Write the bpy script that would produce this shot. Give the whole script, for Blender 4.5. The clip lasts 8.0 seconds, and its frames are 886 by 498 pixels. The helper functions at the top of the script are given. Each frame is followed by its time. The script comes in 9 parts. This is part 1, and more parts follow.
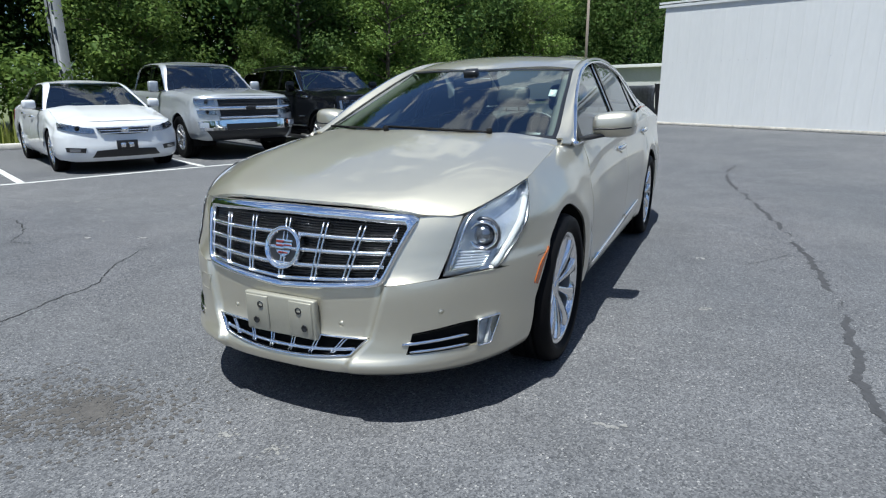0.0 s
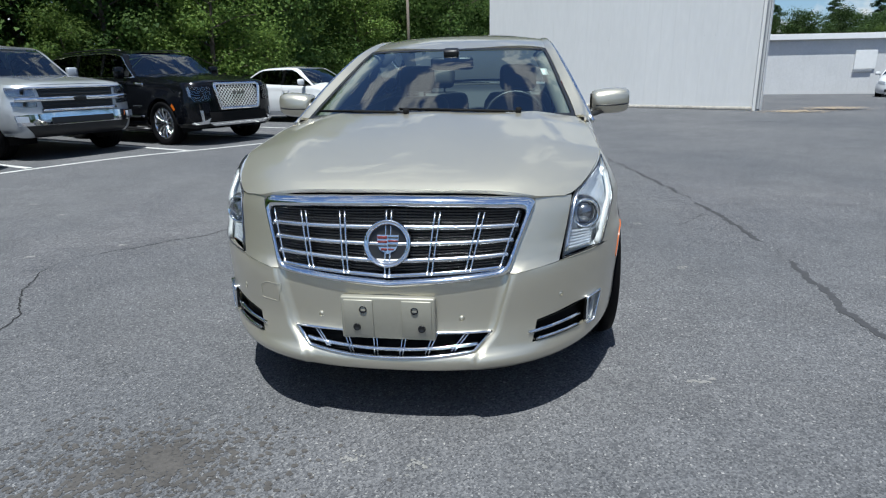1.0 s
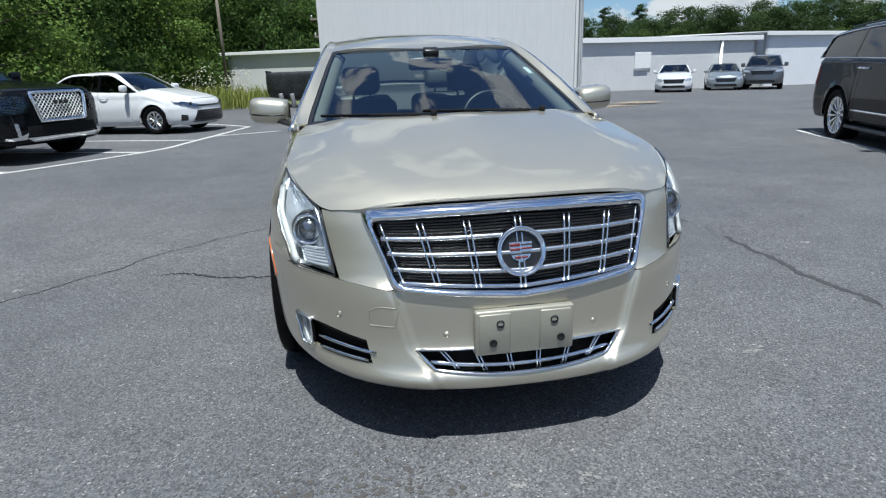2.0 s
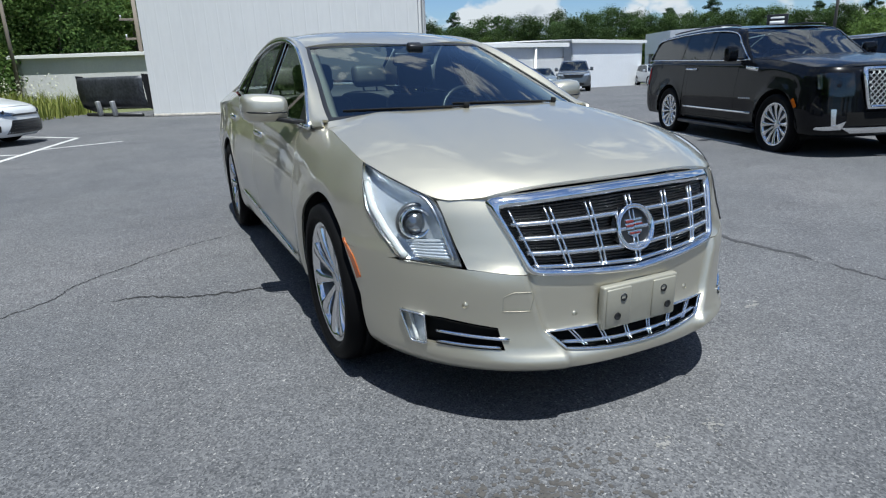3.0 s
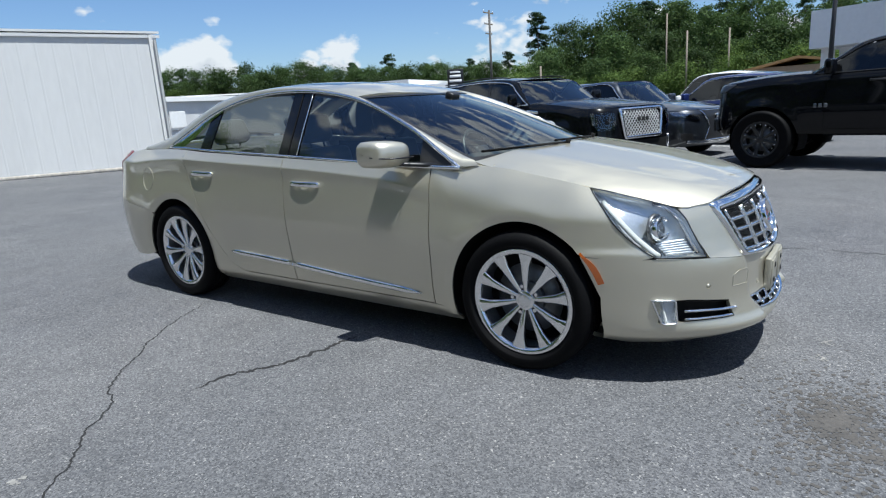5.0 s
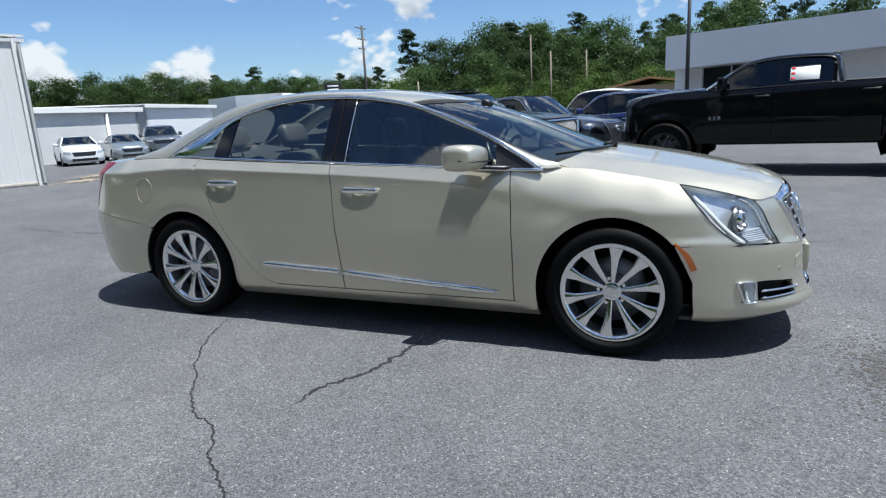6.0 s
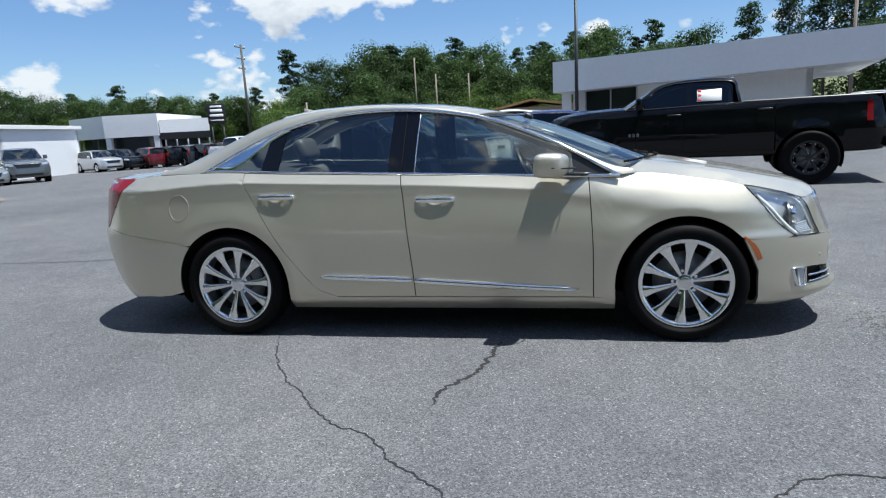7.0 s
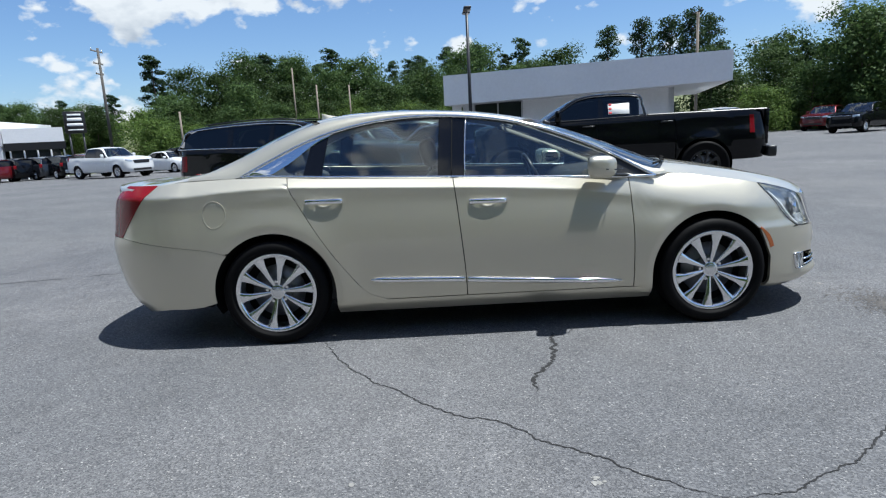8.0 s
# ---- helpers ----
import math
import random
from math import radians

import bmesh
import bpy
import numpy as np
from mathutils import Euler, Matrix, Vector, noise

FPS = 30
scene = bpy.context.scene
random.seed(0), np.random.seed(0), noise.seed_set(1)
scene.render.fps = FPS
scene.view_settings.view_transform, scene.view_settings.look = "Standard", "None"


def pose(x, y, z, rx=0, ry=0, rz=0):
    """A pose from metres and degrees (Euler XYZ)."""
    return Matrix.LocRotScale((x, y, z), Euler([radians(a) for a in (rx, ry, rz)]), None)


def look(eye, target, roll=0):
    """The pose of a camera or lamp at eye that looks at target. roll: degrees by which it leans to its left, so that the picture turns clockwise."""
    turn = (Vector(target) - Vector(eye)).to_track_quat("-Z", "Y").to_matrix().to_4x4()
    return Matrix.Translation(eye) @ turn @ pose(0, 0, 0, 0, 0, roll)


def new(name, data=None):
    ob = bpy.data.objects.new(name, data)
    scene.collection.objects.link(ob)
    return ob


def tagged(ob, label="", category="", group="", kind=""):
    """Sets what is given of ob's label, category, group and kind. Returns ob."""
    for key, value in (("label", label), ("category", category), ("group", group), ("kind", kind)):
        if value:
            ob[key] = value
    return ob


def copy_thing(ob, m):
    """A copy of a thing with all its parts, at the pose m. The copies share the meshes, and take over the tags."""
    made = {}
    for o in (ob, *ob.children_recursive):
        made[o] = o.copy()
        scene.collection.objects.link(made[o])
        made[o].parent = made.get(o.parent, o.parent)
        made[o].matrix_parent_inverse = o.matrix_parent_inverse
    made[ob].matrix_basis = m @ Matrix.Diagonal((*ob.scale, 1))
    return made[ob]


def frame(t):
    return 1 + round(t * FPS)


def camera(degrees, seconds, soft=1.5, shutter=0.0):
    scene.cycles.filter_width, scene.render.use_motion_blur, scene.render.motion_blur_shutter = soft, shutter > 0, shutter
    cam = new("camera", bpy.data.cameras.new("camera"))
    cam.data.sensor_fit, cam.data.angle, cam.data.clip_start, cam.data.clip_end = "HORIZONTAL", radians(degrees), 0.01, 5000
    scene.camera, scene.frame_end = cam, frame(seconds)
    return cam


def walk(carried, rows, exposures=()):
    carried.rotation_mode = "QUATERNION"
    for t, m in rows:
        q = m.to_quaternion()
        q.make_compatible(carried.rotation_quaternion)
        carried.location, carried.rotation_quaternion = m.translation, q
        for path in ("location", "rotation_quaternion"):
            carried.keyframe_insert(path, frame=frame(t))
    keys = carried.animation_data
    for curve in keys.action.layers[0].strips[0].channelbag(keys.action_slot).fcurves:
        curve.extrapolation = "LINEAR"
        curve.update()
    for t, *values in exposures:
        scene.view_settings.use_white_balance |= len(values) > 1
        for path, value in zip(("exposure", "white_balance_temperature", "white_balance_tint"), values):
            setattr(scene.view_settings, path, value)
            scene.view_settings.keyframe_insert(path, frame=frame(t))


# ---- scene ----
cam = camera(72.5, 8.0, 1.2)
PATH = [
    (0, (1.505, -4.071, 1.237), (0.671, -2.326, 0.729), -0.4),
    (0.5, (1.006, -4.214, 1.238), (0.443, -2.374, 0.696), -0.8),
    (1, (0.479, -4.279, 1.227), (0.2, -2.38, 0.665), -1.2),
    (1.5, (-0.012, -4.267, 1.226), (-0.008, -2.352, 0.649), -1.7),
    (1.7, (-0.233, -4.214, 1.236), (-0.105, -2.303, 0.662), -1.8),
    (2.8, (-1.284, -3.952, 1.216), (-0.564, -2.172, 0.657), -2.0),
    (3, (-1.472, -3.864, 1.209), (-0.645, -2.134, 0.64), -2.0),
    (3.5, (-1.94, -3.673, 1.238), (-0.873, -2.069, 0.701), -2.4),
    (4, (-2.381, -3.364, 1.259), (-1.113, -1.904, 0.749), -2.8),
    (4.5, (-2.853, -3.071, 1.265), (-1.422, -1.759, 0.785), -3.4),
    (5.8, (-3.802, -2.045, 1.296), (-2.05, -1.189, 0.852), -3.2),
    (6, (-3.904, -1.828, 1.291), (-2.116, -1.047, 0.852), -3.2),
    (6.5, (-4.186, -1.301, 1.287), (-2.321, -0.706, 0.876), -3.2),
    (7, (-4.398, -0.767, 1.298), (-2.48, -0.359, 0.904), -3.3),
    (7.5, (-4.541, -0.203, 1.308), (-2.591, 0.011, 0.922), -3.2),
    (8, (-4.664, 0.33, 1.312), (-2.7, 0.327, 0.934), -3.0),
]
walk(cam, [(t, look(eye, target, roll)) for t, eye, target, roll in PATH], exposures=[(0.0, 0.86, 5920.0, 5.0), (1.0, 0.70, 5920.0, 5.0), (3.5, 0.79, 5900.0, 5.0), (6.0, 0.98, 5960.0, 6.0), (8.0, 1.0, 5940.0, 6.0)])

# ---- world and sun ----
SUN = Vector((-0.04, -0.33, 1.08)).normalized()
world = bpy.data.worlds.new("sky")
scene.world = world
world.use_nodes = True
wn, wl = world.node_tree.nodes, world.node_tree.links
wn.clear()


def sky_nodes():
    out, bg = wn.new("ShaderNodeOutputWorld"), wn.new("ShaderNodeBackground")
    sky = wn.new("ShaderNodeTexSky")
    sky.sky_type, sky.sun_disc = "NISHITA", False
    sky.sun_elevation = math.asin(SUN.z)
    sky.sun_rotation = math.atan2(SUN.x, SUN.y)
    sky.air_density, sky.dust_density, sky.ozone_density = 1.0, 0.4, 3.0
    co, sep = wn.new("ShaderNodeTexCoord"), wn.new("ShaderNodeSeparateXYZ")
    wl.new(co.outputs["Generated"], sep.inputs[0])
    # cumulus clouds: heaps of rounded puffs on the sky's dome, thinning out overhead
    div = wn.new("ShaderNodeMapping")
    div.inputs["Scale"].default_value = (1.0, 1.0, 1.7)
    div.inputs["Location"].default_value = (1.55, 0.4, 0.2)
    wl.new(co.outputs["Generated"], div.inputs[0])

    def density(vec):
        big, puff, add, mul = wn.new("ShaderNodeTexNoise"), wn.new("ShaderNodeTexVoronoi"), wn.new("ShaderNodeMath"), wn.new("ShaderNodeMath")
        warp, wv = wn.new("ShaderNodeTexNoise"), wn.new("ShaderNodeVectorMath")
        warp.inputs["Scale"].default_value, warp.inputs["Detail"].default_value = 22.0, 4
        wl.new(vec, warp.inputs["Vector"])
        wv.operation = "MULTIPLY_ADD"
        wv.inputs[1].default_value = (0.05, 0.05, 0.05)
        wl.new(warp.outputs["Color"], wv.inputs[0])
        wl.new(vec, wv.inputs[2])
        big.inputs["Scale"].default_value, big.inputs["Detail"].default_value, big.inputs["Roughness"].default_value = 5.4, 7, 0.54
        puff.feature = "SMOOTH_F1"
        puff.inputs["Scale"].default_value, puff.inputs["Smoothness"].default_value = 15.0, 0.35
        puff.inputs["Detail"].default_value, puff.inputs["Roughness"].default_value = 2.0, 0.45
        wl.new(vec, big.inputs["Vector"])
        wl.new(wv.outputs[0], puff.inputs["Vector"])
        mul.operation, mul.inputs[1].default_value = "MULTIPLY", -0.16
        wl.new(puff.outputs["Distance"], mul.inputs[0])
        wl.new(big.outputs["Fac"], add.inputs[0])
        wl.new(mul.outputs[0], add.inputs[1])
        return add.outputs[0]

    shift = wn.new("ShaderNodeVectorMath")
    shift.operation = "ADD"
    shift.inputs[1].default_value = (0.0, 0.0, 0.05)
    wl.new(div.outputs[0], shift.inputs[0])
    here, above = density(div.outputs[0]), density(shift.outputs[0])
    fade = wn.new("ShaderNodeMapRange")
    fade.inputs["From Min"].default_value, fade.inputs["From Max"].default_value = 0.03, 0.17
    fade.inputs["To Min"].default_value, fade.inputs["To Max"].default_value = -0.055, -0.042
    wl.new(sep.outputs[2], fade.inputs["Value"])
    thin = wn.new("ShaderNodeMath")
    thin.operation = "SUBTRACT"
    wl.new(here, thin.inputs[0])
    wl.new(fade.outputs[0], thin.inputs[1])
    mask, shade = wn.new("ShaderNodeValToRGB"), wn.new("ShaderNodeValToRGB")
    mask.color_ramp.elements[0].position, mask.color_ramp.elements[1].position = 0.445, 0.500
    shade.color_ramp.elements[0].position, shade.color_ramp.elements[1].position = 0.43, 0.60
    shade.color_ramp.elements[0].color = (5.0, 5.0, 5.0, 1)
    shade.color_ramp.elements[1].color = (2.6, 2.85, 3.25, 1)
    wl.new(thin.outputs[0], mask.inputs[0])
    wl.new(above, shade.inputs[0])
    mix = wn.new("ShaderNodeMix")
    mix.data_type = "RGBA"
    wl.new(mask.outputs[0], mix.inputs["Factor"])
    deep = wn.new("ShaderNodeMix")
    deep.data_type, deep.blend_type = "RGBA", "MULTIPLY"
    deep.inputs["Factor"].default_value = 1.0
    deep.inputs["B"].default_value = (0.57, 0.62, 0.71, 1)
    wl.new(sky.outputs[0], deep.inputs["A"])
    wl.new(deep.outputs["Result"], mix.inputs["A"])
    wl.new(shade.outputs[0], mix.inputs["B"])
    wl.new(mix.outputs["Result"], bg.inputs[0])
    bg.inputs[1].default_value = 0.09
    wl.new(bg.outputs[0], out.inputs[0])


sky_nodes()
sun = new("sun", bpy.data.lights.new("sun", "SUN"))
sun.data.energy, sun.data.angle, sun.data.color = 4.3, radians(0.53), (1.0, 0.955, 0.88)
sun.matrix_world = look(SUN * 60, (0, 0, 0))

# ---- materials ----
def mat(name, base, rough=0.5, metal=0.0, vary=0.15, scale=6.0, fine=60.0, bump=0.0, coat=0.0, random_tint=0.0, spec=0.5, stretch=(1, 1, 1), space="Object"):
    """A surface with colour variation at two scales, rough patches and fine relief, at real-world size."""
    m = bpy.data.materials.new(name)
    m.use_nodes = True
    n, l = m.node_tree.nodes, m.node_tree.links
    b = n["Principled BSDF"]
    b.inputs["Roughness"].default_value, b.inputs["Metallic"].default_value = rough, metal
    b.inputs["Coat Weight"].default_value, b.inputs["Coat Roughness"].default_value = coat, 0.03
    b.inputs["Specular IOR Level"].default_value = spec
    co, mp = n.new("ShaderNodeTexCoord"), n.new("ShaderNodeMapping")
    mp.inputs["Scale"].default_value = stretch
    l.new(co.outputs[space], mp.inputs[0])
    t1, t2 = n.new("ShaderNodeTexNoise"), n.new("ShaderNodeTexNoise")
    for t, s, d in ((t1, scale, 5), (t2, fine, 4)):
        t.inputs["Scale"].default_value, t.inputs["Detail"].default_value = s, d
        l.new(mp.outputs[0], t.inputs["Vector"])
    add = n.new("ShaderNodeMath")
    add.operation = "ADD"
    l.new(t1.outputs["Fac"], add.inputs[0])
    l.new(t2.outputs["Fac"], add.inputs[1])
    rng = n.new("ShaderNodeMapRange")
    rng.inputs["From Min"].default_value, rng.inputs["From Max"].default_value = 0.6, 1.4
    rng.inputs["To Min"].default_value, rng.inputs["To Max"].default_value = 1 - vary, 1 + vary
    l.new(add.outputs[0], rng.inputs["Value"])
    col = n.new("ShaderNodeMix")
    col.data_type, col.blend_type = "RGBA", "MULTIPLY"
    col.inputs["Factor"].default_value = 1
    col.inputs["A"].default_value = (*base, 1)
    last = rng.outputs[0]
    if random_tint:
        info, rr, mul = n.new("ShaderNodeObjectInfo"), n.new("ShaderNodeMapRange"), n.new("ShaderNodeMath")
        rr.inputs["To Min"].default_value, rr.inputs["To Max"].default_value = 1 - random_tint, 1 + random_tint
        mul.operation = "MULTIPLY"
        l.new(info.outputs["Random"], rr.inputs["Value"])
        l.new(rr.outputs[0], mul.inputs[0])
        l.new(last, mul.inputs[1])
        last = mul.outputs[0]
    l.new(last, col.inputs["B"])
    l.new(col.outputs["Result"], b.inputs["Base Color"])
    if bump:
        bp = n.new("ShaderNodeBump")
        bp.inputs["Strength"].default_value, bp.inputs["Distance"].default_value = min(1, bump), 0.01 * max(1, bump)
        l.new(t2.outputs["Fac"], bp.inputs["Height"])
        l.new(bp.outputs[0], b.inputs["Normal"])
    return m


def paint(name, base, metal=0.0, rough=0.35, flake=0.0, coat=1.0):
    """Car paint: colour coat, metal flakes and clear lacquer."""
    m = mat(name, base, rough, metal, 0.03, 3.0, 900.0 if flake else 40.0, flake, coat, spec=0.5 if metal > 0.3 else 0.12)
    return m


def glass(name, tint, dark=0.0, rough=0.0):
    """Thin window glass: tinted see-through with a clear reflection."""
    m = bpy.data.materials.new(name)
    m.use_nodes = True
    n, l = m.node_tree.nodes, m.node_tree.links
    n.remove(n["Principled BSDF"])
    out = n["Material Output"]
    tr, gl, mx, fr = n.new("ShaderNodeBsdfTransparent"), n.new("ShaderNodeBsdfGlossy"), n.new("ShaderNodeMixShader"), n.new("ShaderNodeFresnel")
    tr.inputs[0].default_value = (*tint, 1)
    gl.inputs["Roughness"].default_value = rough
    gl.inputs[0].default_value = (0.95, 0.97, 1.0, 1)
    fr.inputs[0].default_value = 1.5 + dark
    l.new(fr.outputs[0], mx.inputs[0])
    l.new(tr.outputs[0], mx.inputs[1])
    l.new(gl.outputs[0], mx.inputs[2])
    l.new(mx.outputs[0], out.inputs[0])
    return m


def leaf_mat(name, base, light):
    m = bpy.data.materials.new(name)
    m.use_nodes = True
    n, l = m.node_tree.nodes, m.node_tree.links
    b = n["Principled BSDF"]
    geo, ramp, info, hue = n.new("ShaderNodeNewGeometry"), n.new("ShaderNodeValToRGB"), n.new("ShaderNodeObjectInfo"), n.new("ShaderNodeHueSaturation")
    ramp.color_ramp.elements[0].color, ramp.color_ramp.elements[1].color = (*base, 1), (*light, 1)
    l.new(geo.outputs["Random Per Island"], ramp.inputs[0])
    rr = n.new("ShaderNodeMapRange")
    rr.inputs["To Min"].default_value, rr.inputs["To Max"].default_value = 0.7, 1.25
    l.new(info.outputs["Random"], rr.inputs["Value"])
    l.new(rr.outputs[0], hue.inputs["Value"])
    l.new(ramp.outputs[0], hue.inputs["Color"])
    l.new(hue.outputs[0], b.inputs["Base Color"])
    b.inputs["Roughness"].default_value, b.inputs["Specular IOR Level"].default_value = 0.6, 0.12
    out = n["Material Output"]
    tl, mx = n.new("ShaderNodeBsdfTranslucent"), n.new("ShaderNodeMixShader")
    mx.inputs[0].default_value = 0.4
    l.new(hue.outputs[0], tl.inputs[0])
    l.new(b.outputs[0], mx.inputs[1])
    l.new(tl.outputs[0], mx.inputs[2])
    l.new(mx.outputs[0], out.inputs[0])
    return m


def asphalt_mat():
    m = bpy.data.materials.new("asphalt")
    m.use_nodes = True
    n, l = m.node_tree.nodes, m.node_tree.links
    b = n["Principled BSDF"]
    co = n.new("ShaderNodeTexCoord")

    def noise_tex(scale, detail, rough=0.5, dist=0.0):
        t = n.new("ShaderNodeTexNoise")
        t.inputs["Scale"].default_value, t.inputs["Detail"].default_value = scale, detail
        t.inputs["Roughness"].default_value, t.inputs["Distortion"].default_value = rough, dist
        l.new(co.outputs["Object"], t.inputs["Vector"])
        return t

    def ramp(src, *stops):
        r = n.new("ShaderNodeValToRGB")
        e = r.color_ramp.elements
        while len(e) < len(stops):
            e.new(0.5)
        for k, (p, c) in zip(e, stops):
            k.position, k.color = p, (*c, 1) if len(c) == 3 else (c[0],) * 3 + (1,)
        l.new(src, r.inputs[0])
        return r

    def mixed(kind, fac, a, bb):
        x = n.new("ShaderNodeMix")
        x.data_type, x.blend_type = "RGBA", kind
        if isinstance(fac, float):
            x.inputs["Factor"].default_value = fac
        else:
            l.new(fac, x.inputs["Factor"])
        l.new(a, x.inputs["A"])
        l.new(bb, x.inputs["B"])
        return x.outputs["Result"]

    vo = n.new("ShaderNodeTexVoronoi")
    vo.inputs["Scale"].default_value = 150
    l.new(co.outputs["Object"], vo.inputs["Vector"])
    stones = ramp(vo.outputs["Color"], (0.0, (0.036, 0.038, 0.042)), (0.5, (0.094, 0.096, 0.103)), (0.86, (0.146, 0.148, 0.154)), (1.0, (0.32, 0.315, 0.305)))
    wear = ramp(noise_tex(0.35, 6, 0.6, 0.4).outputs["Fac"], (0.3, (0.84, 0.85, 0.87)), (0.7, (1.22, 1.19, 1.16)))
    blotch = ramp(noise_tex(2.2, 7, 0.65).outputs["Fac"], (0.30, (0.86,)), (0.55, (1.02,)), (0.80, (1.12,)))
    streak = n.new("ShaderNodeMapping")
    streak.inputs["Scale"].default_value, streak.inputs["Rotation"].default_value = (0.5, 5.0, 1.0), (0, 0, 0.5)
    l.new(co.outputs["Object"], streak.inputs[0])
    st = noise_tex(1.6, 7, 0.7, 0.3)
    l.new(streak.outputs[0], st.inputs["Vector"])
    rubbed = ramp(st.outputs["Fac"], (0.35, (0.97,)), (0.5, (1.0,)), (0.72, (1.05,)))
    dust = ramp(noise_tex(14, 6, 0.7).outputs["Fac"], (0.63, (0.0,)), (0.82, (0.35,)))
    c = mixed("MULTIPLY", 1.0, stones.outputs[0], wear.outputs[0])
    c = mixed("MULTIPLY", 1.0, c, blotch.outputs[0])
    c = mixed("MULTIPLY", 1.0, c, rubbed.outputs[0])
    pale = n.new("ShaderNodeRGB")
    pale.outputs[0].default_value = (0.17, 0.165, 0.155, 1)
    c = mixed("MIX", dust.outputs[0], c, pale.outputs[0])
    l.new(c, b.inputs["Base Color"])
    b.inputs["Roughness"].default_value = 0.85
    b.inputs["Specular IOR Level"].default_value = 0.3
    bp = n.new("ShaderNodeBump")
    bp.inputs["Strength"].default_value, bp.inputs["Distance"].default_value = 0.7, 0.004
    l.new(vo.outputs["Distance"], bp.inputs["Height"])
    l.new(bp.outputs[0], b.inputs["Normal"])
    return m


M_ASPHALT = asphalt_mat()
M_CRACK = mat("crack_dark", (0.012, 0.012, 0.013), 0.9, vary=0.3)
M_TAR = mat("tar_sealer", (0.040, 0.040, 0.043), 0.85, vary=0.3, scale=20)
M_STAIN = mat("oil_stain", (0.062, 0.057, 0.053), 0.8, vary=0.4, scale=9)
M_SCUFF = mat("chalky_scuff", (0.20, 0.195, 0.185), 0.9, vary=0.3)
M_LINE = mat("road_paint", (0.52, 0.52, 0.50), 0.7, vary=0.25, scale=3, fine=40)
M_SOIL = mat("grassy_soil", (0.10, 0.115, 0.045), 0.95, vary=0.4, scale=0.7, fine=15, bump=0.5)
M_KERB = mat("kerb_concrete", (0.42, 0.40, 0.36), 0.9, vary=0.2, bump=0.3)
M_SIDING = mat("white_siding", (0.665, 0.665, 0.66), 0.55, vary=0.05, scale=0.8, fine=9, stretch=(1, 1, 0.25))
M_SIDING2 = mat("grey_siding", (0.60, 0.60, 0.60), 0.6, vary=0.08, scale=0.8, fine=9)
M_WHITE = mat("white_panel", (0.74, 0.75, 0.77), 0.5, vary=0.05, scale=0.5, fine=8)
M_TRIMW = mat("white_trim", (0.78, 0.78, 0.77), 0.45, vary=0.05)
M_DARKGLASS = mat("shop_glass", (0.02, 0.025, 0.03), 0.08, vary=0.3, scale=0.4)
M_STEEL = mat("galvanised_steel", (0.42, 0.43, 0.45), 0.5, 0.6, vary=0.12, scale=3, fine=30)
M_BLACKSTEEL = mat("dark_steel", (0.03, 0.03, 0.033), 0.45, 0.3, vary=0.2)
M_POLEGREY = mat("dull_steel", (0.10, 0.108, 0.12), 0.6, 0.1, vary=0.15, scale=3, fine=30)
M_POLEDARK = mat("dark_pole", (0.075, 0.07, 0.065), 0.9, vary=0.2, scale=2, fine=40)
M_WOODPOLE = mat("weathered_pole", (0.20, 0.17, 0.14), 0.9, vary=0.25, scale=2, fine=40, stretch=(1, 1, 0.1))
M_BARK = mat("bark", (0.09, 0.07, 0.055), 0.95, vary=0.35, scale=5, fine=30, bump=0.6, stretch=(1, 1, 0.3))
M_LEAF = leaf_mat("leaves", (0.052, 0.104, 0.027), (0.118, 0.184, 0.047))
M_LEAF2 = leaf_mat("light_leaves", (0.072, 0.128, 0.028), (0.160, 0.228, 0.052))
M_LEAF3 = leaf_mat("bank_leaves", (0.056, 0.098, 0.024), (0.110, 0.165, 0.038))
M_SLOPE = leaf_mat("slope_leaves", (0.034, 0.064, 0.022), (0.072, 0.112, 0.034))
M_PINE = leaf_mat("pine_needles", (0.026, 0.050, 0.024), (0.052, 0.086, 0.036))
M_GRASS = leaf_mat("grass_blades", (0.11, 0.15, 0.03), (0.30, 0.31, 0.09))
M_BLOOM = leaf_mat("pale_blooms", (0.55, 0.55, 0.40), (0.75, 0.75, 0.60))

M_GOLD = paint("champagne_paint", (0.580, 0.545, 0.445), 0.80, 0.41, 0.02, 1.0)
M_PLASTICGOLD = mat("champagne_plastic", (0.31, 0.297, 0.245), 0.45, 0.3, vary=0.04)
M_CHROME = mat("chrome", (0.82, 0.83, 0.85), 0.08, 1.0, vary=0.04)
M_SATIN = mat("satin_chrome", (0.74, 0.745, 0.755), 0.24, 1.0, vary=0.05)
M_ALLOY = mat("polished_alloy", (0.80, 0.80, 0.81), 0.16, 1.0, vary=0.07, fine=120)
M_BARREL = mat("cast_alloy", (0.36, 0.365, 0.375), 0.4, 0.8, vary=0.15)
M_ALLOYDARK = mat("dark_alloy", (0.16, 0.16, 0.165), 0.35, 0.8, vary=0.1)
M_RUBBER = mat("tyre_rubber", (0.0045, 0.0045, 0.005), 0.6, vary=0.2, scale=8, fine=90, bump=0.1, spec=0.08)
M_BLACK = mat("black_trim", (0.012, 0.012, 0.013), 0.35, vary=0.2)
M_MATBLACK = mat("matt_black", (0.008, 0.008, 0.008), 0.8, vary=0.2, spec=0.15)
M_PIANO = mat("gloss_black", (0.004, 0.004, 0.005), 0.08, vary=0.1, coat=0.25, spec=0.3)
M_DISC = mat("brake_steel", (0.24, 0.24, 0.245), 0.42, 0.8, vary=0.2)
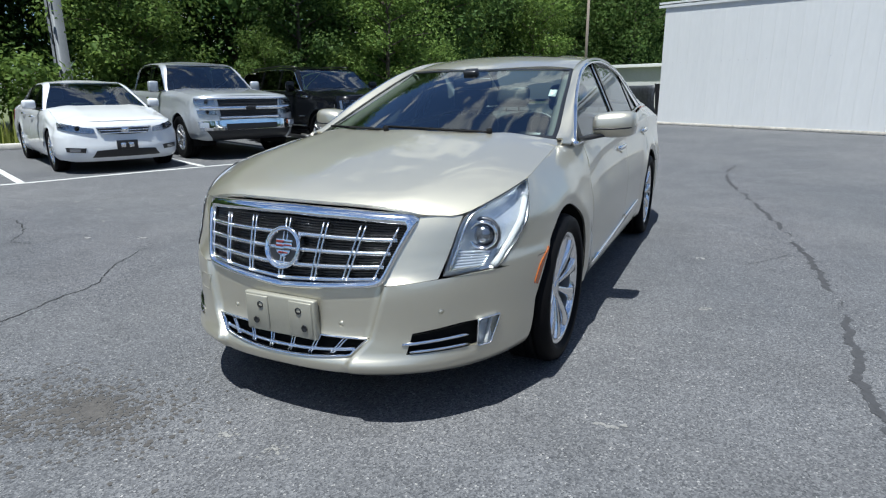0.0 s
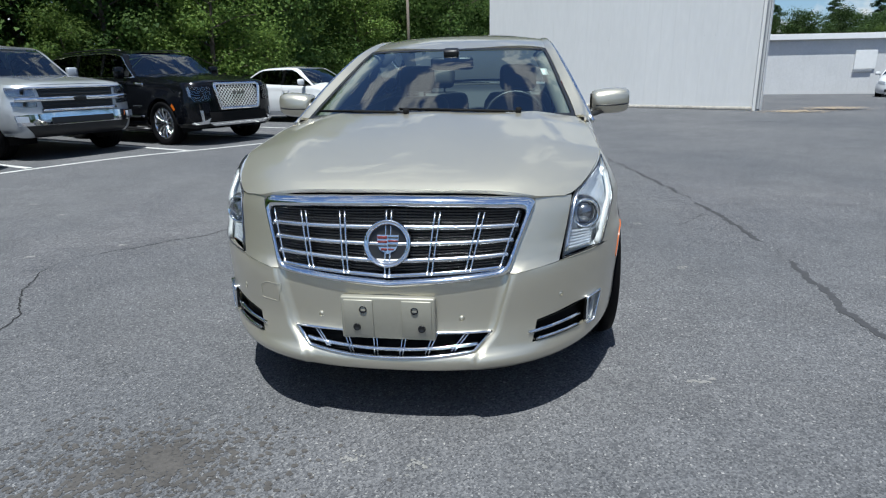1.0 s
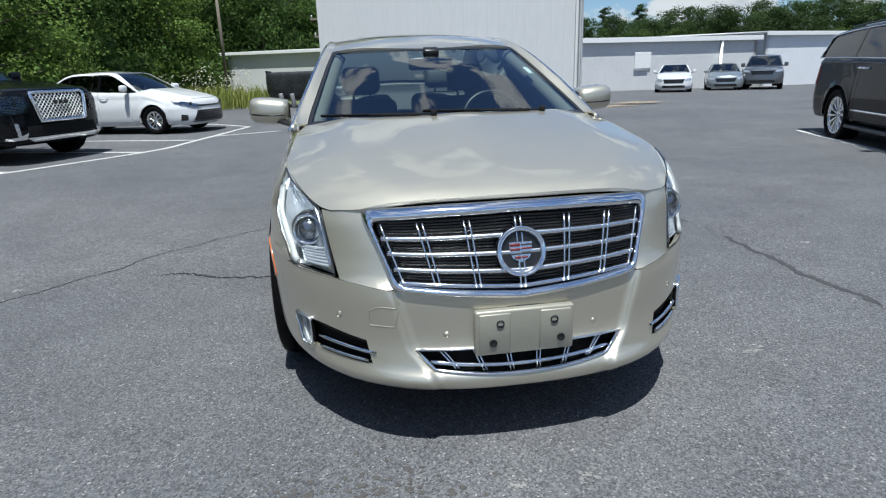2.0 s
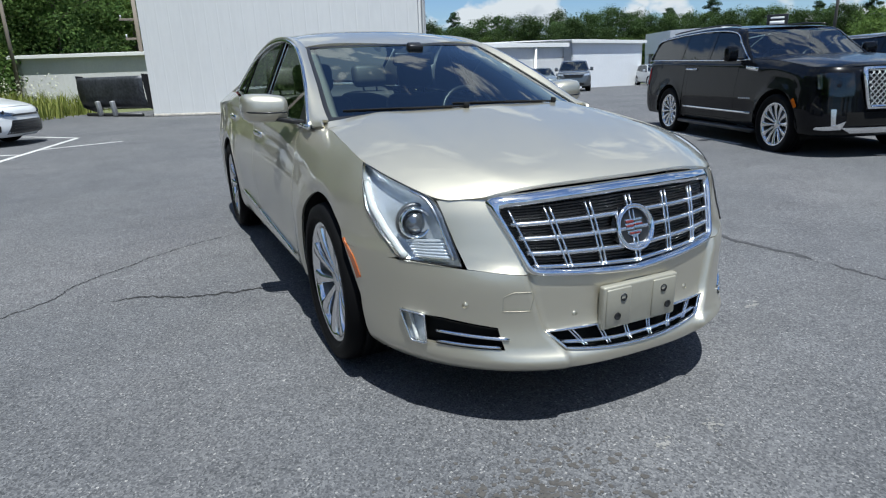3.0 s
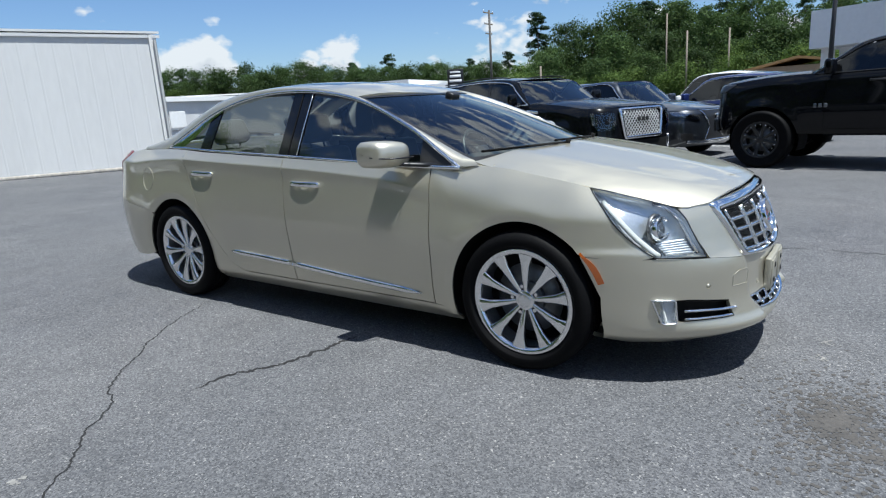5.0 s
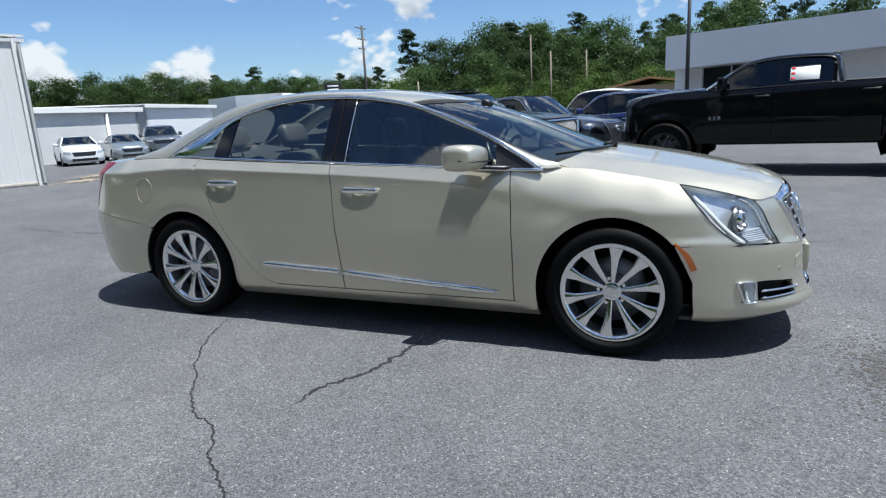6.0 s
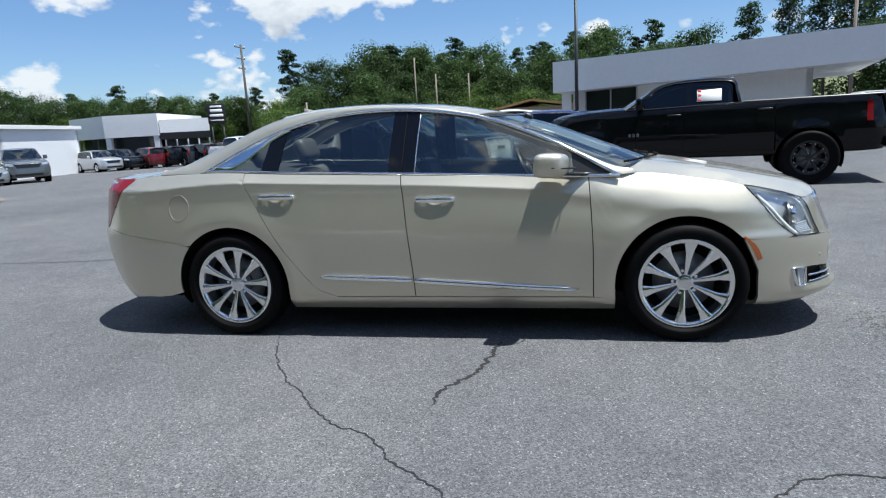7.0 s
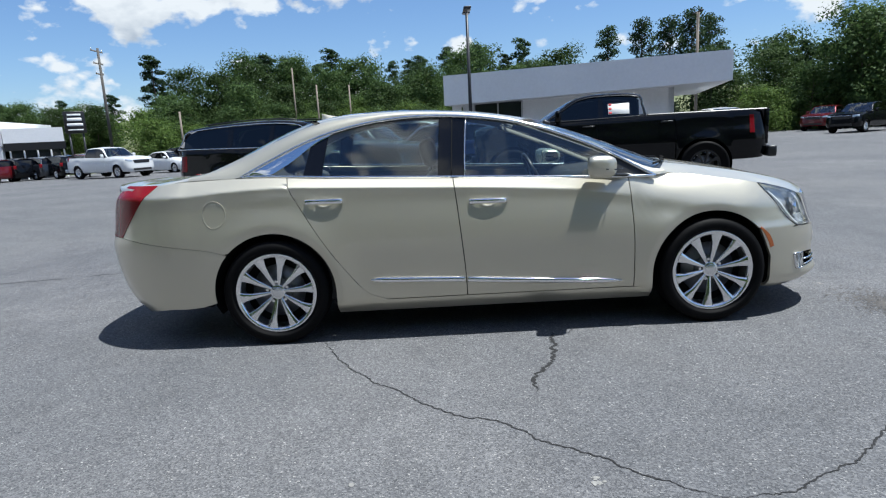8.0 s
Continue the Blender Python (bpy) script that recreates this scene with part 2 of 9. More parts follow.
M_WSCREEN = glass("windscreen_glass", (0.46, 0.60, 0.58), 0.46)
M_SIDEGLASS = glass("tinted_glass", (0.66, 0.76, 0.73), 0.46)
M_PRIVACY = glass("privacy_glass", (0.03, 0.033, 0.036), 0.05)
M_LENS = glass("clear_lens", (0.93, 0.95, 0.97))
M_REFLECTOR = mat("lamp_reflector", (0.62, 0.66, 0.71), 0.22, 0.6, vary=0.1, scale=20, fine=150, bump=0.2)
M_LAMPDARK = mat("smoked_reflector", (0.30, 0.31, 0.33), 0.2, 0.9, vary=0.15, fine=120)
M_LAMPWHITE = mat("white_lamp", (0.52, 0.54, 0.54), 0.15, vary=0.05)
M_AMBER = mat("amber_lens", (0.42, 0.095, 0.006), 0.15, vary=0.15, fine=150, coat=1.0)
M_RED = mat("red_lens", (0.17, 0.004, 0.007), 0.2, vary=0.15, spec=0.15, coat=0.08)
M_LEATHER = mat("dark_leather", (0.062, 0.060, 0.058), 0.5, vary=0.15, bump=0.1)
M_DASH = mat("dashboard", (0.028, 0.028, 0.03), 0.6, vary=0.15)
M_LINER = mat("headliner", (0.20, 0.19, 0.17), 0.9, vary=0.1)
M_PAPER = mat("white_paper", (0.80, 0.80, 0.78), 0.6, vary=0.05)
M_REDINK = mat("red_ink", (0.55, 0.03, 0.03), 0.6, vary=0.05)
M_BARINK = mat("dark_ink", (0.03, 0.03, 0.03), 0.6, vary=0.05)

# ---- building tools ----
class Line1:
    """A smooth curve y(x) through knots, without overshoot."""

    def __init__(self, *pts):
        self.x = [float(p[0]) for p in pts]
        self.y = [float(p[1]) for p in pts]
        n = len(pts)
        d = [(self.y[i + 1] - self.y[i]) / (self.x[i + 1] - self.x[i]) for i in range(n - 1)]
        self.m = [d[0]] + [0.0 if d[i - 1] * d[i] <= 0 else 2 * d[i - 1] * d[i] / (d[i - 1] + d[i]) for i in range(1, n - 1)] + [d[-1]]

    def __call__(self, v):
        x, y, m = self.x, self.y, self.m
        if v <= x[0]:
            return y[0]
        if v >= x[-1]:
            return y[-1]
        i = 0
        while v > x[i + 1]:
            i += 1
        h = x[i + 1] - x[i]
        t = (v - x[i]) / h
        return (y[i] * (1 + 2 * t) * (1 - t) ** 2 + h * m[i] * t * (1 - t) ** 2 + y[i + 1] * t * t * (3 - 2 * t) + h * m[i + 1] * t * t * (t - 1))


def spline(pts, n, soft=True):
    """n + 1 points spread evenly along a path through pts (any dimension)."""
    p = np.array(pts, float)
    if soft and len(p) > 2:
        q = np.vstack([2 * p[0] - p[1], p, 2 * p[-1] - p[-2]])
        dense = []
        for i in range(1, len(q) - 2):
            for t in np.arange(0, 1, 0.1):
                a, b, c, d = q[i - 1], q[i], q[i + 1], q[i + 2]
                dense.append(0.5 * (2 * b + (c - a) * t + (2 * a - 5 * b + 4 * c - d) * t * t + (3 * b - a - 3 * c + d) * t ** 3))
        dense.append(p[-1])
        p = np.array(dense)
    s = np.r_[0, np.cumsum(np.linalg.norm(np.diff(p, axis=0), axis=1))]
    u = np.linspace(0, s[-1], n + 1)
    return np.stack([np.interp(u, s, p[:, k]) for k in range(p.shape[1])], 1)


def smoothstep(v):
    v = min(1.0, max(0.0, v))
    return v * v * (3 - 2 * v)


def part(name, bm, material, parent, label="", smooth=True):
    """Link a bmesh as one mesh object under a thing or a part."""
    me = bpy.data.meshes.new(name)
    bm.to_mesh(me)
    bm.free()
    if smooth:
        me.polygons.foreach_set("use_smooth", [True] * len(me.polygons))
    for m in material if isinstance(material, (list, tuple)) else (material,):
        me.materials.append(m)
    ob = new(name, me)
    if parent:
        ob.parent = parent
    if label:
        tagged(ob, label)
    return ob


def thing(name, m, label, category, group="", kind=""):
    ob = new(name)
    ob.empty_display_size = 0.2
    ob.matrix_world = m
    return tagged(ob, label, category, group, kind)


def grid_faces(bm, rows, close=False):
    """Quads between rows of equal numbers of points."""
    vs = [[bm.verts.new(p) for p in r] for r in rows]
    for a, b in zip(vs, vs[1:]):
        k = len(a)
        for i in range(k if close else k - 1):
            j = (i + 1) % k
            quad = [a[i], a[j], b[j], b[i]]
            if len({tuple(np.round(v.co, 6)) for v in quad}) == 4:
                bm.faces.new(quad)
            else:
                tri = []
                for v in quad:
                    if not any((v.co - w.co).length < 1e-6 for w in tri):
                        tri.append(v)
                if len(tri) == 3:
                    bm.faces.new(tri)
    return vs


def weld(bm, d=0.0008):
    bmesh.ops.remove_doubles(bm, verts=bm.verts, dist=d)
    bmesh.ops.recalc_face_normals(bm, faces=bm.faces)
    return bm


def thicken(bm, depth, centre=None):
    """Turn the open edges of a panel inwards, so that it has an edge with depth. Panels face away from centre."""
    weld(bm)
    if centre is not None:
        c = Vector(centre)
        out = sum((f.normal.dot(f.calc_center_median() - c) * f.calc_area() for f in bm.faces), 0.0)
        if out < 0:
            bmesh.ops.reverse_faces(bm, faces=bm.faces)
    bm.normal_update()
    edges = [e for e in bm.edges if e.is_boundary]
    shift = {v: -v.normal * depth for e in edges for v in e.verts}
    ext = bmesh.ops.extrude_edge_only(bm, edges=edges)
    made = [g for g in ext["geom"] if isinstance(g, bmesh.types.BMVert)]
    base = {tuple(np.round(v.co, 6)): s for v, s in shift.items()}
    for v in made:
        s = base.get(tuple(np.round(v.co, 6)))
        if s is not None:
            v.co += s
    for e in edges:
        e.smooth = False
    return bm


def box(bm, size, m=None, bevel=0.0, seg=2):
    """A box with rounded edges, centred at m."""
    got = bmesh.ops.create_cube(bm, size=1.0)["verts"]
    bmesh.ops.scale(bm, vec=size, verts=got)
    if bevel:
        edges = list({e for v in got for e in v.link_edges})
        made = bmesh.ops.bevel(bm, geom=edges, offset=bevel, segments=seg, affect="EDGES", profile=0.5)
        got = list({v for f in made["faces"] for v in f.verts} | {v for v in got if v.is_valid})
    if m is not None:
        bmesh.ops.transform(bm, matrix=m, verts=got)
    return got


def rod(bm, a, b, r0, r1=None, seg=12, caps=True):
    a, b = Vector(a), Vector(b)
    d = b - a
    m = Matrix.Translation((a + b) / 2) @ d.to_track_quat("Z", "Y").to_matrix().to_4x4()
    return bmesh.ops.create_cone(bm, cap_ends=caps, segments=seg, radius1=r0, radius2=r0 if r1 is None else r1, depth=d.length, matrix=m)["verts"]


def sweep(bm, path, profile, up=(0, 0, 1), caps=True, closed=False, scale=None):
    """A profile (side, height) carried along a path of 3D points; up gives the height's direction."""
    p = [Vector(q) for q in path]
    rows = []
    for i, q in enumerate(p):
        if closed:
            d = (p[(i + 1) % len(p)] - p[i - 1]).normalized()
        else:
            d = (p[min(i + 1, len(p) - 1)] - p[max(i - 1, 0)]).normalized()
        u = Vector(up(i) if callable(up) else up)
        s = d.cross(u).normalized()
        u = s.cross(d).normalized()
        k = 1.0 if scale is None else scale(i / (len(p) - 1))
        rows.append([q + s * (a * k) + u * (b * k) for a, b in profile])
    if closed:
        rows.append(rows[0])
    vs = grid_faces(bm, rows, close=True)
    if caps and not closed:
        for end in (vs[0], vs[-1]):
            try:
                bm.faces.new(end)
            except ValueError:
                pass
    if closed:
        weld(bm)
    return vs


def ring_profile(r, n=8):
    return [(r * math.cos(2 * math.pi * i / n), r * math.sin(2 * math.pi * i / n)) for i in range(n)]


def rect_profile(w, h, b=0.2):
    a, c = w / 2, h / 2
    k = min(w, h) * b
    return [(-a + k, -c), (a - k, -c), (a, -c + k), (a, c - k), (a - k, c), (-a + k, c), (-a, c - k), (-a, -c + k)]


def lathe(bm, profile, seg=32, m=None):
    """Turn a profile of (radius, along) round the x axis."""
    rows = []
    for i in range(seg + 1):
        a = 2 * math.pi * i / seg
        rows.append([Vector((h, r * math.cos(a), r * math.sin(a))) for r, h in profile])
    if m is not None:
        rows = [[m @ v for v in r] for r in rows]
    grid_faces(bm, rows)
    weld(bm)


def mirror_x(bm):
    """Flip a bmesh to the other side."""
    for v in bm.verts:
        v.co.x = -v.co.x
    bmesh.ops.reverse_faces(bm, faces=bm.faces)
    return bm


def solid_from(bm, thickness):
    """Give a sheet thickness."""
    weld(bm)
    bmesh.ops.solidify(bm, geom=bm.faces, thickness=thickness)
    return bm

# ---- vehicle bodies ----
class Shell:
    """The skin of a vehicle, nose towards -y, wheels on z = 0: a side profile carried round a rounded nose and tail.
    A place on it is (w, z): w runs from -1 (middle of the nose) to 0 (end of the nose's curve), on in metres along the side,
    and by another 1 to the middle of the tail."""

    def __init__(self, yf, yr, ra, y0, y1, nose, tail, low, xt, zt, xc, shoulder, nf=2.6, nr=3.0, flare=0.012, zmid=0.55, under=0.008, hub=0.345, crease=None, bend=None, unders=None, lip=0.0):
        self.bend, self.unders, self.lip = bend, unders, lip
        self.yf, self.yr, self.ra, self.y0, self.y1, self.nf, self.nr = yf, yr, ra, y0, y1, nf, nr
        self.nose, self.tail, self.low, self.xt, self.zt, self.xc, self.shoulder = (Line1(*k) for k in (nose, tail, low, xt, zt, xc, shoulder))
        self.flare, self.zmid, self.under, self.hub, self.ls, self.crease = flare, zmid, under, hub, y1 - y0, crease

    def side(self, y, z):
        zt, d = self.zt(y), self.shoulder(y)
        zc, xc, xt = zt - d, self.xc(y), self.xt(y)
        if z >= zc:
            x = xc + (xt - xc) * min(1.3, (z - zc) / d) ** (self.bend(y) if self.bend else 1.25)
        else:
            x = self.low(z) + (xc - self.low(zc)) * smoothstep((z - self.zmid) / max(0.05, zc - self.zmid))
            x -= self.under * (self.unders(y) if self.unders else 1.0) * math.exp(-(((zc - z) - 0.05) / 0.035) ** 2)
        for yw in (self.yf, self.yr):
            r = math.hypot(y - yw, z - self.hub) - self.ra
            if z > 0.2 and r < 0.3:
                k = smoothstep((zt - z) / 0.25)
                if self.lip:
                    x += (self.flare * math.exp(-(max(r - 0.04, 0.0) / 0.09) ** 2) - self.lip * max(0.0, min(1.0, 1 - r / 0.04))) * k
                else:
                    x += self.flare * math.exp(-(max(r, 0.0) / 0.07) ** 2) * k
        return x

    def at(self, w, z, lift=0.0):
        if w < 0:
            a = (w + 1) * math.pi / 2
            ny = self.nose(z)
            big = self.y0 - ny
            x, y = self.side(self.y0, z) * max(0.0, math.sin(a)) ** (2 / self.nf), self.y0 - big * math.cos(a)
            if self.crease:
                x, y = self.crease(x, y, z)
        elif w <= self.ls:
            y = self.y0 + w
            x = self.side(y, z)
        else:
            a = (self.ls + 1 - w) * math.pi / 2
            big = self.tail(z) - self.y1
            x, y = self.side(self.y1, z) * max(0.0, math.sin(a)) ** (2 / self.nr), self.y1 + big * math.cos(a)
        p = Vector((x, y, z))
        if lift:
            e = 0.004
            n = (self.at(w + e, z) - self.at(w - e, z)).cross(self.at(w, z + e) - self.at(w, z - e))
            if n.length > 1e-12:
                n.normalize()
                if n.x * x + n.y * (y - 0.1) * 0.6 < 0:
                    n = -n
                p += n * lift
        return p

    def wy(self, y, z):
        """The w of the place at y on the side."""
        if y < self.y0:
            return math.acos(max(-1, min(1, (self.y0 - y) / (self.y0 - self.nose(z))))) / (math.pi / 2) - 1
        if y > self.y1:
            return self.ls + 1 - math.acos(max(-1, min(1, (y - self.y1) / (self.tail(z) - self.y1)))) / (math.pi / 2)
        return y - self.y0

    def wx(self, x, z, rear=False):
        """The w of the place at x on the nose or the tail."""
        if rear:
            p = max(0.0, min(1, x / self.side(self.y1, z)))
            return self.ls + 1 - math.asin(p ** (self.nr / 2)) / (math.pi / 2)
        p = max(0.0, min(1, x / self.side(self.y0, z)))
        return math.asin(p ** (self.nf / 2)) / (math.pi / 2) - 1

    def ys(self, pts):
        return [(self.wy(y, z), z) for y, z in pts]

    def xs(self, pts):
        return [(self.wx(x, z), z) for x, z in pts]

    def loft(self, bm, a, b, rows, lift=0.0, power=1.0):
        """Quads between two lines of (w, z) on the skin, closer to the first where power is over 1."""
        return grid_faces(bm, [[self.at(*(pa + (pb - pa) * (i / rows) ** power), lift) for pa, pb in zip(a, b)] for i in range(rows + 1)])

    def arch(self, yw, a0, a1, n, r=None):
        """Points of a wheel arch from angle a0 to a1 (degrees from the front, over the top)."""
        r = r or self.ra
        return [(yw - r * math.cos(radians(a0 + (a1 - a0) * i / n)), self.hub + r * math.sin(radians(a0 + (a1 - a0) * i / n))) for i in range(n + 1)]


def both(name, make, material, parent, centre=(0, 0, 0.6), depth=0.012, label=""):
    """A panel on either side of a vehicle. Returns left, right."""
    made = []
    for right in (False, True):
        bm = bmesh.new()
        make(bm)
        if depth:
            thicken(bm, depth, centre)
        else:
            weld(bm)
        if right:
            mirror_x(bm)
        made.append(part(name, bm, material, parent, label))
    return made


def wheel_parts(parent, pos, r, rim_r, width, side, spokes=10, style="thin", rim=None, face=None, spin=0.0):
    """A wheel: tyre, rim with spokes, disc, nuts. side: 1 when its face looks to +x."""
    rim, face = rim or M_ALLOY, face or M_ALLOY
    base = new("wheel")
    base.parent = parent
    base.matrix_local = pose(*pos) @ (Matrix() if side > 0 else Matrix.Rotation(math.pi, 4, "Z")) @ pose(0, 0, 0, spin)
    h = width / 2
    bm = bmesh.new()
    tread = [(rim_r - 0.005, -h * 0.82), (rim_r + 0.012, -h * 0.9), (r - 0.045, -h), (r - 0.014, -h * 0.93), (r - 0.002, -h * 0.72)]
    for k in (-0.4, 0.0, 0.4):
        tread += [(r, h * (k - 0.16)), (r, h * (k - 0.03)), (r - 0.008, h * (k - 0.02)), (r - 0.008, h * (k + 0.02)), (r, h * (k + 0.03)), (r, h * (k + 0.16))]
    tread += [(r - 0.002, h * 0.72), (r - 0.014, h * 0.93), (r - 0.03, h * 0.985), (r - 0.034, h * 1.0), (r - 0.06, h * 1.0), (r - 0.064, h * 0.985), (rim_r + 0.012, h * 0.9), (rim_r - 0.005, h * 0.8)]
    lathe(bm, tread, 40)
    part("tyre", bm, M_RUBBER, base)
    bm = bmesh.new()
    lathe(bm, [(rim_r - 0.002, h * 0.80), (rim_r + 0.004, h * 0.84), (rim_r - 0.004, h * 0.86), (rim_r - 0.024, h * 0.83), (rim_r - 0.029, h * 0.62)], 48)
    part("rim", bm, rim, base)
    bm = bmesh.new()
    lathe(bm, [(rim_r - 0.029, h * 0.62), (rim_r - 0.033, -h * 0.2), (rim_r - 0.037, -h * 0.8)], 40)
    part("barrel", bm, M_BARREL, base)
    # spokes run from the hub to the rim, wider outside
    bm = bmesh.new()
    hubr = rim_r * 0.29
    for i in range(spokes):
        a = 2 * math.pi * i / spokes + (0.11 * (-1) ** i if style == "paired" else 0.0)
        rot = Matrix.Rotation(a, 4, "X")
        rows = []
        for t in np.linspace(0, 1, 7):
            rr = hubr * 0.58 + (rim_r - 0.014 - hubr * 0.58) * t
            wd = (0.0085 + 0.0170 * t + 0.014 * max(0.0, t - 0.72) / 0.28) * rim_r / 0.24 * (10 / spokes) ** 0.6
            xo = h * (0.54 + 0.28 * math.sin(t * math.pi * 0.5))
            dp = 0.035 - 0.012 * t
            rows.append([rot @ Vector(v) for v in ((xo - dp, -wd, rr), (xo - 0.006, -wd, rr), (xo, -wd * 0.8, rr), (xo + 0.001, 0, rr), (xo, wd * 0.8, rr), (xo - 0.006, wd, rr), (xo - dp, wd, rr))])
        grid_faces(bm, rows)
    weld(bm, 0.0002)
    part("spokes", bm, face, base)
    bm = bmesh.new()
    lathe(bm, [(0.0, h * 0.56), (hubr * 0.58, h * 0.56), (hubr * 0.66, h * 0.53), (hubr * 0.68, h * 0.30)], 30)
    part("hub", bm, face, base)
    bm = bmesh.new()
    lathe(bm, [(hubr * 0.5, h * 0.33), (hubr * 1.12, h * 0.33), (hubr * 1.18, h * 0.30), (hubr * 1.18, h * 0.12)], 30)
    part("hub_flange", bm, M_ALLOYDARK, base)
    bm = bmesh.new()
    lathe(bm, [(0.0, h * 0.605), (hubr * 0.38, h * 0.60), (hubr * 0.44, h * 0.585), (hubr * 0.45, h * 0.54)], 24)
    part("centre_cap", bm, M_SATIN if face is M_ALLOY else face, base)
    nut = bmesh.new()
    bmesh.ops.create_cone(nut, cap_ends=True, segments=6, radius1=0.012, radius2=0.010, depth=0.03, matrix=Matrix.Rotation(math.pi / 2, 4, "Y"))
    first = part("lug_nut", nut, M_SATIN, base, smooth=False)
    for i in range(5):
        a = 2 * math.pi * (i + 0.25) / 5
        ob = first if i == 0 else new("lug_nut", first.data)
        ob.parent = base
        ob.location = (h * 0.40, hubr * 0.90 * math.sin(a), hubr * 0.90 * math.cos(a))
    bm = bmesh.new()
    lathe(bm, [(0.05, h * 0.10), (rim_r * 0.66, h * 0.10), (rim_r * 0.66, h * 0.0), (0.05, h * 0.0)], 36)
    part("brake_disc", bm, M_DISC, base)
    bm = bmesh.new()
    lathe(bm, [(0.0, -h * 0.1), (rim_r - 0.03, -h * 0.1)], 24)
    part("backing", bm, M_MATBLACK, base)
    return base


def arch_liner(bm, sh, yw, inner=0.42):
    """The dark well behind a wheel."""
    pts = sh.arch(yw, -20, 200, 24, sh.ra + 0.012)
    rows = []
    for y, z in pts:
        x = sh.at(sh.wy(y, max(z, 0.2)), max(z, 0.2)).x
        rows.append([Vector((x - 0.012, y, z)), Vector((x - 0.06, y, z)), Vector((inner, y, z))])
    grid_faces(bm, rows)
    c = [r[2] for r in rows]
    mid = bm.verts.new((inner, yw, sh.hub))
    vs = [bm.verts.new(p) for p in c]
    for a, b in zip(vs, vs[1:]):
        bm.faces.new((mid, a, b))


def seat(bm, x, y, z=0.42, w=0.5, recline=12, rest=True):
    """A car seat: cushion, backrest, headrest."""
    box(bm, (w, 0.5, 0.17), pose(x, y - 0.05, z, 8), 0.06, 3)
    box(bm, (w * 0.98, 0.16, 0.62), pose(x, y + 0.27, z + 0.33, -recline), 0.065, 3)
    if rest:
        box(bm, (w * 0.54, 0.11, 0.19), pose(x, y + 0.37, z + 0.76, -recline), 0.05, 3)
        for s in (-1, 1):
            rod(bm, (x + s * 0.06, y + 0.33, z + 0.58), (x + s * 0.06, y + 0.365, z + 0.7), 0.008, seg=8)


def steering_wheel(bm, x, y, z, r=0.185, tilt=25):
    m = pose(x, y, z, 90 - tilt)
    rows = []
    for i in range(28):
        a = 2 * math.pi * i / 28
        c = Vector((math.cos(a), math.sin(a), 0))
        rows.append([m @ (c * (r + 0.016 * math.cos(b)) + Vector((0, 0, 0.016 * math.sin(b)))) for b in np.linspace(0, 2 * math.pi, 9)[:-1]])
    rows.append(rows[0])
    grid_faces(bm, rows, close=True)
    box(bm, (0.16, 0.12, 0.05), m @ pose(0, 0, 0.01), 0.02)
    for a in (0, 180, 270):
        box(bm, (0.17, 0.03, 0.02), m @ pose(0, 0, 0, 0, 0, a) @ pose(0.1, 0, 0), 0.008)
    weld(bm)

# ---- the champagne sedan in the middle of the lot ----
M_BADGERED = mat("badge_enamel", (0.15, 0.025, 0.022), 0.35, 0.2)


def sedan_crease(x, y, z):
    """The nose's outer thirds stand proud of its middle along a slanting edge, and the chin juts out."""
    edge = float(np.interp(z, (0.28, 0.352, 0.553), (0.30, 0.362, 0.415)))
    if 0.2 < z < 0.6:
        y -= 0.024 * smoothstep((z - 0.2) / 0.06) * smoothstep((x - edge) / 0.011) * smoothstep((0.60 - z) / 0.05) * smoothstep((0.76 - x) / 0.32)
    return x, y


SED = Shell(
    -1.4185, 1.4185, 0.392, -1.57, 1.95,
    nose=((0.16, -2.27), (0.195, -2.350), (0.225, -2.398), (0.255, -2.402), (0.30, -2.372), (0.40, -2.352), (0.50, -2.352), (0.56, -2.345), (0.66, -2.315), (0.76, -2.275), (0.82, -2.245), (0.90, -2.18)),
    tail=((0.18, 2.47), (0.26, 2.55), (0.40, 2.63), (0.55, 2.668), (0.70, 2.682), (0.76, 2.655), (0.90, 2.64), (1.04, 2.60), (1.1, 2.55)),
    low=((0.17, 0.775), (0.20, 0.805), (0.25, 0.842), (0.30, 0.856), (0.36, 0.863), (0.45, 0.868), (0.56, 0.873), (0.66, 0.875), (0.74, 0.873), (0.82, 0.868), (0.9, 0.862)),
    xt=((-1.95, 0.70), (-1.725, 0.762), (-1.45, 0.757), (-1.2, 0.744), (-1.12, 0.751), (-1.04, 0.766), (-0.9, 0.786), (0.2, 0.797), (1.0, 0.782), (1.59, 0.735), (2.0, 0.715), (2.2, 0.70), (2.5, 0.66)),
    zt=((-2.05, 0.80), (-1.725, 0.895), (-1.45, 0.946), (-1.2, 0.980), (-1.12, 0.979), (-1.04, 0.973), (-0.9, 0.976), (0.2, 1.026), (1.0, 1.063), (1.59, 1.09), (2.0, 1.084), (2.2, 1.066), (2.5, 1.045)),
    xc=((-1.9, 0.864), (-1.57, 0.860), (-1.1, 0.842), (-0.6, 0.833), (0.0, 0.835), (1.3, 0.835), (1.95, 0.828)),
    shoulder=((-1.9, 0.30), (-1.5, 0.27), (-1.15, 0.19), (-0.85, 0.12), (-0.5, 0.075), (0.2, 0.062), (1.2, 0.06), (1.6, 0.075), (2.3, 0.11)),
    zmid=0.60, crease=sedan_crease, bend=Line1((-1.35, 2.0), (-0.95, 1.3), (-0.5, 0.95)), unders=Line1((-1.35, 0.0), (-0.9, 0.25), (0.9, 0.25), (1.4, 0.0)), lip=0.011)
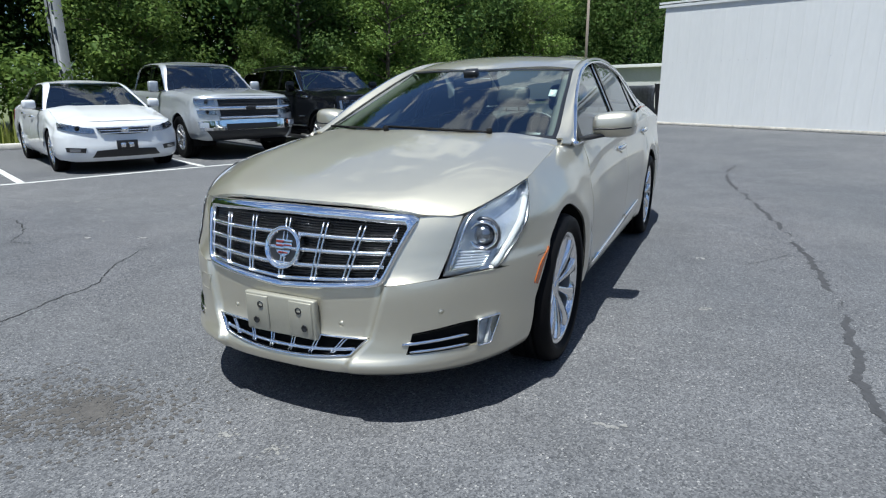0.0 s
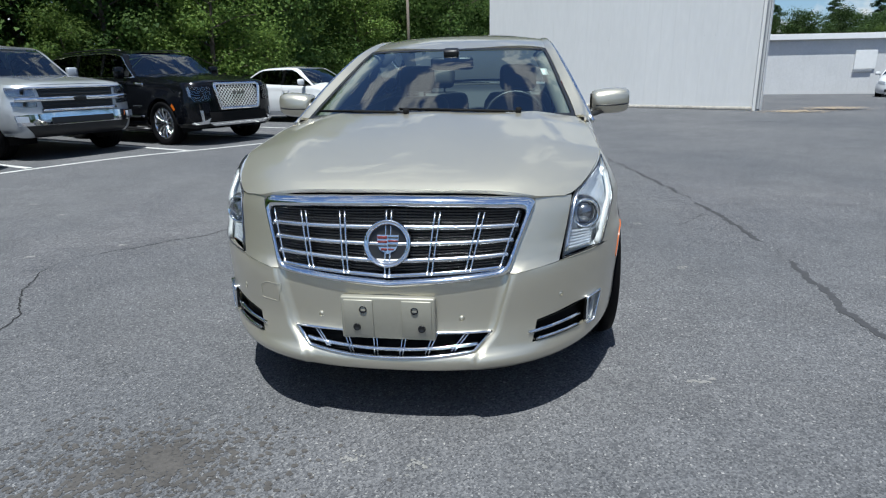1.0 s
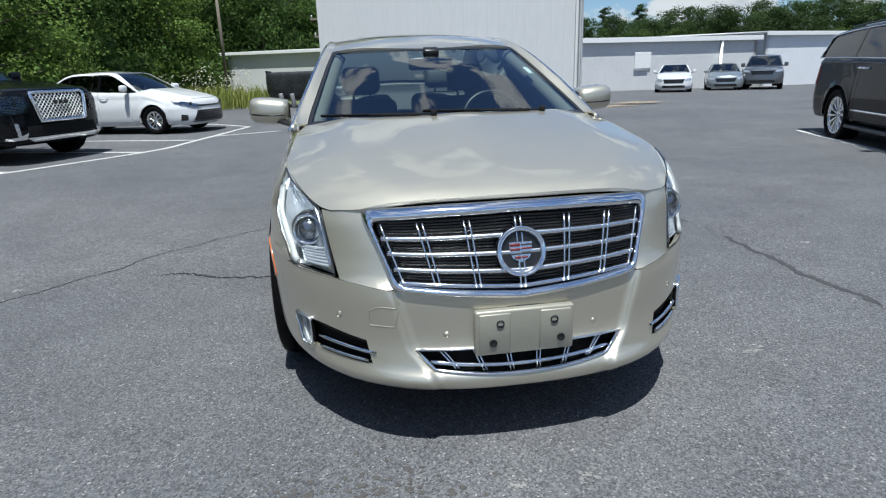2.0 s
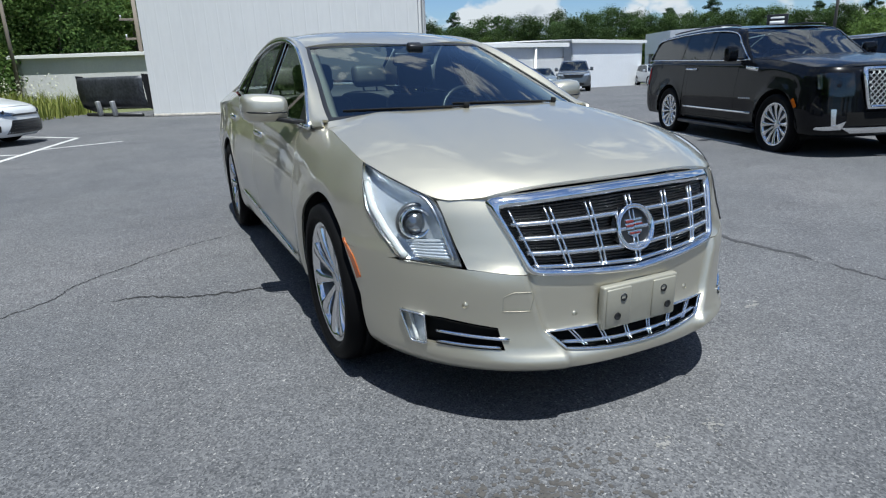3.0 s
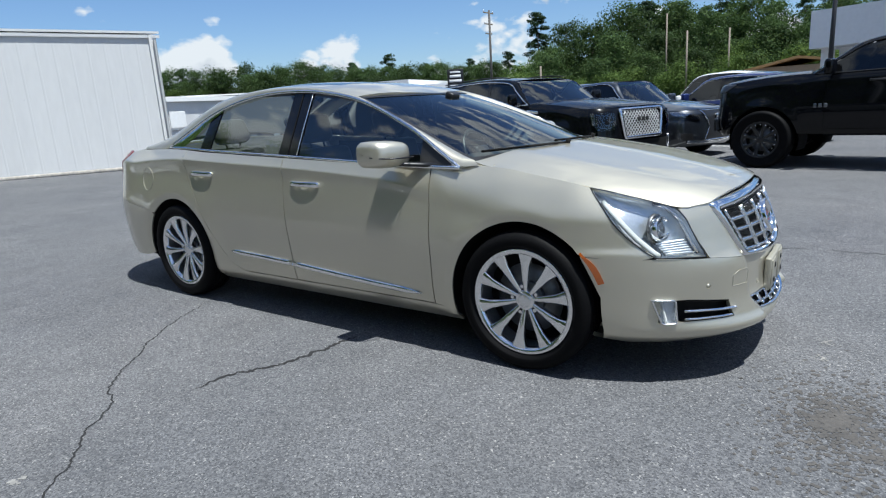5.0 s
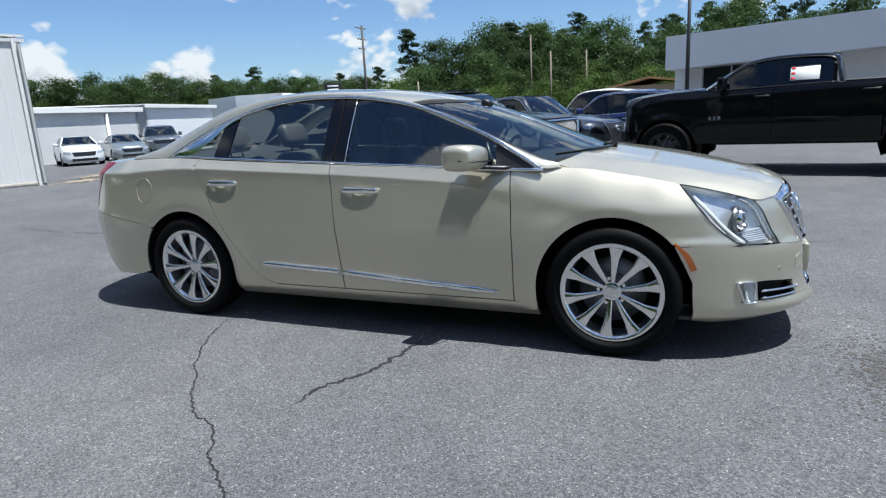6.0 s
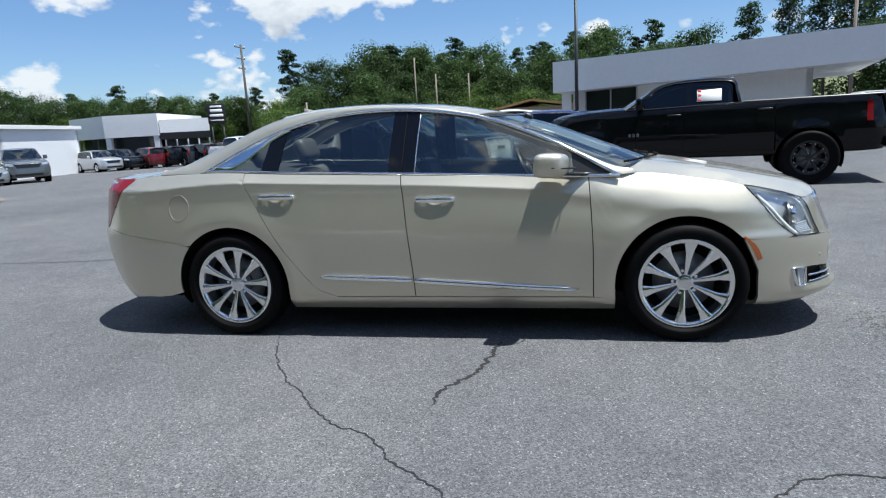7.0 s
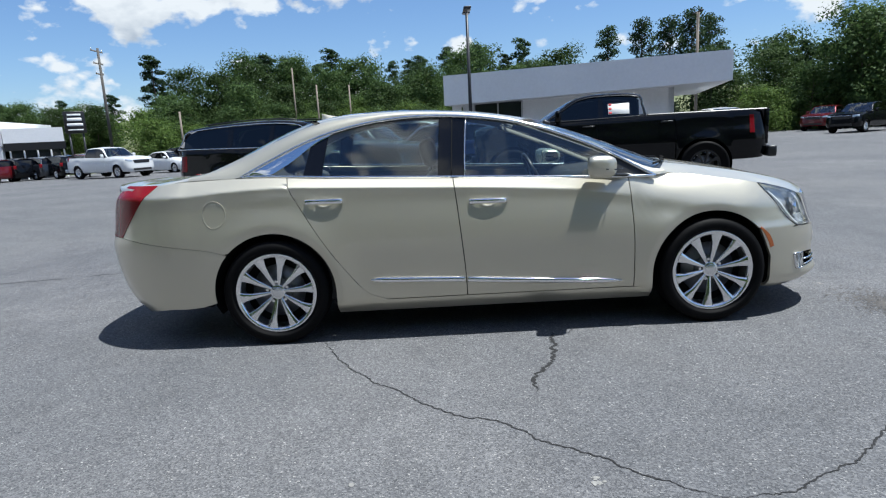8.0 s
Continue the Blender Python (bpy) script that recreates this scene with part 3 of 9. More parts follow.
# seams on the side, as (y, z)
SEAM_A = [(-0.905, 0.262), (-0.905, 0.55), (-0.895, 0.80), (-0.885, 0.974)]
SEAM_B = [(0.178, 0.262), (0.185, 0.45), (0.215, 0.80), (0.238, 1.025)]
SEAM_C = [(0.70, 0.266), (0.80, 0.30), (0.88, 0.375), (1.03, 0.58), (1.18, 0.82), (1.27, 0.98), (1.30, 1.074)]
# the upper edge of the side windows, and the edges of windscreen, roof and rear window
RAIL = [(-1.06, 0.972), (-0.93, 1.045), (-0.70, 1.172), (-0.35, 1.315), (-0.05, 1.385), (0.25, 1.418), (0.55, 1.42), (0.85, 1.385), (1.15, 1.305), (1.40, 1.195), (1.60, 1.094)]
INNER = [(0.705, -1.09, 1.003), (0.690, -0.96, 1.055), (0.645, -0.70, 1.168), (0.596, -0.40, 1.29), (0.561, -0.20, 1.362), (0.542, 0.05, 1.416), (0.532, 0.35, 1.446), (0.535, 0.65, 1.453), (0.53, 0.95, 1.436), (0.55, 1.2, 1.385), (0.585, 1.5, 1.265), (0.63, 1.85, 1.125)]


def green_x(y, z):
    """How far out the side windows' surface lies."""
    return 0.79 - 0.445 * (z - 0.97) - 0.03 * (z - 0.97) ** 2 - 0.02 * smoothstep((y - 0.9) / 0.8)


def rail_point(y, z, lift=0.0):
    return Vector((green_x(y, z) + lift, y, z + lift * 0.4))


def belt_z(y):
    return SED.zt(y)


def build_sedan():
    S = SED
    car = thing("sedan", pose(0, 0, 0), "champagne gold metallic four-door sedan with chrome grille parked on the asphalt", "car")
    gap = 0.0030
    # front fenders
    def fender(bm):
        n1, n2, n3 = 12, 22, 16
        a = spline([(-1.03, 0.215)] + S.arch(S.yf, 180, 130, 8)[0:], n1, False)
        a = np.vstack([a, spline(S.arch(S.yf, 130, 78, 12), n2, False)[1:]])
        seam = S.arch(S.yf, 78, 41, 10) + [(-1.80, 0.595), (-1.90, 0.586), (-1.97, 0.588), (-2.015, 0.599)]
        a = np.vstack([a, spline(seam, n3, False)[1:]])
        b = spline([(-0.905 - gap, 0.215)] + [(y - gap, z) for y, z in SEAM_A[:-1]] + [(-0.888, 0.968)], n1, False)
        top = [(-0.888, 0.970), (-1.04, 0.966), (-1.09, 0.976)] + [(y, S.zt(y) - 0.002) for y in (-1.14, -1.2, -1.3, -1.4, -1.5, -1.6, -1.68)] + [(-1.725, 0.891)]
        b = np.vstack([b, spline(top, n2, False)[1:]])
        lamp = [(-1.725, 0.891), (-1.80, 0.80), (-1.88, 0.70), (-1.95, 0.640), (-2.015, 0.601)]
        b = np.vstack([b, spline(lamp, n3)[1:]])
        S.loft(bm, np.array(S.ys(a)), np.array(S.ys(b)), 18, power=1.6)
    both("front_fender", fender, M_GOLD, car)

    # doors
    def door(rear):
        def make(bm):
            lo = SEAM_A if not rear else SEAM_B
            hi = SEAM_B if not rear else SEAM_C
            left, right = spline(lo, 40), spline(hi, 40)
            cols = []
            for s in np.linspace(0, 1, 31):
                at_y = lambda z: (np.interp(z, left[:, 1], left[:, 0]) + gap) * (1 - s) + (np.interp(z, right[:, 1], right[:, 0]) - gap) * s
                ym, yt = at_y(0.95), at_y(1.04)
                zc, top = S.zt(ym) - S.shoulder(ym), belt_z(yt) - 0.004
                zs = list(np.linspace(0.268, zc - 0.014, 22)) + [zc - 0.004, zc + 0.001] + list(np.linspace(zc, top, 7)[1:])
                cols.append([S.at(S.wy(at_y(z), z), z) for z in zs])
            grid_faces(bm, cols)
        return make
    for name, rear in (("front_door", False), ("rear_door", True)):
        pair = both(name, door(rear), M_GOLD, car)
        for sgn, ob in zip((1, -1), pair):
            y = 0.02 if not rear else 1.06
            z = 0.874 if not rear else 0.922
            bm = bmesh.new()
            x0 = S.side(y, z)
            path = [(sgn * (x0 + 0.003), y + 0.118, z), (sgn * (x0 + 0.014), y + 0.09, z + 0.001), (sgn * (x0 + 0.019), y, z), (sgn * (x0 + 0.014), y - 0.09, z - 0.002), (sgn * (x0 + 0.003), y - 0.116, z - 0.003)]
            sweep(bm, spline(path, 14), rect_profile(0.032, 0.014, 0.4), up=(1, 0, 0))
            part("door_handle", bm, M_CHROME, ob, "chrome pull handle")
            bm = bmesh.new()
            # the cup behind the handle
            rows = []
            for i in range(21):
                a = 2 * math.pi * i / 20
                yy, zz = (lambda k: y + 0.004 + k * 0.052 * math.cos(a)), (lambda k: z - 0.006 + k * 0.034 * math.sin(a))
                rise = max(0.0, -math.sin(a)) ** 0.6
                rows.append([Vector((sgn * (S.side(yy(k), zz(k)) + o), yy(k), zz(k))) for k, o in ((1.0, 0.0), (0.96, 0.001 + 0.007 * rise), (0.88, 0.001 + 0.008 * rise), (0.66, 0.0012 + 0.002 * rise), (0.4, 0.001), (0.0, 0.001))])
            grid_faces(bm, rows)
            weld(bm)
            part("handle_cup", bm, M_GOLD, ob)
            # chrome strip low on the door
            strip = [(-0.822, 0.313), (-0.5, 0.330), (-0.1, 0.355), (0.172, 0.374)] if not rear else [(0.19, 0.376), (0.45, 0.388), (0.80, 0.402)]
            bm = bmesh.new()
            pts = [Vector((sgn * (S.side(y_, z_) + 0.006), y_, z_)) for y_, z_ in spline(strip, 16)]
            end = (lambda t: min(1, 0.25 + t * 7)) if not rear else (lambda t: min(1, 0.25 + (1 - t) * 7))
            sweep(bm, pts, rect_profile(0.034, 0.016, 0.45), up=(1, 0, 0), scale=end)
            part("side_strip", bm, M_CHROME, ob, "chrome strip")

    # sills
    def sill(bm):
        ys = np.linspace(-1.03, 1.03, 30)
        a = np.array([(S.wy(y, 0.17), 0.172) for y in ys])
        b = np.array([(S.wy(y, 0.25), 0.262 if -0.905 < y < 0.72 else 0.262) for y in ys])
        S.loft(bm, a, b, 7)
    both("sill", sill, M_GOLD, car)

    # rear quarter panels
    def quarter(bm):
        n1, n2, n3 = 40, 26, 22
        a = spline([(1.03, 0.215)] + S.arch(S.yr, 0, 60, 10), n1, False)
        a = np.vstack([a, spline(S.arch(S.yr, 60, 110, 10), n2, False)[1:]])
        a = np.vstack([a, spline(S.arch(S.yr, 110, 137, 6) + [(1.80, 0.644), (1.95, 0.667), (2.2, 0.702), (2.43, 0.737)], n3, False)[1:]])
        door_edge = [(y + gap, max(z, 0.262)) for y, z in SEAM_C]
        b = spline([(0.70 + gap, 0.215)] + door_edge[:-1] + [(1.30 + gap, S.zt(1.302) - 0.004)], n1, False)
        b = np.vstack([b, spline([(y, S.zt(y) - 0.004) for y in (1.302, 1.45, 1.60, 1.8, 2.0)] + [(2.15, 1.066)], n2, False)[1:]])
        b = np.vstack([b, spline([(2.15, 1.066), (2.24, 0.98), (2.33, 0.87), (2.40, 0.78), (2.43, 0.737)], n3)[1:]])
        S.loft(bm, np.array(S.ys(a)), np.array(S.ys(b)), 34, power=0.9)
    both("quarter_panel", quarter, M_GOLD, car)

    # front bumper: three bands round the nose, open at the grilles
    def bumper(bm):
        zb = lambda w: 0.222 - 0.032 * smoothstep((w + 0.85) / 0.5) + 0.012 * smoothstep((w + 0.3) / 0.3)
        ends = S.arch(S.yf, 12, 40, 8)
        knots = [(0.0, 0.0, 0.0), (0.30, 0.362, 0.415), (0.50, 0.515, 0.552), (0.738, 0.728, 0.742), (None, None, None)]
        z1 = lambda x: 0.268 + 0.02 * (x / 0.30) ** 2 if x < 0.30 else 0.288 + 0.012 * min(1, (x - 0.30) / 0.2)
        z2 = lambda x: 0.352 if x < 0.36 else 0.352 + 0.048 * min(1, (x - 0.36) / 0.30)
        tops = [(0.0, 0.514), (0.40, 0.553), (0.59, 0.574), (0.742, 0.586)]
        top_line = Line1(*tops)
        counts = [14, 8, 12, 10]
        rows = {k: [] for k in ("b", "1", "2", "t")}
        for seg, n in enumerate(counts):
            (a1, a2, a3), (b1, b2, b3) = knots[seg], knots[seg + 1]
            for i in range(n + 1):
                if seg and i == 0:
                    continue
                t = (i / n) ** (1.5 if seg == 1 else 1.0)
                if b1 is not None:
                    x1, x2, xt = a1 + (b1 - a1) * t, a2 + (b2 - a2) * t, a3 + (b3 - a3) * t
                    rows["1"].append((S.wx(x1, z1(x1)), z1(x1)))
                    rows["2"].append((S.wx(x2, z2(x2)), z2(x2)))
                    zt = top_line(xt)
                    rows["t"].append((S.wx(xt, zt), zt))
                    rows["b"].append((S.wx(x1, 0.2), zb(S.wx(x1, 0.2))))
                else:
                    # on round the corner to the wheel arch
                    ya, yb, yc, yd = (S.yf - S.ra * math.cos(radians(a)) for a in (-14, -6, 10, 40))
                    za, zb_, zc_, zd = (S.hub + S.ra * math.sin(radians(a)) for a in (-14, -6, 10, 40))
                    for key, (x0, z0), (ye, ze) in (("1", (a1, z1(a1)), (yb, zb_)), ("2", (a2, z2(a2)), (yc, zc_)), ("t", (0.742, 0.586), (yd, zd)), ("b", (a1, zb(S.wx(a1, 0.2))), (ya + 0.0, za - 0.04))):
                        w0, w1 = S.wx(x0, z0), S.wy(ye, ze)
                        rows[key].append((w0 + (w1 - w0) * t, z0 + (ze - z0) * t))
        r = {k: np.array(v) for k, v in rows.items()}
        S.loft(bm, r["b"], r["1"], 6)
        S.loft(bm, r["2"], r["t"], 9)
        n0, n1, n2 = counts[0], counts[0] + counts[1], sum(counts[:3])
        S.loft(bm, r["1"][n0:n1 + 1], r["2"][n0:n1 + 1], 5)
        S.loft(bm, r["1"][n2:], r["2"][n2:], 5)
        # between grille and headlight
        a = np.array(S.xs(spline([(0.405, 0.556), (0.455, 0.68), (0.503, 0.797)], 12)))
        b = np.array(S.xs(spline([(0.588, 0.576), (0.612, 0.68), (0.632, 0.790)], 12)))
        S.loft(bm, a, b, 6)
        # up under the chin
        under = [S.at(*p) for p in r["b"]]
        grid_faces(bm, [under, [Vector((p.x * 0.96, p.y + 0.05, p.z - 0.012)) for p in under], [Vector((p.x * 0.9, p.y + 0.25, p.z + 0.01)) for p in under]])
    bm = bmesh.new()
    bumper(bm)
    other = bmesh.new()
    bumper(other)
    mirror_x(other)
    tmp = bpy.data.meshes.new("half")
    other.to_mesh(tmp)
    other.free()
    bm.from_mesh(tmp)
    bpy.data.meshes.remove(tmp)
    weld(bm, 0.002)
    thicken(bm, 0.02, (0, -1.0, 0.5))
    bumper_ob = part("front_bumper", bm, M_GOLD, car)
    # small round sensors and the tow-hook cover
    for x, z in ((0.255, 0.40), (-0.255, 0.40), (0.60, 0.452), (-0.60, 0.452)):
        bm = bmesh.new()
        c, e = S.at(S.wx(abs(x), z), z), S.at(S.wx(abs(x), z), z, 0.0015)
        c.x, e.x = math.copysign(c.x, x), math.copysign(e.x, x)
        d = (e - c).normalized()
        side = d.cross(Vector((0, 0, 1))).normalized()
        up = side.cross(d)
        sweep(bm, [c + d * 0.0004 + (side * math.cos(a) + up * math.sin(a)) * 0.0115 for a in np.linspace(0, 2 * math.pi, 25)[:-1]], ring_profile(0.0007, 6), up=tuple(d), closed=True)
        rod(bm, c - d * 0.003, c + d * 0.0003, 0.0100, seg=18)
        part("parking_sensor", bm, M_GOLD, bumper_ob)
    bm = bmesh.new()
    cover = [(-0.50, 0.435), (-0.42, 0.435), (-0.405, 0.50), (-0.47, 0.502), (-0.50, 0.485)]
    pts = [S.at(S.wx(-x, z), z, 0.0004) for x, z in spline(cover + cover[:1], 30, False)[:-1]]
    for p in pts:
        p.x = -p.x
    sweep(bm, pts, ring_profile(0.0012, 6), up=(0, -1, 0), closed=True)
    part("tow_hook_cover", bm, M_PLASTICGOLD, bumper_ob)

    # hood
    edge = spline([(0.505, -2.168, 0.803), (0.56, -2.13, 0.797), (0.628, -2.075, 0.797), (0.70, -1.935, 0.838)] + [(S.at(S.wy(y, S.zt(y)), S.zt(y)).x - 0.002, y, S.zt(y) - 0.001) for y in (-1.73, -1.6, -1.5, -1.4, -1.3, -1.2)] + [(0.712, -1.10, 1.000)], 30)
    mid = spline([(-2.236, 0.836), (-2.19, 0.857), (-2.08, 0.889), (-1.75, 0.962), (-1.4, 1.026), (-1.31, 1.038)], 30)
    bm = bmesh.new()
    rows = []
    for i in range(31):
        e, (cy, cz) = edge[i], mid[i]
        row = []
        for j in range(-18, 19):
            u = abs(j) / 18
            s = math.copysign(1, j)
            x = e[0] * u
            y = cy + (e[1] - cy) * u ** 2.2
            z = cz + (e[2] - cz) * (0.25 * u ** 2 + 0.75 * u ** 5)
            z += 0.006 * math.exp(-((u - 0.70) / 0.08) ** 2) * smoothstep(i / 8) - 0.004 * math.exp(-((u - 0.93) / 0.08) ** 2) * smoothstep((i - 8) / 10)
            z += 0.006 * math.exp(-(u / 0.18) ** 2) * smoothstep((i - 1) / 6)
            row.append(Vector((s * x, y, z)))
        rows.append(row)
    grid_faces(bm, rows)
    thicken(bm, 0.016, (0, -1.7, 0.4))
    part("hood", bm, M_GOLD, car)

    # roof frame from the windscreen pillars back to the boot, one a side
    def frame_side(bm):
        n = 46
        outer = spline([(-1.15, 0.984), (-1.075, 0.978)] + [(y, z) for y, z in RAIL] + [(1.78, 1.088), (1.95, 1.085)], n)
        inner = spline(INNER + [(0.645, 1.95, 1.10)], n)
        rows = []
        for i in range(n + 1):
            y, z = outer[i]
            base = rail_point(y, z)
            k = smoothstep((y + 1.2) / 0.2) * (1 - smoothstep((y - 1.55) / 0.25))
            base.x = base.x * k + S.xt(y) * (1 - k)
            q = Vector(inner[i])
            row = []
            for t in np.linspace(0, 1, 7):
                p = base.lerp(q, t)
                p += Vector((0.016, 0, 0.014)) * math.sin(math.pi * t)
                row.append(p)
            rows.append(row)
        grid_faces(bm, rows)
    both("roof_frame", frame_side, M_GOLD, car, centre=(0, 0.2, 0.9))

    # roof
    inner = spline(INNER, 80)
    side_i = [q for q in inner if -0.21 <= q[1] <= 1.13]
    crown = Line1((-0.42, 1.358), (-0.2, 1.412), (0.165, 1.466), (0.6, 1.490), (0.9, 1.484), (1.2, 1.440), (1.3, 1.418))
    bm = bmesh.new()
    rows = []
    for k, q in enumerate(side_i):
        v = k / (len(side_i) - 1)
        row = []
        for j in range(-14, 15):
            u = abs(j) / 14
            bow = -0.20 * (1 - v) ** 5 + 0.10 * v ** 6
            y = q[1] + bow * (1 - u ** 2)
            z = q[2] + (crown(y) - q[2]) * (1 - u ** 2.3)
            row.append(Vector((math.copysign(q[0] * u, j), y, z)))
        rows.append(row)
    grid_faces(bm, rows)
    thicken(bm, 0.014, (0, 0.4, 0.6))
    part("roof", bm, M_GOLD, car)
    in_x, in_z = Line1(*[(q[1], q[0]) for q in side_i]), Line1(*[(q[1], q[2]) for q in side_i])

    def skin_z(x, y):
        return in_z(y) + (crown(y) - in_z(y)) * (1 - abs(x / in_x(y)) ** 2.3)
    bm = bmesh.new()
    rows = []
    for v in np.linspace(0, 1, 14):
        y = 0.10 + 0.72 * v
        rows.append([Vector((0.37 * u, y, skin_z(0.37 * u, y) + 0.0012)) for u in np.linspace(-1, 1, 15)])
    grid_faces(bm, rows)
    thicken(bm, 0.012, (0, 0.4, 0.6))
    part("sunroof", bm, M_PIANO, car, "dark glass sunroof panel")

    # windscreen and rear window
    def screen(side_pts, mid_pts, lift, rows_n=20):
        a, b = spline(side_pts, rows_n), spline(mid_pts, rows_n)
        out = []
        for q, (cy, cz) in zip(a, b):
            out.append([Vector((q[0] * u, cy + (q[1] - cy) * abs(u) ** 2.2, cz + (q[2] - cz) * abs(u) ** 2.2 + lift)) for u in np.linspace(-1, 1, 25)])
        return out
    bm = bmesh.new()
    low_c, top_c = (-1.33, 1.022), (-0.425, 1.358)
    rows = screen([(0.703, -1.09, 0.998), (0.687, -0.96, 1.050), (0.642, -0.70, 1.163), (0.593, -0.40, 1.285), (0.558, -0.215, 1.356)], [low_c, (-1.05, 1.132), (-0.72, 1.262), top_c], 0.0)
    grid_faces(bm, rows)
    weld(bm)
    part("windscreen", bm, M_WSCREEN, car, "greenish laminated windscreen").visible_shadow = False
    # small paper sticker behind the glass, and the pale linings of the pillars
    bm = bmesh.new()
    q = [rows[11][22].lerp(rows[11][23], 0.3), rows[11][22].lerp(rows[11][23], 1.0), rows[13][22].lerp(rows[13][23], 1.0), rows[13][22].lerp(rows[13][23], 0.3)]
    bm.faces.new([bm.verts.new(p + Vector((0, 0.001, -0.003))) for p in q])
    solid_from(bm, 0.001)
    part("window_sticker", bm, M_PAPER, car, "small white paper sticker")
    for e in (0, 24):
        bm = bmesh.new()
        inward = Vector((0.075 if e == 0 else -0.075, 0.03, -0.035))
        grid_faces(bm, [[r[e] + Vector((0, 0.004, -0.008)) for r in rows], [r[e] + inward * 0.6 + Vector((0, 0, 0.012)) for r in rows], [r[e] + inward for r in rows]])
        solid_from(bm, 0.006)
        part("pillar_lining", bm, M_LINER, car)
    # black band round the windscreen
    bm = bmesh.new()
    for k, r in enumerate(rows):
        for p in r:
            p.z += 0.003
            p.y -= 0.001
    grid_faces(bm, [[p.copy() for p in rows[-1]], [rows[-1][j].lerp(rows[-2][j], 0.55) for j in range(25)]])
    for edge_j, near in ((0, 1), (24, 23)):
        grid_faces(bm, [[r[edge_j].copy() for r in rows], [r[edge_j].lerp(r[near], 0.3) for r in rows]])
    grid_faces(bm, [[p.copy() for p in rows[0]], [rows[0][j].lerp(rows[1][j], 0.7) for j in range(25)]])
    weld(bm)
    part("windscreen_band", bm, M_BLACK, car)
    bm = bmesh.new()
    rows = screen([(0.525, 1.14, 1.408), (0.548, 1.24, 1.372), (0.583, 1.5, 1.260), (0.625, 1.85, 1.118)], [(1.235, 1.434), (1.40, 1.376), (1.65, 1.262), (1.90, 1.125)], 0.0)
    grid_faces(bm, rows)
    weld(bm)
    part("rear_window", bm, M_WSCREEN, car, "sloping rear window").visible_shadow = False
    # body-coloured corners where hood, wing and pillar meet
    def corner(bm):
        grid_faces(bm, [[Vector((0.64 + (S.xt(y) + 0.002 - 0.64) * u, y, 0.991 - 0.015 * u ** 2 + 0.10 * max(0.0, y + 1.08))) for u in np.linspace(0, 1, 6)] for y in np.linspace(-1.22, -1.0, 7)])
    both("cowl_corner", corner, M_GOLD, car, centre=(0, -1.1, 0.6))
    # cowl and wipers
    bm = bmesh.new()
    rows = []
    for u in np.linspace(-1, 1, 25):
        x = 0.64 * u
        yb = -1.33 + 0.24 * abs(u * 0.914) ** 2.2
        zb_ = 1.022 - 0.024 * abs(u * 0.914) ** 2.2
        rows.append([Vector((x, yb + 0.03, zb_ - 0.004)), Vector((x, yb - 0.02, zb_ - 0.01)), Vector((x, yb - 0.01, zb_ - 0.06)), Vector((x, yb + 0.2, zb_ - 0.08))])
    grid_faces(bm, rows)
    weld(bm)
    part("cowl", bm, M_BLACK, car)
    for x0, x1 in ((0.42, -0.10), (-0.12, -0.58)):
        def glass_at(x, up):
            u = abs(x) / 0.70
            t = up
            return Vector((x, (-1.33 + 0.24 * u ** 2.2) + t * 0.94, 1.034 - 0.02 * u ** 2.2 + t * 0.40))
        bm = bmesh.new()
        rod(bm, glass_at(x0, -0.01), glass_at(x0, -0.01) + Vector((0, -0.01, 0.03)), 0.014, seg=10)
        sweep(bm, [glass_at(x0 + (x1 - x0) * t, 0.005 + 0.03 * t) + Vector((0, -0.012, 0.008)) for t in np.linspace(0, 0.62, 6)], rect_profile(0.011, 0.007), up=(0, -0.4, 1))
        sweep(bm, [glass_at(x0 + (x1 - x0) * t, 0.012 + 0.030 * t) + Vector((0, -0.004, 0.004)) for t in np.linspace(0.12, 1.12, 9)], rect_profile(0.008, 0.012), up=(0, -0.4, 1))
        part("wiper", bm, M_MATBLACK, car)

    # side windows: glass, black pillars, chrome surround
    rail_line = Line1(*RAIL)
    def pane(y_lo0, y_lo1, y_hi0, y_hi1, inset=0.0, lift=0.0):
        def make(bm):
            cols = []
            for t in np.linspace(0, 1, 16):
                yb, yt = y_lo0 + (y_lo1 - y_lo0) * t, y_hi0 + (y_hi1 - y_hi0) * t
                zb_, zt_ = belt_z(yb) + 0.004, max(rail_line(yt) - 0.006, belt_z(yb) + 0.008)
                col = []
                for s in np.linspace(0, 1, 10):
                    y, z = yb + (yt - yb) * s, zb_ + (zt_ - zb_) * s
                    col.append(Vector((green_x(y, z) - 0.010 + lift, y, z)))
                cols.append(col)
            grid_faces(bm, cols)
        return make
    for name, spec in (("front_side_window", (-1.03, 0.165, -1.0, 0.135)), ("rear_side_window", (0.33, 1.090, 0.30, 1.040)), ("quarter_window", (1.20, 1.56, 1.14, 1.545))):
        for ob in both(name, pane(*spec), M_SIDEGLASS, car, depth=0):
            ob.visible_shadow = False
    for spec in ((0.16, 0.245, 0.13, 0.218), (0.25, 0.335, 0.222, 0.305), (1.085, 1.205, 1.035, 1.145)):
        both("window_pillar", pane(*spec, lift=0.006), M_PIANO, car, centre=(0, 0.2, 0.9), depth=0.01)
    both("mirror_sail", pane(-1.045, -0.80, -1.03, -0.79, lift=0.004), M_BLACK, car, centre=(0, 0.2, 0.9), depth=0.008)
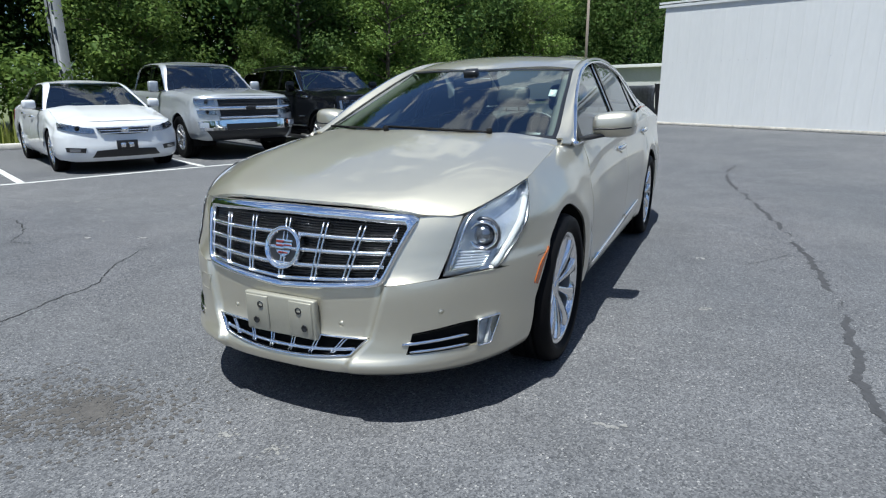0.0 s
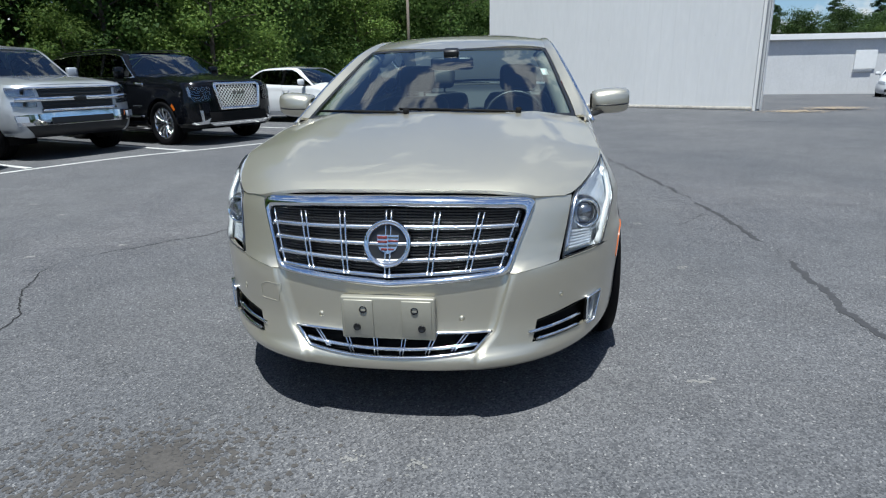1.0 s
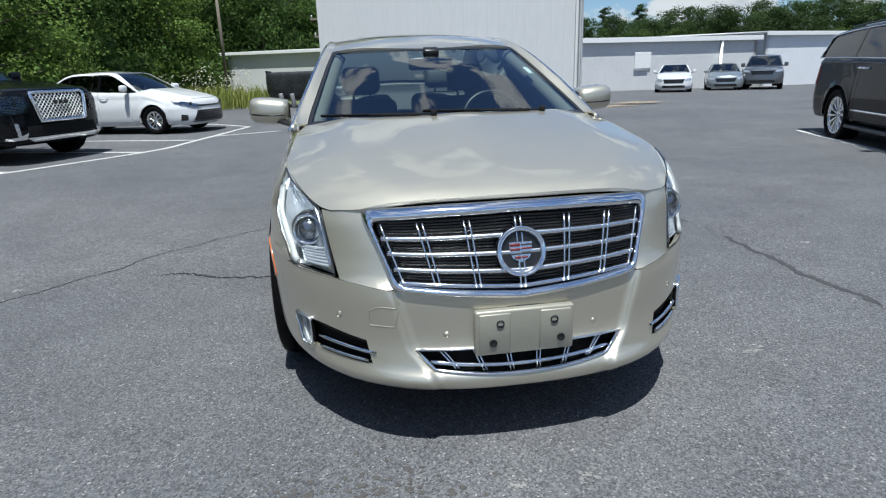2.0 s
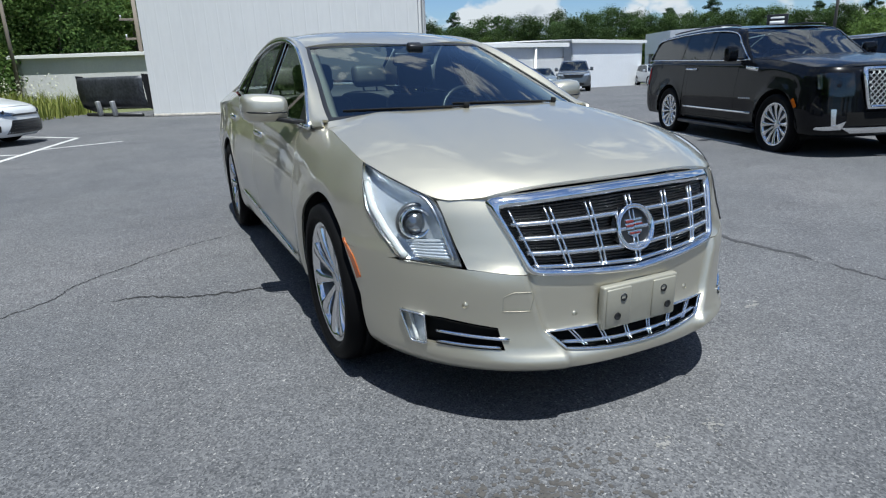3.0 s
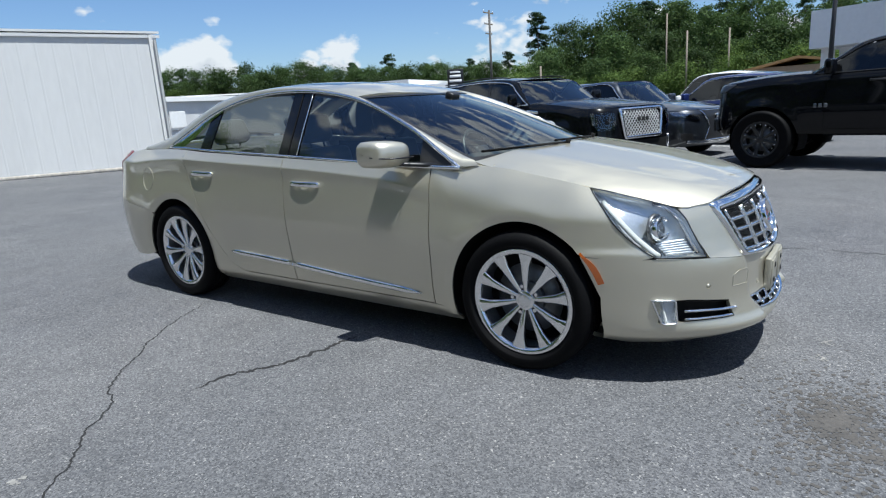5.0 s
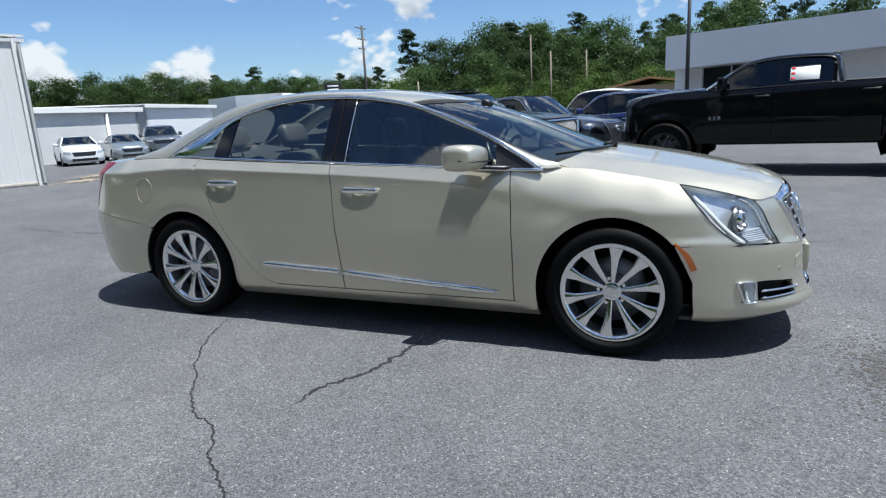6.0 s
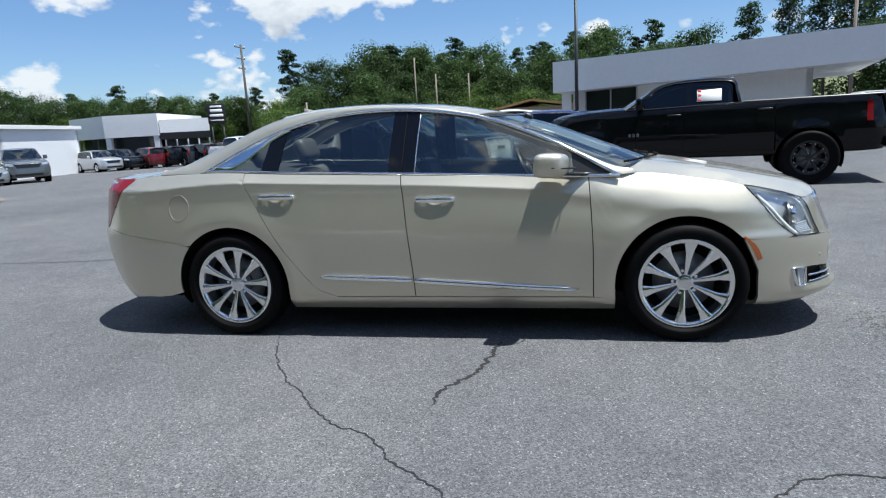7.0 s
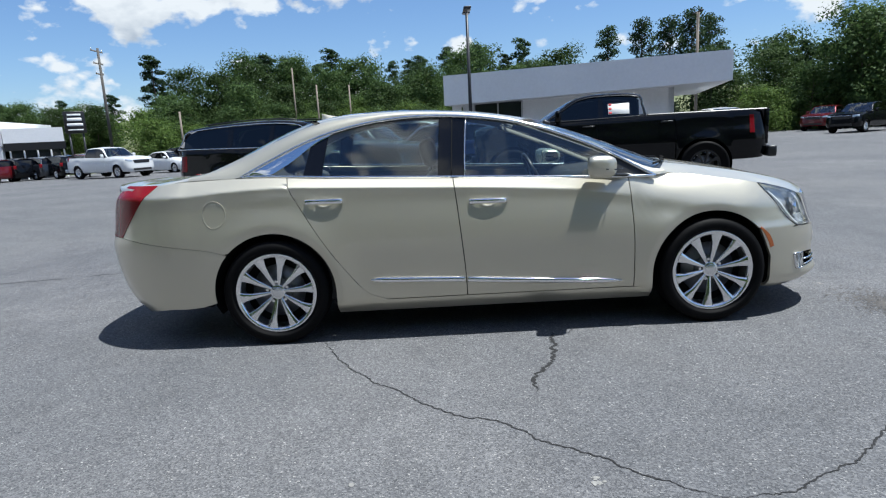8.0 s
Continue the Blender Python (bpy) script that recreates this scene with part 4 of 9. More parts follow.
    both("window_seam", lambda bm: sweep(bm, [rail_point(0.247 - (z - 1.03) * 0.07, z, -0.001) for z in np.linspace(1.03, 1.412, 8)], rect_profile(0.006, 0.004), up=(1, 0, 0)), M_MATBLACK, car, depth=0)

    both("window_trim", lambda bm: sweep(bm, [Vector((green_x(y, z) - 0.001, y, z)) for y, z in spline([(0.160, 1.030), (0.150, 1.2), (0.132, 1.400)], 8)], rect_profile(0.007, 0.006, 0.3), up=(1, 0, 0)), M_SATIN, car, depth=0)

    def surround(bm):
        top = [rail_point(y, z, 0.003) for y, z in spline(RAIL, 50)]
        sweep(bm, top, rect_profile(0.022, 0.018, 0.35), up=(1, 0, 0.4))
        belt = [Vector((green_x(y, belt_z(y)) + 0.004, y, belt_z(y) + 0.002)) for y in np.linspace(-1.06, 1.60, 40)]
        sweep(bm, belt, rect_profile(0.020, 0.018, 0.35), up=(1, 0, 0.3))
        # wide chrome wedge at the back of the window
        fin = []
        for t in np.linspace(0, 1, 14):
            yo, yi = 1.02 + (1.62 - 1.02) * t, 1.02 + (1.49 - 1.02) * t
            zo = rail_line(yo) + 0.004
            zi = max(rail_line(yo) - 0.02 - 0.038 * t, belt_z(yo) + 0.006)
            yi = yo - 0.085 * smoothstep(t * 1.5)
            fin.append([Vector((green_x(yo, zo) + 0.004, yo, zo)), Vector((green_x(yi, (zo + zi) / 2) + 0.006, (yo + yi) / 2, (zo + zi) / 2)), Vector((green_x(yi, zi) + 0.002, yi, zi))])
        grid_faces(bm, fin)
    both("window_surround", surround, M_CHROME, car, depth=0)

    # mirrors
    for sgn in (1, -1):
        bm = bmesh.new()
        rows = []
        for k, (x, sc) in enumerate(((0.812, 0.62), (0.822, 0.82), (0.845, 0.92), (0.90, 1.0), (0.96, 1.0), (1.0, 0.93), (1.016, 0.78), (1.023, 0.45), (1.024, 0.02))):
            cy, cz = -0.685 + 0.05 * (x - 0.8) / 0.22, 1.062 + 0.02 * (x - 0.8) + 0.03 * max(0.0, x - 0.86)
            rows.append([Vector((sgn * x, cy + 0.105 * sc * math.copysign(abs(math.cos(a)) ** 0.62, math.cos(a)) * (1.1 if math.cos(a) < 0 else 0.62), cz + 0.070 * sc * math.copysign(abs(math.sin(a)) ** 0.6, math.sin(a)) - 0.012)) for a in np.linspace(0, 2 * math.pi, 25)[:-1]])
        grid_faces(bm, rows, close=True)
        weld(bm)
        mirror = part("wing_mirror", bm, M_GOLD, car)
        bm = bmesh.new()
        sweep(bm, [Vector((sgn * x, y, z)) for x, y, z in ((0.76, -0.90, 0.985), (0.80, -0.84, 0.990), (0.86, -0.74, 1.0), (0.93, -0.68, 1.005))], rect_profile(0.05, 0.022, 0.4), up=(0, 0, 1))
        part("mirror_foot", bm, M_BLACK, mirror)
        bm = bmesh.new()
        sweep(bm, spline([(sgn * 0.83, -0.80, 1.034), (sgn * 0.93, -0.805, 1.036), (sgn * 1.0, -0.745, 1.04), (sgn * 1.022, -0.68, 1.046)], 10), rect_profile(0.006, 0.008, 0.3), up=(0, 0, 1))
        part("mirror_seam", bm, M_BLACK, mirror)
        bm = bmesh.new()
        box(bm, (0.16, 0.004, 0.115), pose(sgn * 0.915, -0.612, 1.052, 0, 0, sgn * 4), 0.001)
        part("mirror_glass", bm, M_CHROME, mirror)

    # grille
    frame_o = [(0.0, 0.818), (0.25, 0.815), (0.48, 0.803), (0.503, 0.792), (0.50, 0.775), (0.455, 0.67), (0.418, 0.565), (0.405, 0.553), (0.38, 0.549), (0.2, 0.532), (0.0, 0.516)]
    frame_i = [(0.0, 0.772), (0.25, 0.768), (0.455, 0.756), (0.462, 0.752), (0.460, 0.745), (0.43, 0.66), (0.402, 0.588), (0.395, 0.579), (0.385, 0.576), (0.2, 0.560), (0.0, 0.546)]
    grille = new("grille")
    grille.parent = car

    def front(x, z, lift=0.0):
        p = S.at(S.wx(abs(x), z), z)
        p.y -= lift
        p.x = x
        return p
    bm = bmesh.new()
    o, i_ = spline(frame_o, 60, False), spline(frame_i, 60, False)
    o2 = np.vstack([o, [(-x, z) for x, z in o[::-1][1:-1]]])
    i2 = np.vstack([i_, [(-x, z) for x, z in i_[::-1][1:-1]]])
    rows = [[front(x, z, -0.012) for x, z in o2], [front(x, z, 0.012) for x, z in o2 * 0.97 + i2 * 0.03],
            [front(x, z, 0.019) for x, z in o2 * 0.7 + i2 * 0.3], [front(x, z, 0.017) for x, z in o2 * 0.4 + i2 * 0.6],
            [front(x, z, 0.004) for x, z in o2 * 0.2 + i2 * 0.8], [front(x, z, -0.03) for x, z in i2]]
    grid_faces(bm, rows, close=True)
    weld(bm, 0.0003)
    part("grille_frame", bm, M_CHROME, grille, "wide chrome frame")
    bm = bmesh.new()
    rows = []
    for t in np.linspace(0, 1, 9):
        zc = 0.55 + 0.225 * t
        rows.append([front(x, zc + 0.03 * (abs(x) / 0.47) ** 1 * (1 - t) - 0.012 * (abs(x) / .47) * t, -0.045) for x in np.linspace(-0.40 - 0.06 * t, 0.40 + 0.06 * t, 31)])
    grid_faces(bm, rows)
    weld(bm)
    part("grille_backing", bm, M_MATBLACK, grille)
    # fine dark mesh behind the bars
    bm = bmesh.new()
    for t in np.linspace(0.03, 0.97, 22):
        zc = 0.55 + 0.225 * t
        pts = [front(x, zc + 0.03 * (abs(x) / 0.47) * (1 - t) - 0.012 * (abs(x) / .47) * t, -0.022) for x in np.linspace(-0.40 - 0.06 * t, 0.40 + 0.06 * t, 25)]
        sweep(bm, pts, [(-0.003, -0.004), (0.003, -0.004), (0.003, 0.004), (-0.003, 0.004)], up=(0, -1, 0))
    for x in np.linspace(-0.44, 0.44, 60):
        top = 0.77
        low_ = 0.55 + 0.03 * abs(x) / 0.47 + max(0.0, abs(x) - 0.40) * 2.6
        sweep(bm, [front(x, z, -0.026) for z in np.linspace(low_, top, 4)], [(-0.002, -0.003), (0.002, -0.003), (0.002, 0.003), (-0.002, 0.003)], up=(0, -1, 0))
    part("grille_mesh", bm, M_BLACK, grille, smooth=False)
    bar_z = lambda x, t: (0.548 + 0.224 * t) + (0.030 * (1 - t) - 0.014 * t) * (abs(x) / 0.46)
    half = lambda t: 0.392 + 0.066 * t
    for k in (1, 2, 3):
        t = k / 4
        bm = bmesh.new()
        pts = [front(x, bar_z(x, t), 0.0) for x in np.linspace(-half(t), half(t), 41)]
        sweep(bm, pts, rect_profile(0.0165, 0.022, 0.3), up=(0, -1, 0))
        part("grille_bar", bm, M_SATIN, grille)
    bm = bmesh.new()
    sweep(bm, [front(x, bar_z(x, 0.03), 0.0) for x in np.linspace(-half(0.03), half(0.03), 41)], rect_profile(0.014, 0.02, 0.3), up=(0, -1, 0))
    part("grille_bar", bm, M_CHROME, grille)
    for xm in (-0.405, -0.298, -0.158, 0.0, 0.158, 0.298, 0.405):
        for off in (-0.0085, 0.0085):
            if abs(xm) == 0.405 and off * xm < 0:
                continue
            bm = bmesh.new()
            pts = [front((xm + off) * (0.925 + 0.15 * t), bar_z(xm, t), 0.006) for t in np.linspace(0.01, 0.99, 9)]
            sweep(bm, pts, rect_profile(0.0060, 0.016, 0.3), up=(0, -1, 0))
            part("grille_rib", bm, M_SATIN, grille)
    # round badge: ring, wreath and a plain shield of bars
    badge = new("badge")
    badge.parent = grille
    c = front(0, 0.664, 0.012)
    tilt = pose(*c, 90 - 16)
    bm = bmesh.new()
    rows = []
    for i in range(41):
        a = 2 * math.pi * i / 40
        rows.append([tilt @ Vector((r * math.cos(a), r * math.sin(a), h)) for r, h in ((0.083, -0.02), (0.083, 0.006), (0.081, 0.012), (0.077, 0.013), (0.074, 0.008), (0.072, 0.008), (0.070, 0.011), (0.067, 0.009), (0.065, -0.004))])
    grid_faces(bm, rows)
    weld(bm)
    part("badge_ring", bm, M_CHROME, badge, "chrome ring")
    bm = bmesh.new()
    bmesh.ops.create_circle(bm, cap_ends=True, segments=40, radius=0.068, matrix=tilt @ pose(0, 0, -0.003))
    part("badge_disc", bm, M_BLACK, badge, smooth=False)
    bm = bmesh.new()
    outline = [(-0.038, 0.030), (0.038, 0.030), (0.037, 0.0), (0.028, -0.022), (0.0, -0.036), (-0.028, -0.022), (-0.037, 0.0)]
    bm.faces.new([bm.verts.new(tilt @ Vector((x, z, 0.001))) for x, z in outline])
    solid_from(bm, 0.004)
    shield = part("shield", bm, M_SATIN, badge, "plain silver shield", smooth=False)
    for x0, z0, w, h, mm in ((-0.019, 0.021, 0.034, 0.010, M_BADGERED), (-0.019, 0.006, 0.033, 0.008, M_BADGERED), (0.019, 0.021, 0.034, 0.006, M_BARINK), (0.019, 0.009, 0.034, 0.006, M_BADGERED),
                             (0.017, -0.006, 0.030, 0.008, M_BARINK), (-0.017, -0.008, 0.030, 0.006, M_BARINK), (-0.012, -0.020, 0.020, 0.008, M_BADGERED), (0.012, -0.020, 0.020, 0.006, M_BADGERED)):
        bm = bmesh.new()
        box(bm, (w, h, 0.003), tilt @ pose(x0, z0, 0.0035), 0.0008, 1)
        part("badge_bar", bm, mm, shield)
    # lower grille
    lower = new("lower_grille")
    lower.parent = car
    bm = bmesh.new()
    grid_faces(bm, [[front(x * (0.83 + 0.17 * t), 0.262 + 0.09 * t + 0.02 * (1 - t) * (x / 0.362) ** 2, -0.05) for x in np.linspace(-0.37, 0.37, 25)] for t in np.linspace(-0.1, 1.1, 5)])
    weld(bm)
    part("grille_backing", bm, M_MATBLACK, lower)
    bm = bmesh.new()
    ring = [(x, 0.270 + 0.019 * (x / 0.30) ** 2) for x in np.linspace(-0.298, 0.298, 25)] + [(0.358, 0.349)] + [(x, 0.351) for x in np.linspace(0.35, -0.35, 25)] + [(-0.358, 0.349)]
    sweep(bm, [front(x, z, 0.0) for x, z in ring], rect_profile(0.008, 0.02, 0.3), up=(0, -1, 0), closed=True)
    part("grille_frame", bm, M_CHROME, lower, "thin chrome frame")
    bm = bmesh.new()
    sweep(bm, [front(x, 0.290 + 0.019 * (x / 0.31) ** 2, -0.008) for x in np.linspace(-0.31, 0.31, 25)], rect_profile(0.014, 0.02, 0.3), up=(0, -1, 0))
    part("grille_bar", bm, M_CHROME, lower)
    for xm in (-0.25, -0.15, -0.05, 0.05, 0.15, 0.25):
        for off in (-0.006, 0.006):
            bm = bmesh.new()
            sweep(bm, [front((xm + off) * (0.9 + 0.2 * t), 0.275 + 0.019 * (xm / 0.3) ** 2 * (1 - t) + 0.074 * t, -0.004) for t in np.linspace(0, 1, 4)], rect_profile(0.005, 0.014, 0.3), up=(0, -1, 0))
            part("grille_rib", bm, M_CHROME, lower)

    # fog openings with upright running lights
    for sgn in (1, -1):
        fog = new("fog_vent")
        fog.parent = car
        def f(x, z, lift=0.0):
            p = S.at(S.wx(x, z), z)
            p.y -= lift * 0.8
            p.x += lift * 0.5
            p.x *= sgn
            return p
        bm = bmesh.new()
        grid_faces(bm, [[f(x, 0.285 + 0.125 * t, -0.045) for x in np.linspace(0.49, 0.735, 12)] for t in np.linspace(0, 1, 5)])
        for a, b in (((0.50, 0.292), (0.735, 0.298)), ((0.515, 0.37), (0.728, 0.402))):
            grid_faces(bm, [[f(*(np.array(a) + (np.array(b) - np.array(a)) * t), k) for t in np.linspace(0, 1, 12)] for k in (0.0, -0.045)])
        weld(bm)
        part("vent_backing", bm, M_MATBLACK, fog)
        for t, wd in ((0.12, 0.010), (0.50, 0.013)):
            bm = bmesh.new()
            pts = [f(x, 0.296 + t * (0.075 + 0.03 * (x - 0.5) / 0.23) + 0.004, -0.004) for x in np.linspace(0.485 if t > 0.3 else 0.51, 0.672, 12)]
            sweep(bm, pts, rect_profile(wd, 0.02, 0.35), up=(0, -1, 0))
            part("vent_blade", bm, M_CHROME, fog)
        corners = [np.array(c) for c in ((0.700, 0.402), (0.756, 0.408), (0.732, 0.297), (0.697, 0.298))]
        def lamp_at(u, v, lift):
            q = (corners[0] * (1 - u) + corners[1] * u) * (1 - v) + (corners[3] * (1 - u) + corners[2] * u) * v
            return f(q[0], q[1], lift)
        edge_uv = [(u, 0.0) for u in np.linspace(0.08, 0.92, 6)] + [(1.0, v) for v in np.linspace(0.05, 0.95, 8)] + [(u, 1.0) for u in np.linspace(0.88, 0.12, 5)] + [(0.0, v) for v in np.linspace(0.95, 0.05, 8)]
        bm = bmesh.new()
        sweep(bm, [lamp_at(u, v, 0.004) for u, v in edge_uv], rect_profile(0.006, 0.020, 0.3), up=(sgn * 0.5, -0.8, 0), closed=True)
        bezel = part("lamp_bezel", bm, M_SATIN, fog, "thin bright bezel")
        bm = bmesh.new()
        grid_faces(bm, [[lamp_at(u, v, 0.007 + 0.006 * math.sin(math.pi * u)) for u in np.linspace(0, 1, 9)] for v in np.linspace(0, 1, 13)])
        weld(bm)
        part("lens", bm, M_LENS, fog, "clear lens").visible_shadow = False
        bm = bmesh.new()
        grid_faces(bm, [[lamp_at(u, v, -0.012 * math.sin(math.pi * u) ** 0.6 + 0.002) for u in np.linspace(0, 1, 9)] for v in np.linspace(0, 1, 13)])
        weld(bm)
        part("running_light", bm, M_REFLECTOR, fog, "white upright running light")
        bm = bmesh.new()
        sweep(bm, [lamp_at(0.62, v, 0.001) for v in np.linspace(0.05, 0.95, 9)], rect_profile(0.012, 0.008, 0.4), up=(sgn * 0.5, -0.8, 0))
        part("light_guide", bm, M_PAPER, fog, "white light guide")

    # number plate bracket, empty
    bracket = new("plate_bracket")
    bracket.parent = car
    bm = bmesh.new()
    yb = -2.372
    box(bm, (0.335, 0.030, 0.158), pose(0, yb + 0.008, 0.408, 2), 0.008, 3)
    part("bracket_body", bm, M_PLASTICGOLD, bracket)
    for x, wd in ((-0.103, 0.106), (0.103, 0.106)):
        bm = bmesh.new()
        box(bm, (wd, 0.010, 0.138), pose(x, yb - 0.0075, 0.408, 2), 0.004, 2)
        part("bracket_pad", bm, M_PLASTICGOLD, bracket)
        for dz in (-0.032, 0.034):
            bm = bmesh.new()
            xx = x + (0.018 if (dz > 0) == (x < 0) else -0.006) * (1 if x < 0 else 1)
            lathe(bm, [(0.0, 0.0), (0.009, 0.0), (0.013, 0.0035), (0.0135, 0.0)], 18, pose(xx, yb - 0.0135, 0.408 + dz) @ Matrix.Rotation(-math.pi / 2, 4, "Z"))
            part("bracket_hole", bm, M_BLACK, bracket)
        bm = bmesh.new()
        rod(bm, (x + 0.03, yb - 0.0140, 0.408 + 0.05), (x + 0.03, yb - 0.011, 0.408 + 0.05), 0.003, seg=10)
        part("bracket_hole", bm, M_BLACK, bracket)

    # headlights
    outer = [(-1.728, 0.890), (-1.80, 0.803), (-1.88, 0.703), (-1.95, 0.638), (-2.012, 0.594)]
    for sgn in (1, -1):
        lamp = new("headlight")
        lamp.parent = car
        a = np.array(S.ys(spline(outer, 22)))
        b = np.array(S.xs(spline([(0.763, 0.890), (0.735, 0.860), (0.69, 0.827), (0.638, 0.787), (0.618, 0.69), (0.600, 0.583)], 22, True)))
        def surf(t, u, lift):
            k = t * 22
            i0 = min(21, int(k))
            fr = k - i0
            pa, pb = a[i0] + (a[i0 + 1] - a[i0]) * fr, b[i0] + (b[i0 + 1] - b[i0]) * fr
            q = pa + (pb - pa) * u
            p = S.at(q[0], q[1])
            n = Vector((0.55, -0.8, 0.25)).normalized()
            p = p + n * lift
            p.x *= sgn
            return p
        bm = bmesh.new()
        grid_faces(bm, [[surf(t, u, 0.004 + 0.006 * math.sin(math.pi * u)) for u in np.linspace(0, 1, 11)] for t in np.linspace(0, 1, 23)])
        weld(bm)
        part("lens", bm, M_LENS, lamp, "clear lens").visible_shadow = False
        bm = bmesh.new()
        grid_faces(bm, [[surf(t, u, -0.045 * math.sin(math.pi * min(1, max(0, u))) ** 0.5 - 0.002) for u in np.linspace(0, 1, 13)] for t in np.linspace(0, 1, 23)])
        weld(bm)
        part("housing", bm, M_REFLECTOR, lamp)
        bm = bmesh.new()
        rim = [surf(t, 0, 0.002) for t in np.linspace(0, 1, 23)] + [surf(1, u, 0.002) for u in np.linspace(0.1, 1, 8)] + [surf(t, 1, 0.002) for t in np.linspace(0.96, 0.04, 20)]
        sweep(bm, rim, ring_profile(0.0026, 6), up=(0, -1, 0.3), closed=True)
        part("seal", bm, M_BLACK, lamp)
        # upright light guide along the outer edge
        bm = bmesh.new()
        sweep(bm, [surf(t, 0.11 + 0.03 * t, -0.006) for t in np.linspace(0.18, 0.97, 16)], rect_profile(0.026, 0.016, 0.4), up=lambda i: (sgn * 0.55, -0.8, 0.25))
        part("light_guide", bm, M_LAMPWHITE, lamp, "white light guide")
        # projector in its round housing
        cc = surf(0.60, 0.60, -0.035)
        m = Matrix.Translation(cc) @ Vector((sgn * 0.28, -1, 0.12)).to_track_quat("X", "Z").to_matrix().to_4x4()
        bm = bmesh.new()
        lathe(bm, [(0.058, 0.0), (0.054, 0.022), (0.050, 0.026), (0.044, 0.018), (0.040, 0.005)], 28, m)
        part("projector_ring", bm, M_CHROME, lamp)
        bm = bmesh.new()
        lathe(bm, [(0.068, -0.012), (0.066, -0.002), (0.062, 0.002), (0.058, -0.001), (0.057, -0.012)], 32, m)
        part("projector_surround", bm, M_ALLOYDARK, lamp, "dark bezel round the projector")
        bm = bmesh.new()
        lathe(bm, [(0.0, 0.026), (0.014, 0.025), (0.026, 0.020), (0.036, 0.010), (0.041, 0.0)], 28, m)
        part("projector_lens", bm, M_LAMPDARK, lamp)
        # ribbed reflector below
        for k in range(6):
            bm = bmesh.new()
            tt = 0.78 + 0.03 * k
            sweep(bm, [surf(tt, u, -0.022) for u in np.linspace(0.34, 0.9, 8)], rect_profile(0.012, 0.012, 0.3), up=(0, -1, 0.2))
            part("reflector_rib", bm, M_REFLECTOR, lamp)
        bm = bmesh.new()
        sweep(bm, [surf(t, 0.92, -0.012) for t in np.linspace(0.3, 0.95, 12)], rect_profile(0.012, 0.02, 0.3), up=lambda i: (sgn * 0.55, -0.8, 0.25))
        part("lamp_trim", bm, M_SATIN, lamp)
    # amber markers
    def marker(bm):
        a = spline(S.arch(S.yf, 42, 19, 8, S.ra + 0.005), 12, False)
        b = spline(S.arch(S.yf, 42, 19, 8, S.ra + 0.033), 12, False)
        for k in range(13):
            b[k] = a[k] + (b[k] - a[k]) * (0.35 + 0.65 * smoothstep(k / 7))
        S.loft(bm, np.array(S.ys(a)), np.array(S.ys(b)), 4, 0.003)
    both("side_marker", marker, M_AMBER, car, label="amber side marker")

    # tail: boot lid, bumper, lamps
    bm = bmesh.new()
    rows = []
    for v in np.linspace(0, 1, 16):
        hw = 0.635 + 0.035 * smoothstep(v * 1.6)
        y_end = lambda u: S.at(S.wx(hw * abs(u), 1.03, True), 1.03).y - 0.01
        y = 1.90 + (2.56 - 1.90) * v
        zc = 1.118 - 0.05 * smoothstep(v * 1.3) - 0.012 * v + 0.014 * smoothstep((v - 0.8) / 0.2)
        zs = S.zt(min(y, 2.4)) - 0.004
        rows.append([Vector((hw * u, 1.90 - 0.05 * (1 - u * u) * (1 - v) + 0.05 * (1 - v) + (y_end(u) - 1.90) * v, zc + (zs - zc) * abs(u) ** 3)) for u in np.linspace(-1, 1, 21)])
    last = rows[-1]
    rows.append([Vector((p.x, p.y + 0.008, p.z - 0.02)) for p in last])
    for zz in (0.92, 0.83, 0.745):
        rows.append([Vector((p.x, S.at(S.wx(abs(p.x), zz, True), zz).y - 0.006, zz)) for p in last])
    grid_faces(bm, rows)
    thicken(bm, 0.015, (0, 2.1, 0.6))
    part("boot_lid", bm, M_GOLD, car)
    def rear_corner(bm):
        top = spline([(2.15, 1.066), (2.24, 0.98), (2.33, 0.87), (2.40, 0.78), (2.432, 0.738)], 16)
        a = np.array(S.ys(top))
        b = np.array([(min(S.ls + 0.98, w + 0.30 + 0.12 * (i / 16)), z) for i, (w, z) in enumerate(a)])
        S.loft(bm, a, b, 8, 0.003)
    both("tail_lamp", rear_corner, M_RED, car, centre=(0, 2.0, 0.8), depth=0.03, label="tall red tail lamp")
    def rear_bumper(bm):
        ys_ = S.arch(S.yr, 140, 183, 8)
        a = [(S.wy(1.80, 0.25), 0.25)] + [(S.ls + t * 0.999, 0.25 - 0.06 * smoothstep(t * 1.3) + 0.05 * (1 - t) * 0) for t in np.linspace(0.02, 1, 26)]
        a = np.array([(S.wy(1.812, 0.30), 0.295), (S.wy(1.90, 0.28), 0.275)] + [(S.ls + t, 0.265 - 0.055 * smoothstep((t - 0.1) / 0.5)) for t in np.linspace(0.05, 0.999, 24)])
        bline = [(S.yr + S.ra * math.cos(radians(42.5)), S.hub + S.ra * math.sin(radians(42.5))), (1.80, 0.641), (1.95, 0.664), (2.2, 0.699), (2.43, 0.734)]
        b0 = np.array(S.ys(spline(bline, 8)))
        w_last = b0[-1][0]
        b = np.vstack([b0, [(w_last + (S.ls + 0.999 - w_last) * t, 0.735) for t in np.linspace(1 / 17, 1, 17)]])
        mid = np.array([(S.wy(S.yr + S.ra * math.cos(radians(12)), 0.43), 0.43)] + [(0.0, 0.0)] * 25)
        # follow the arch at the front edge
        rows = []
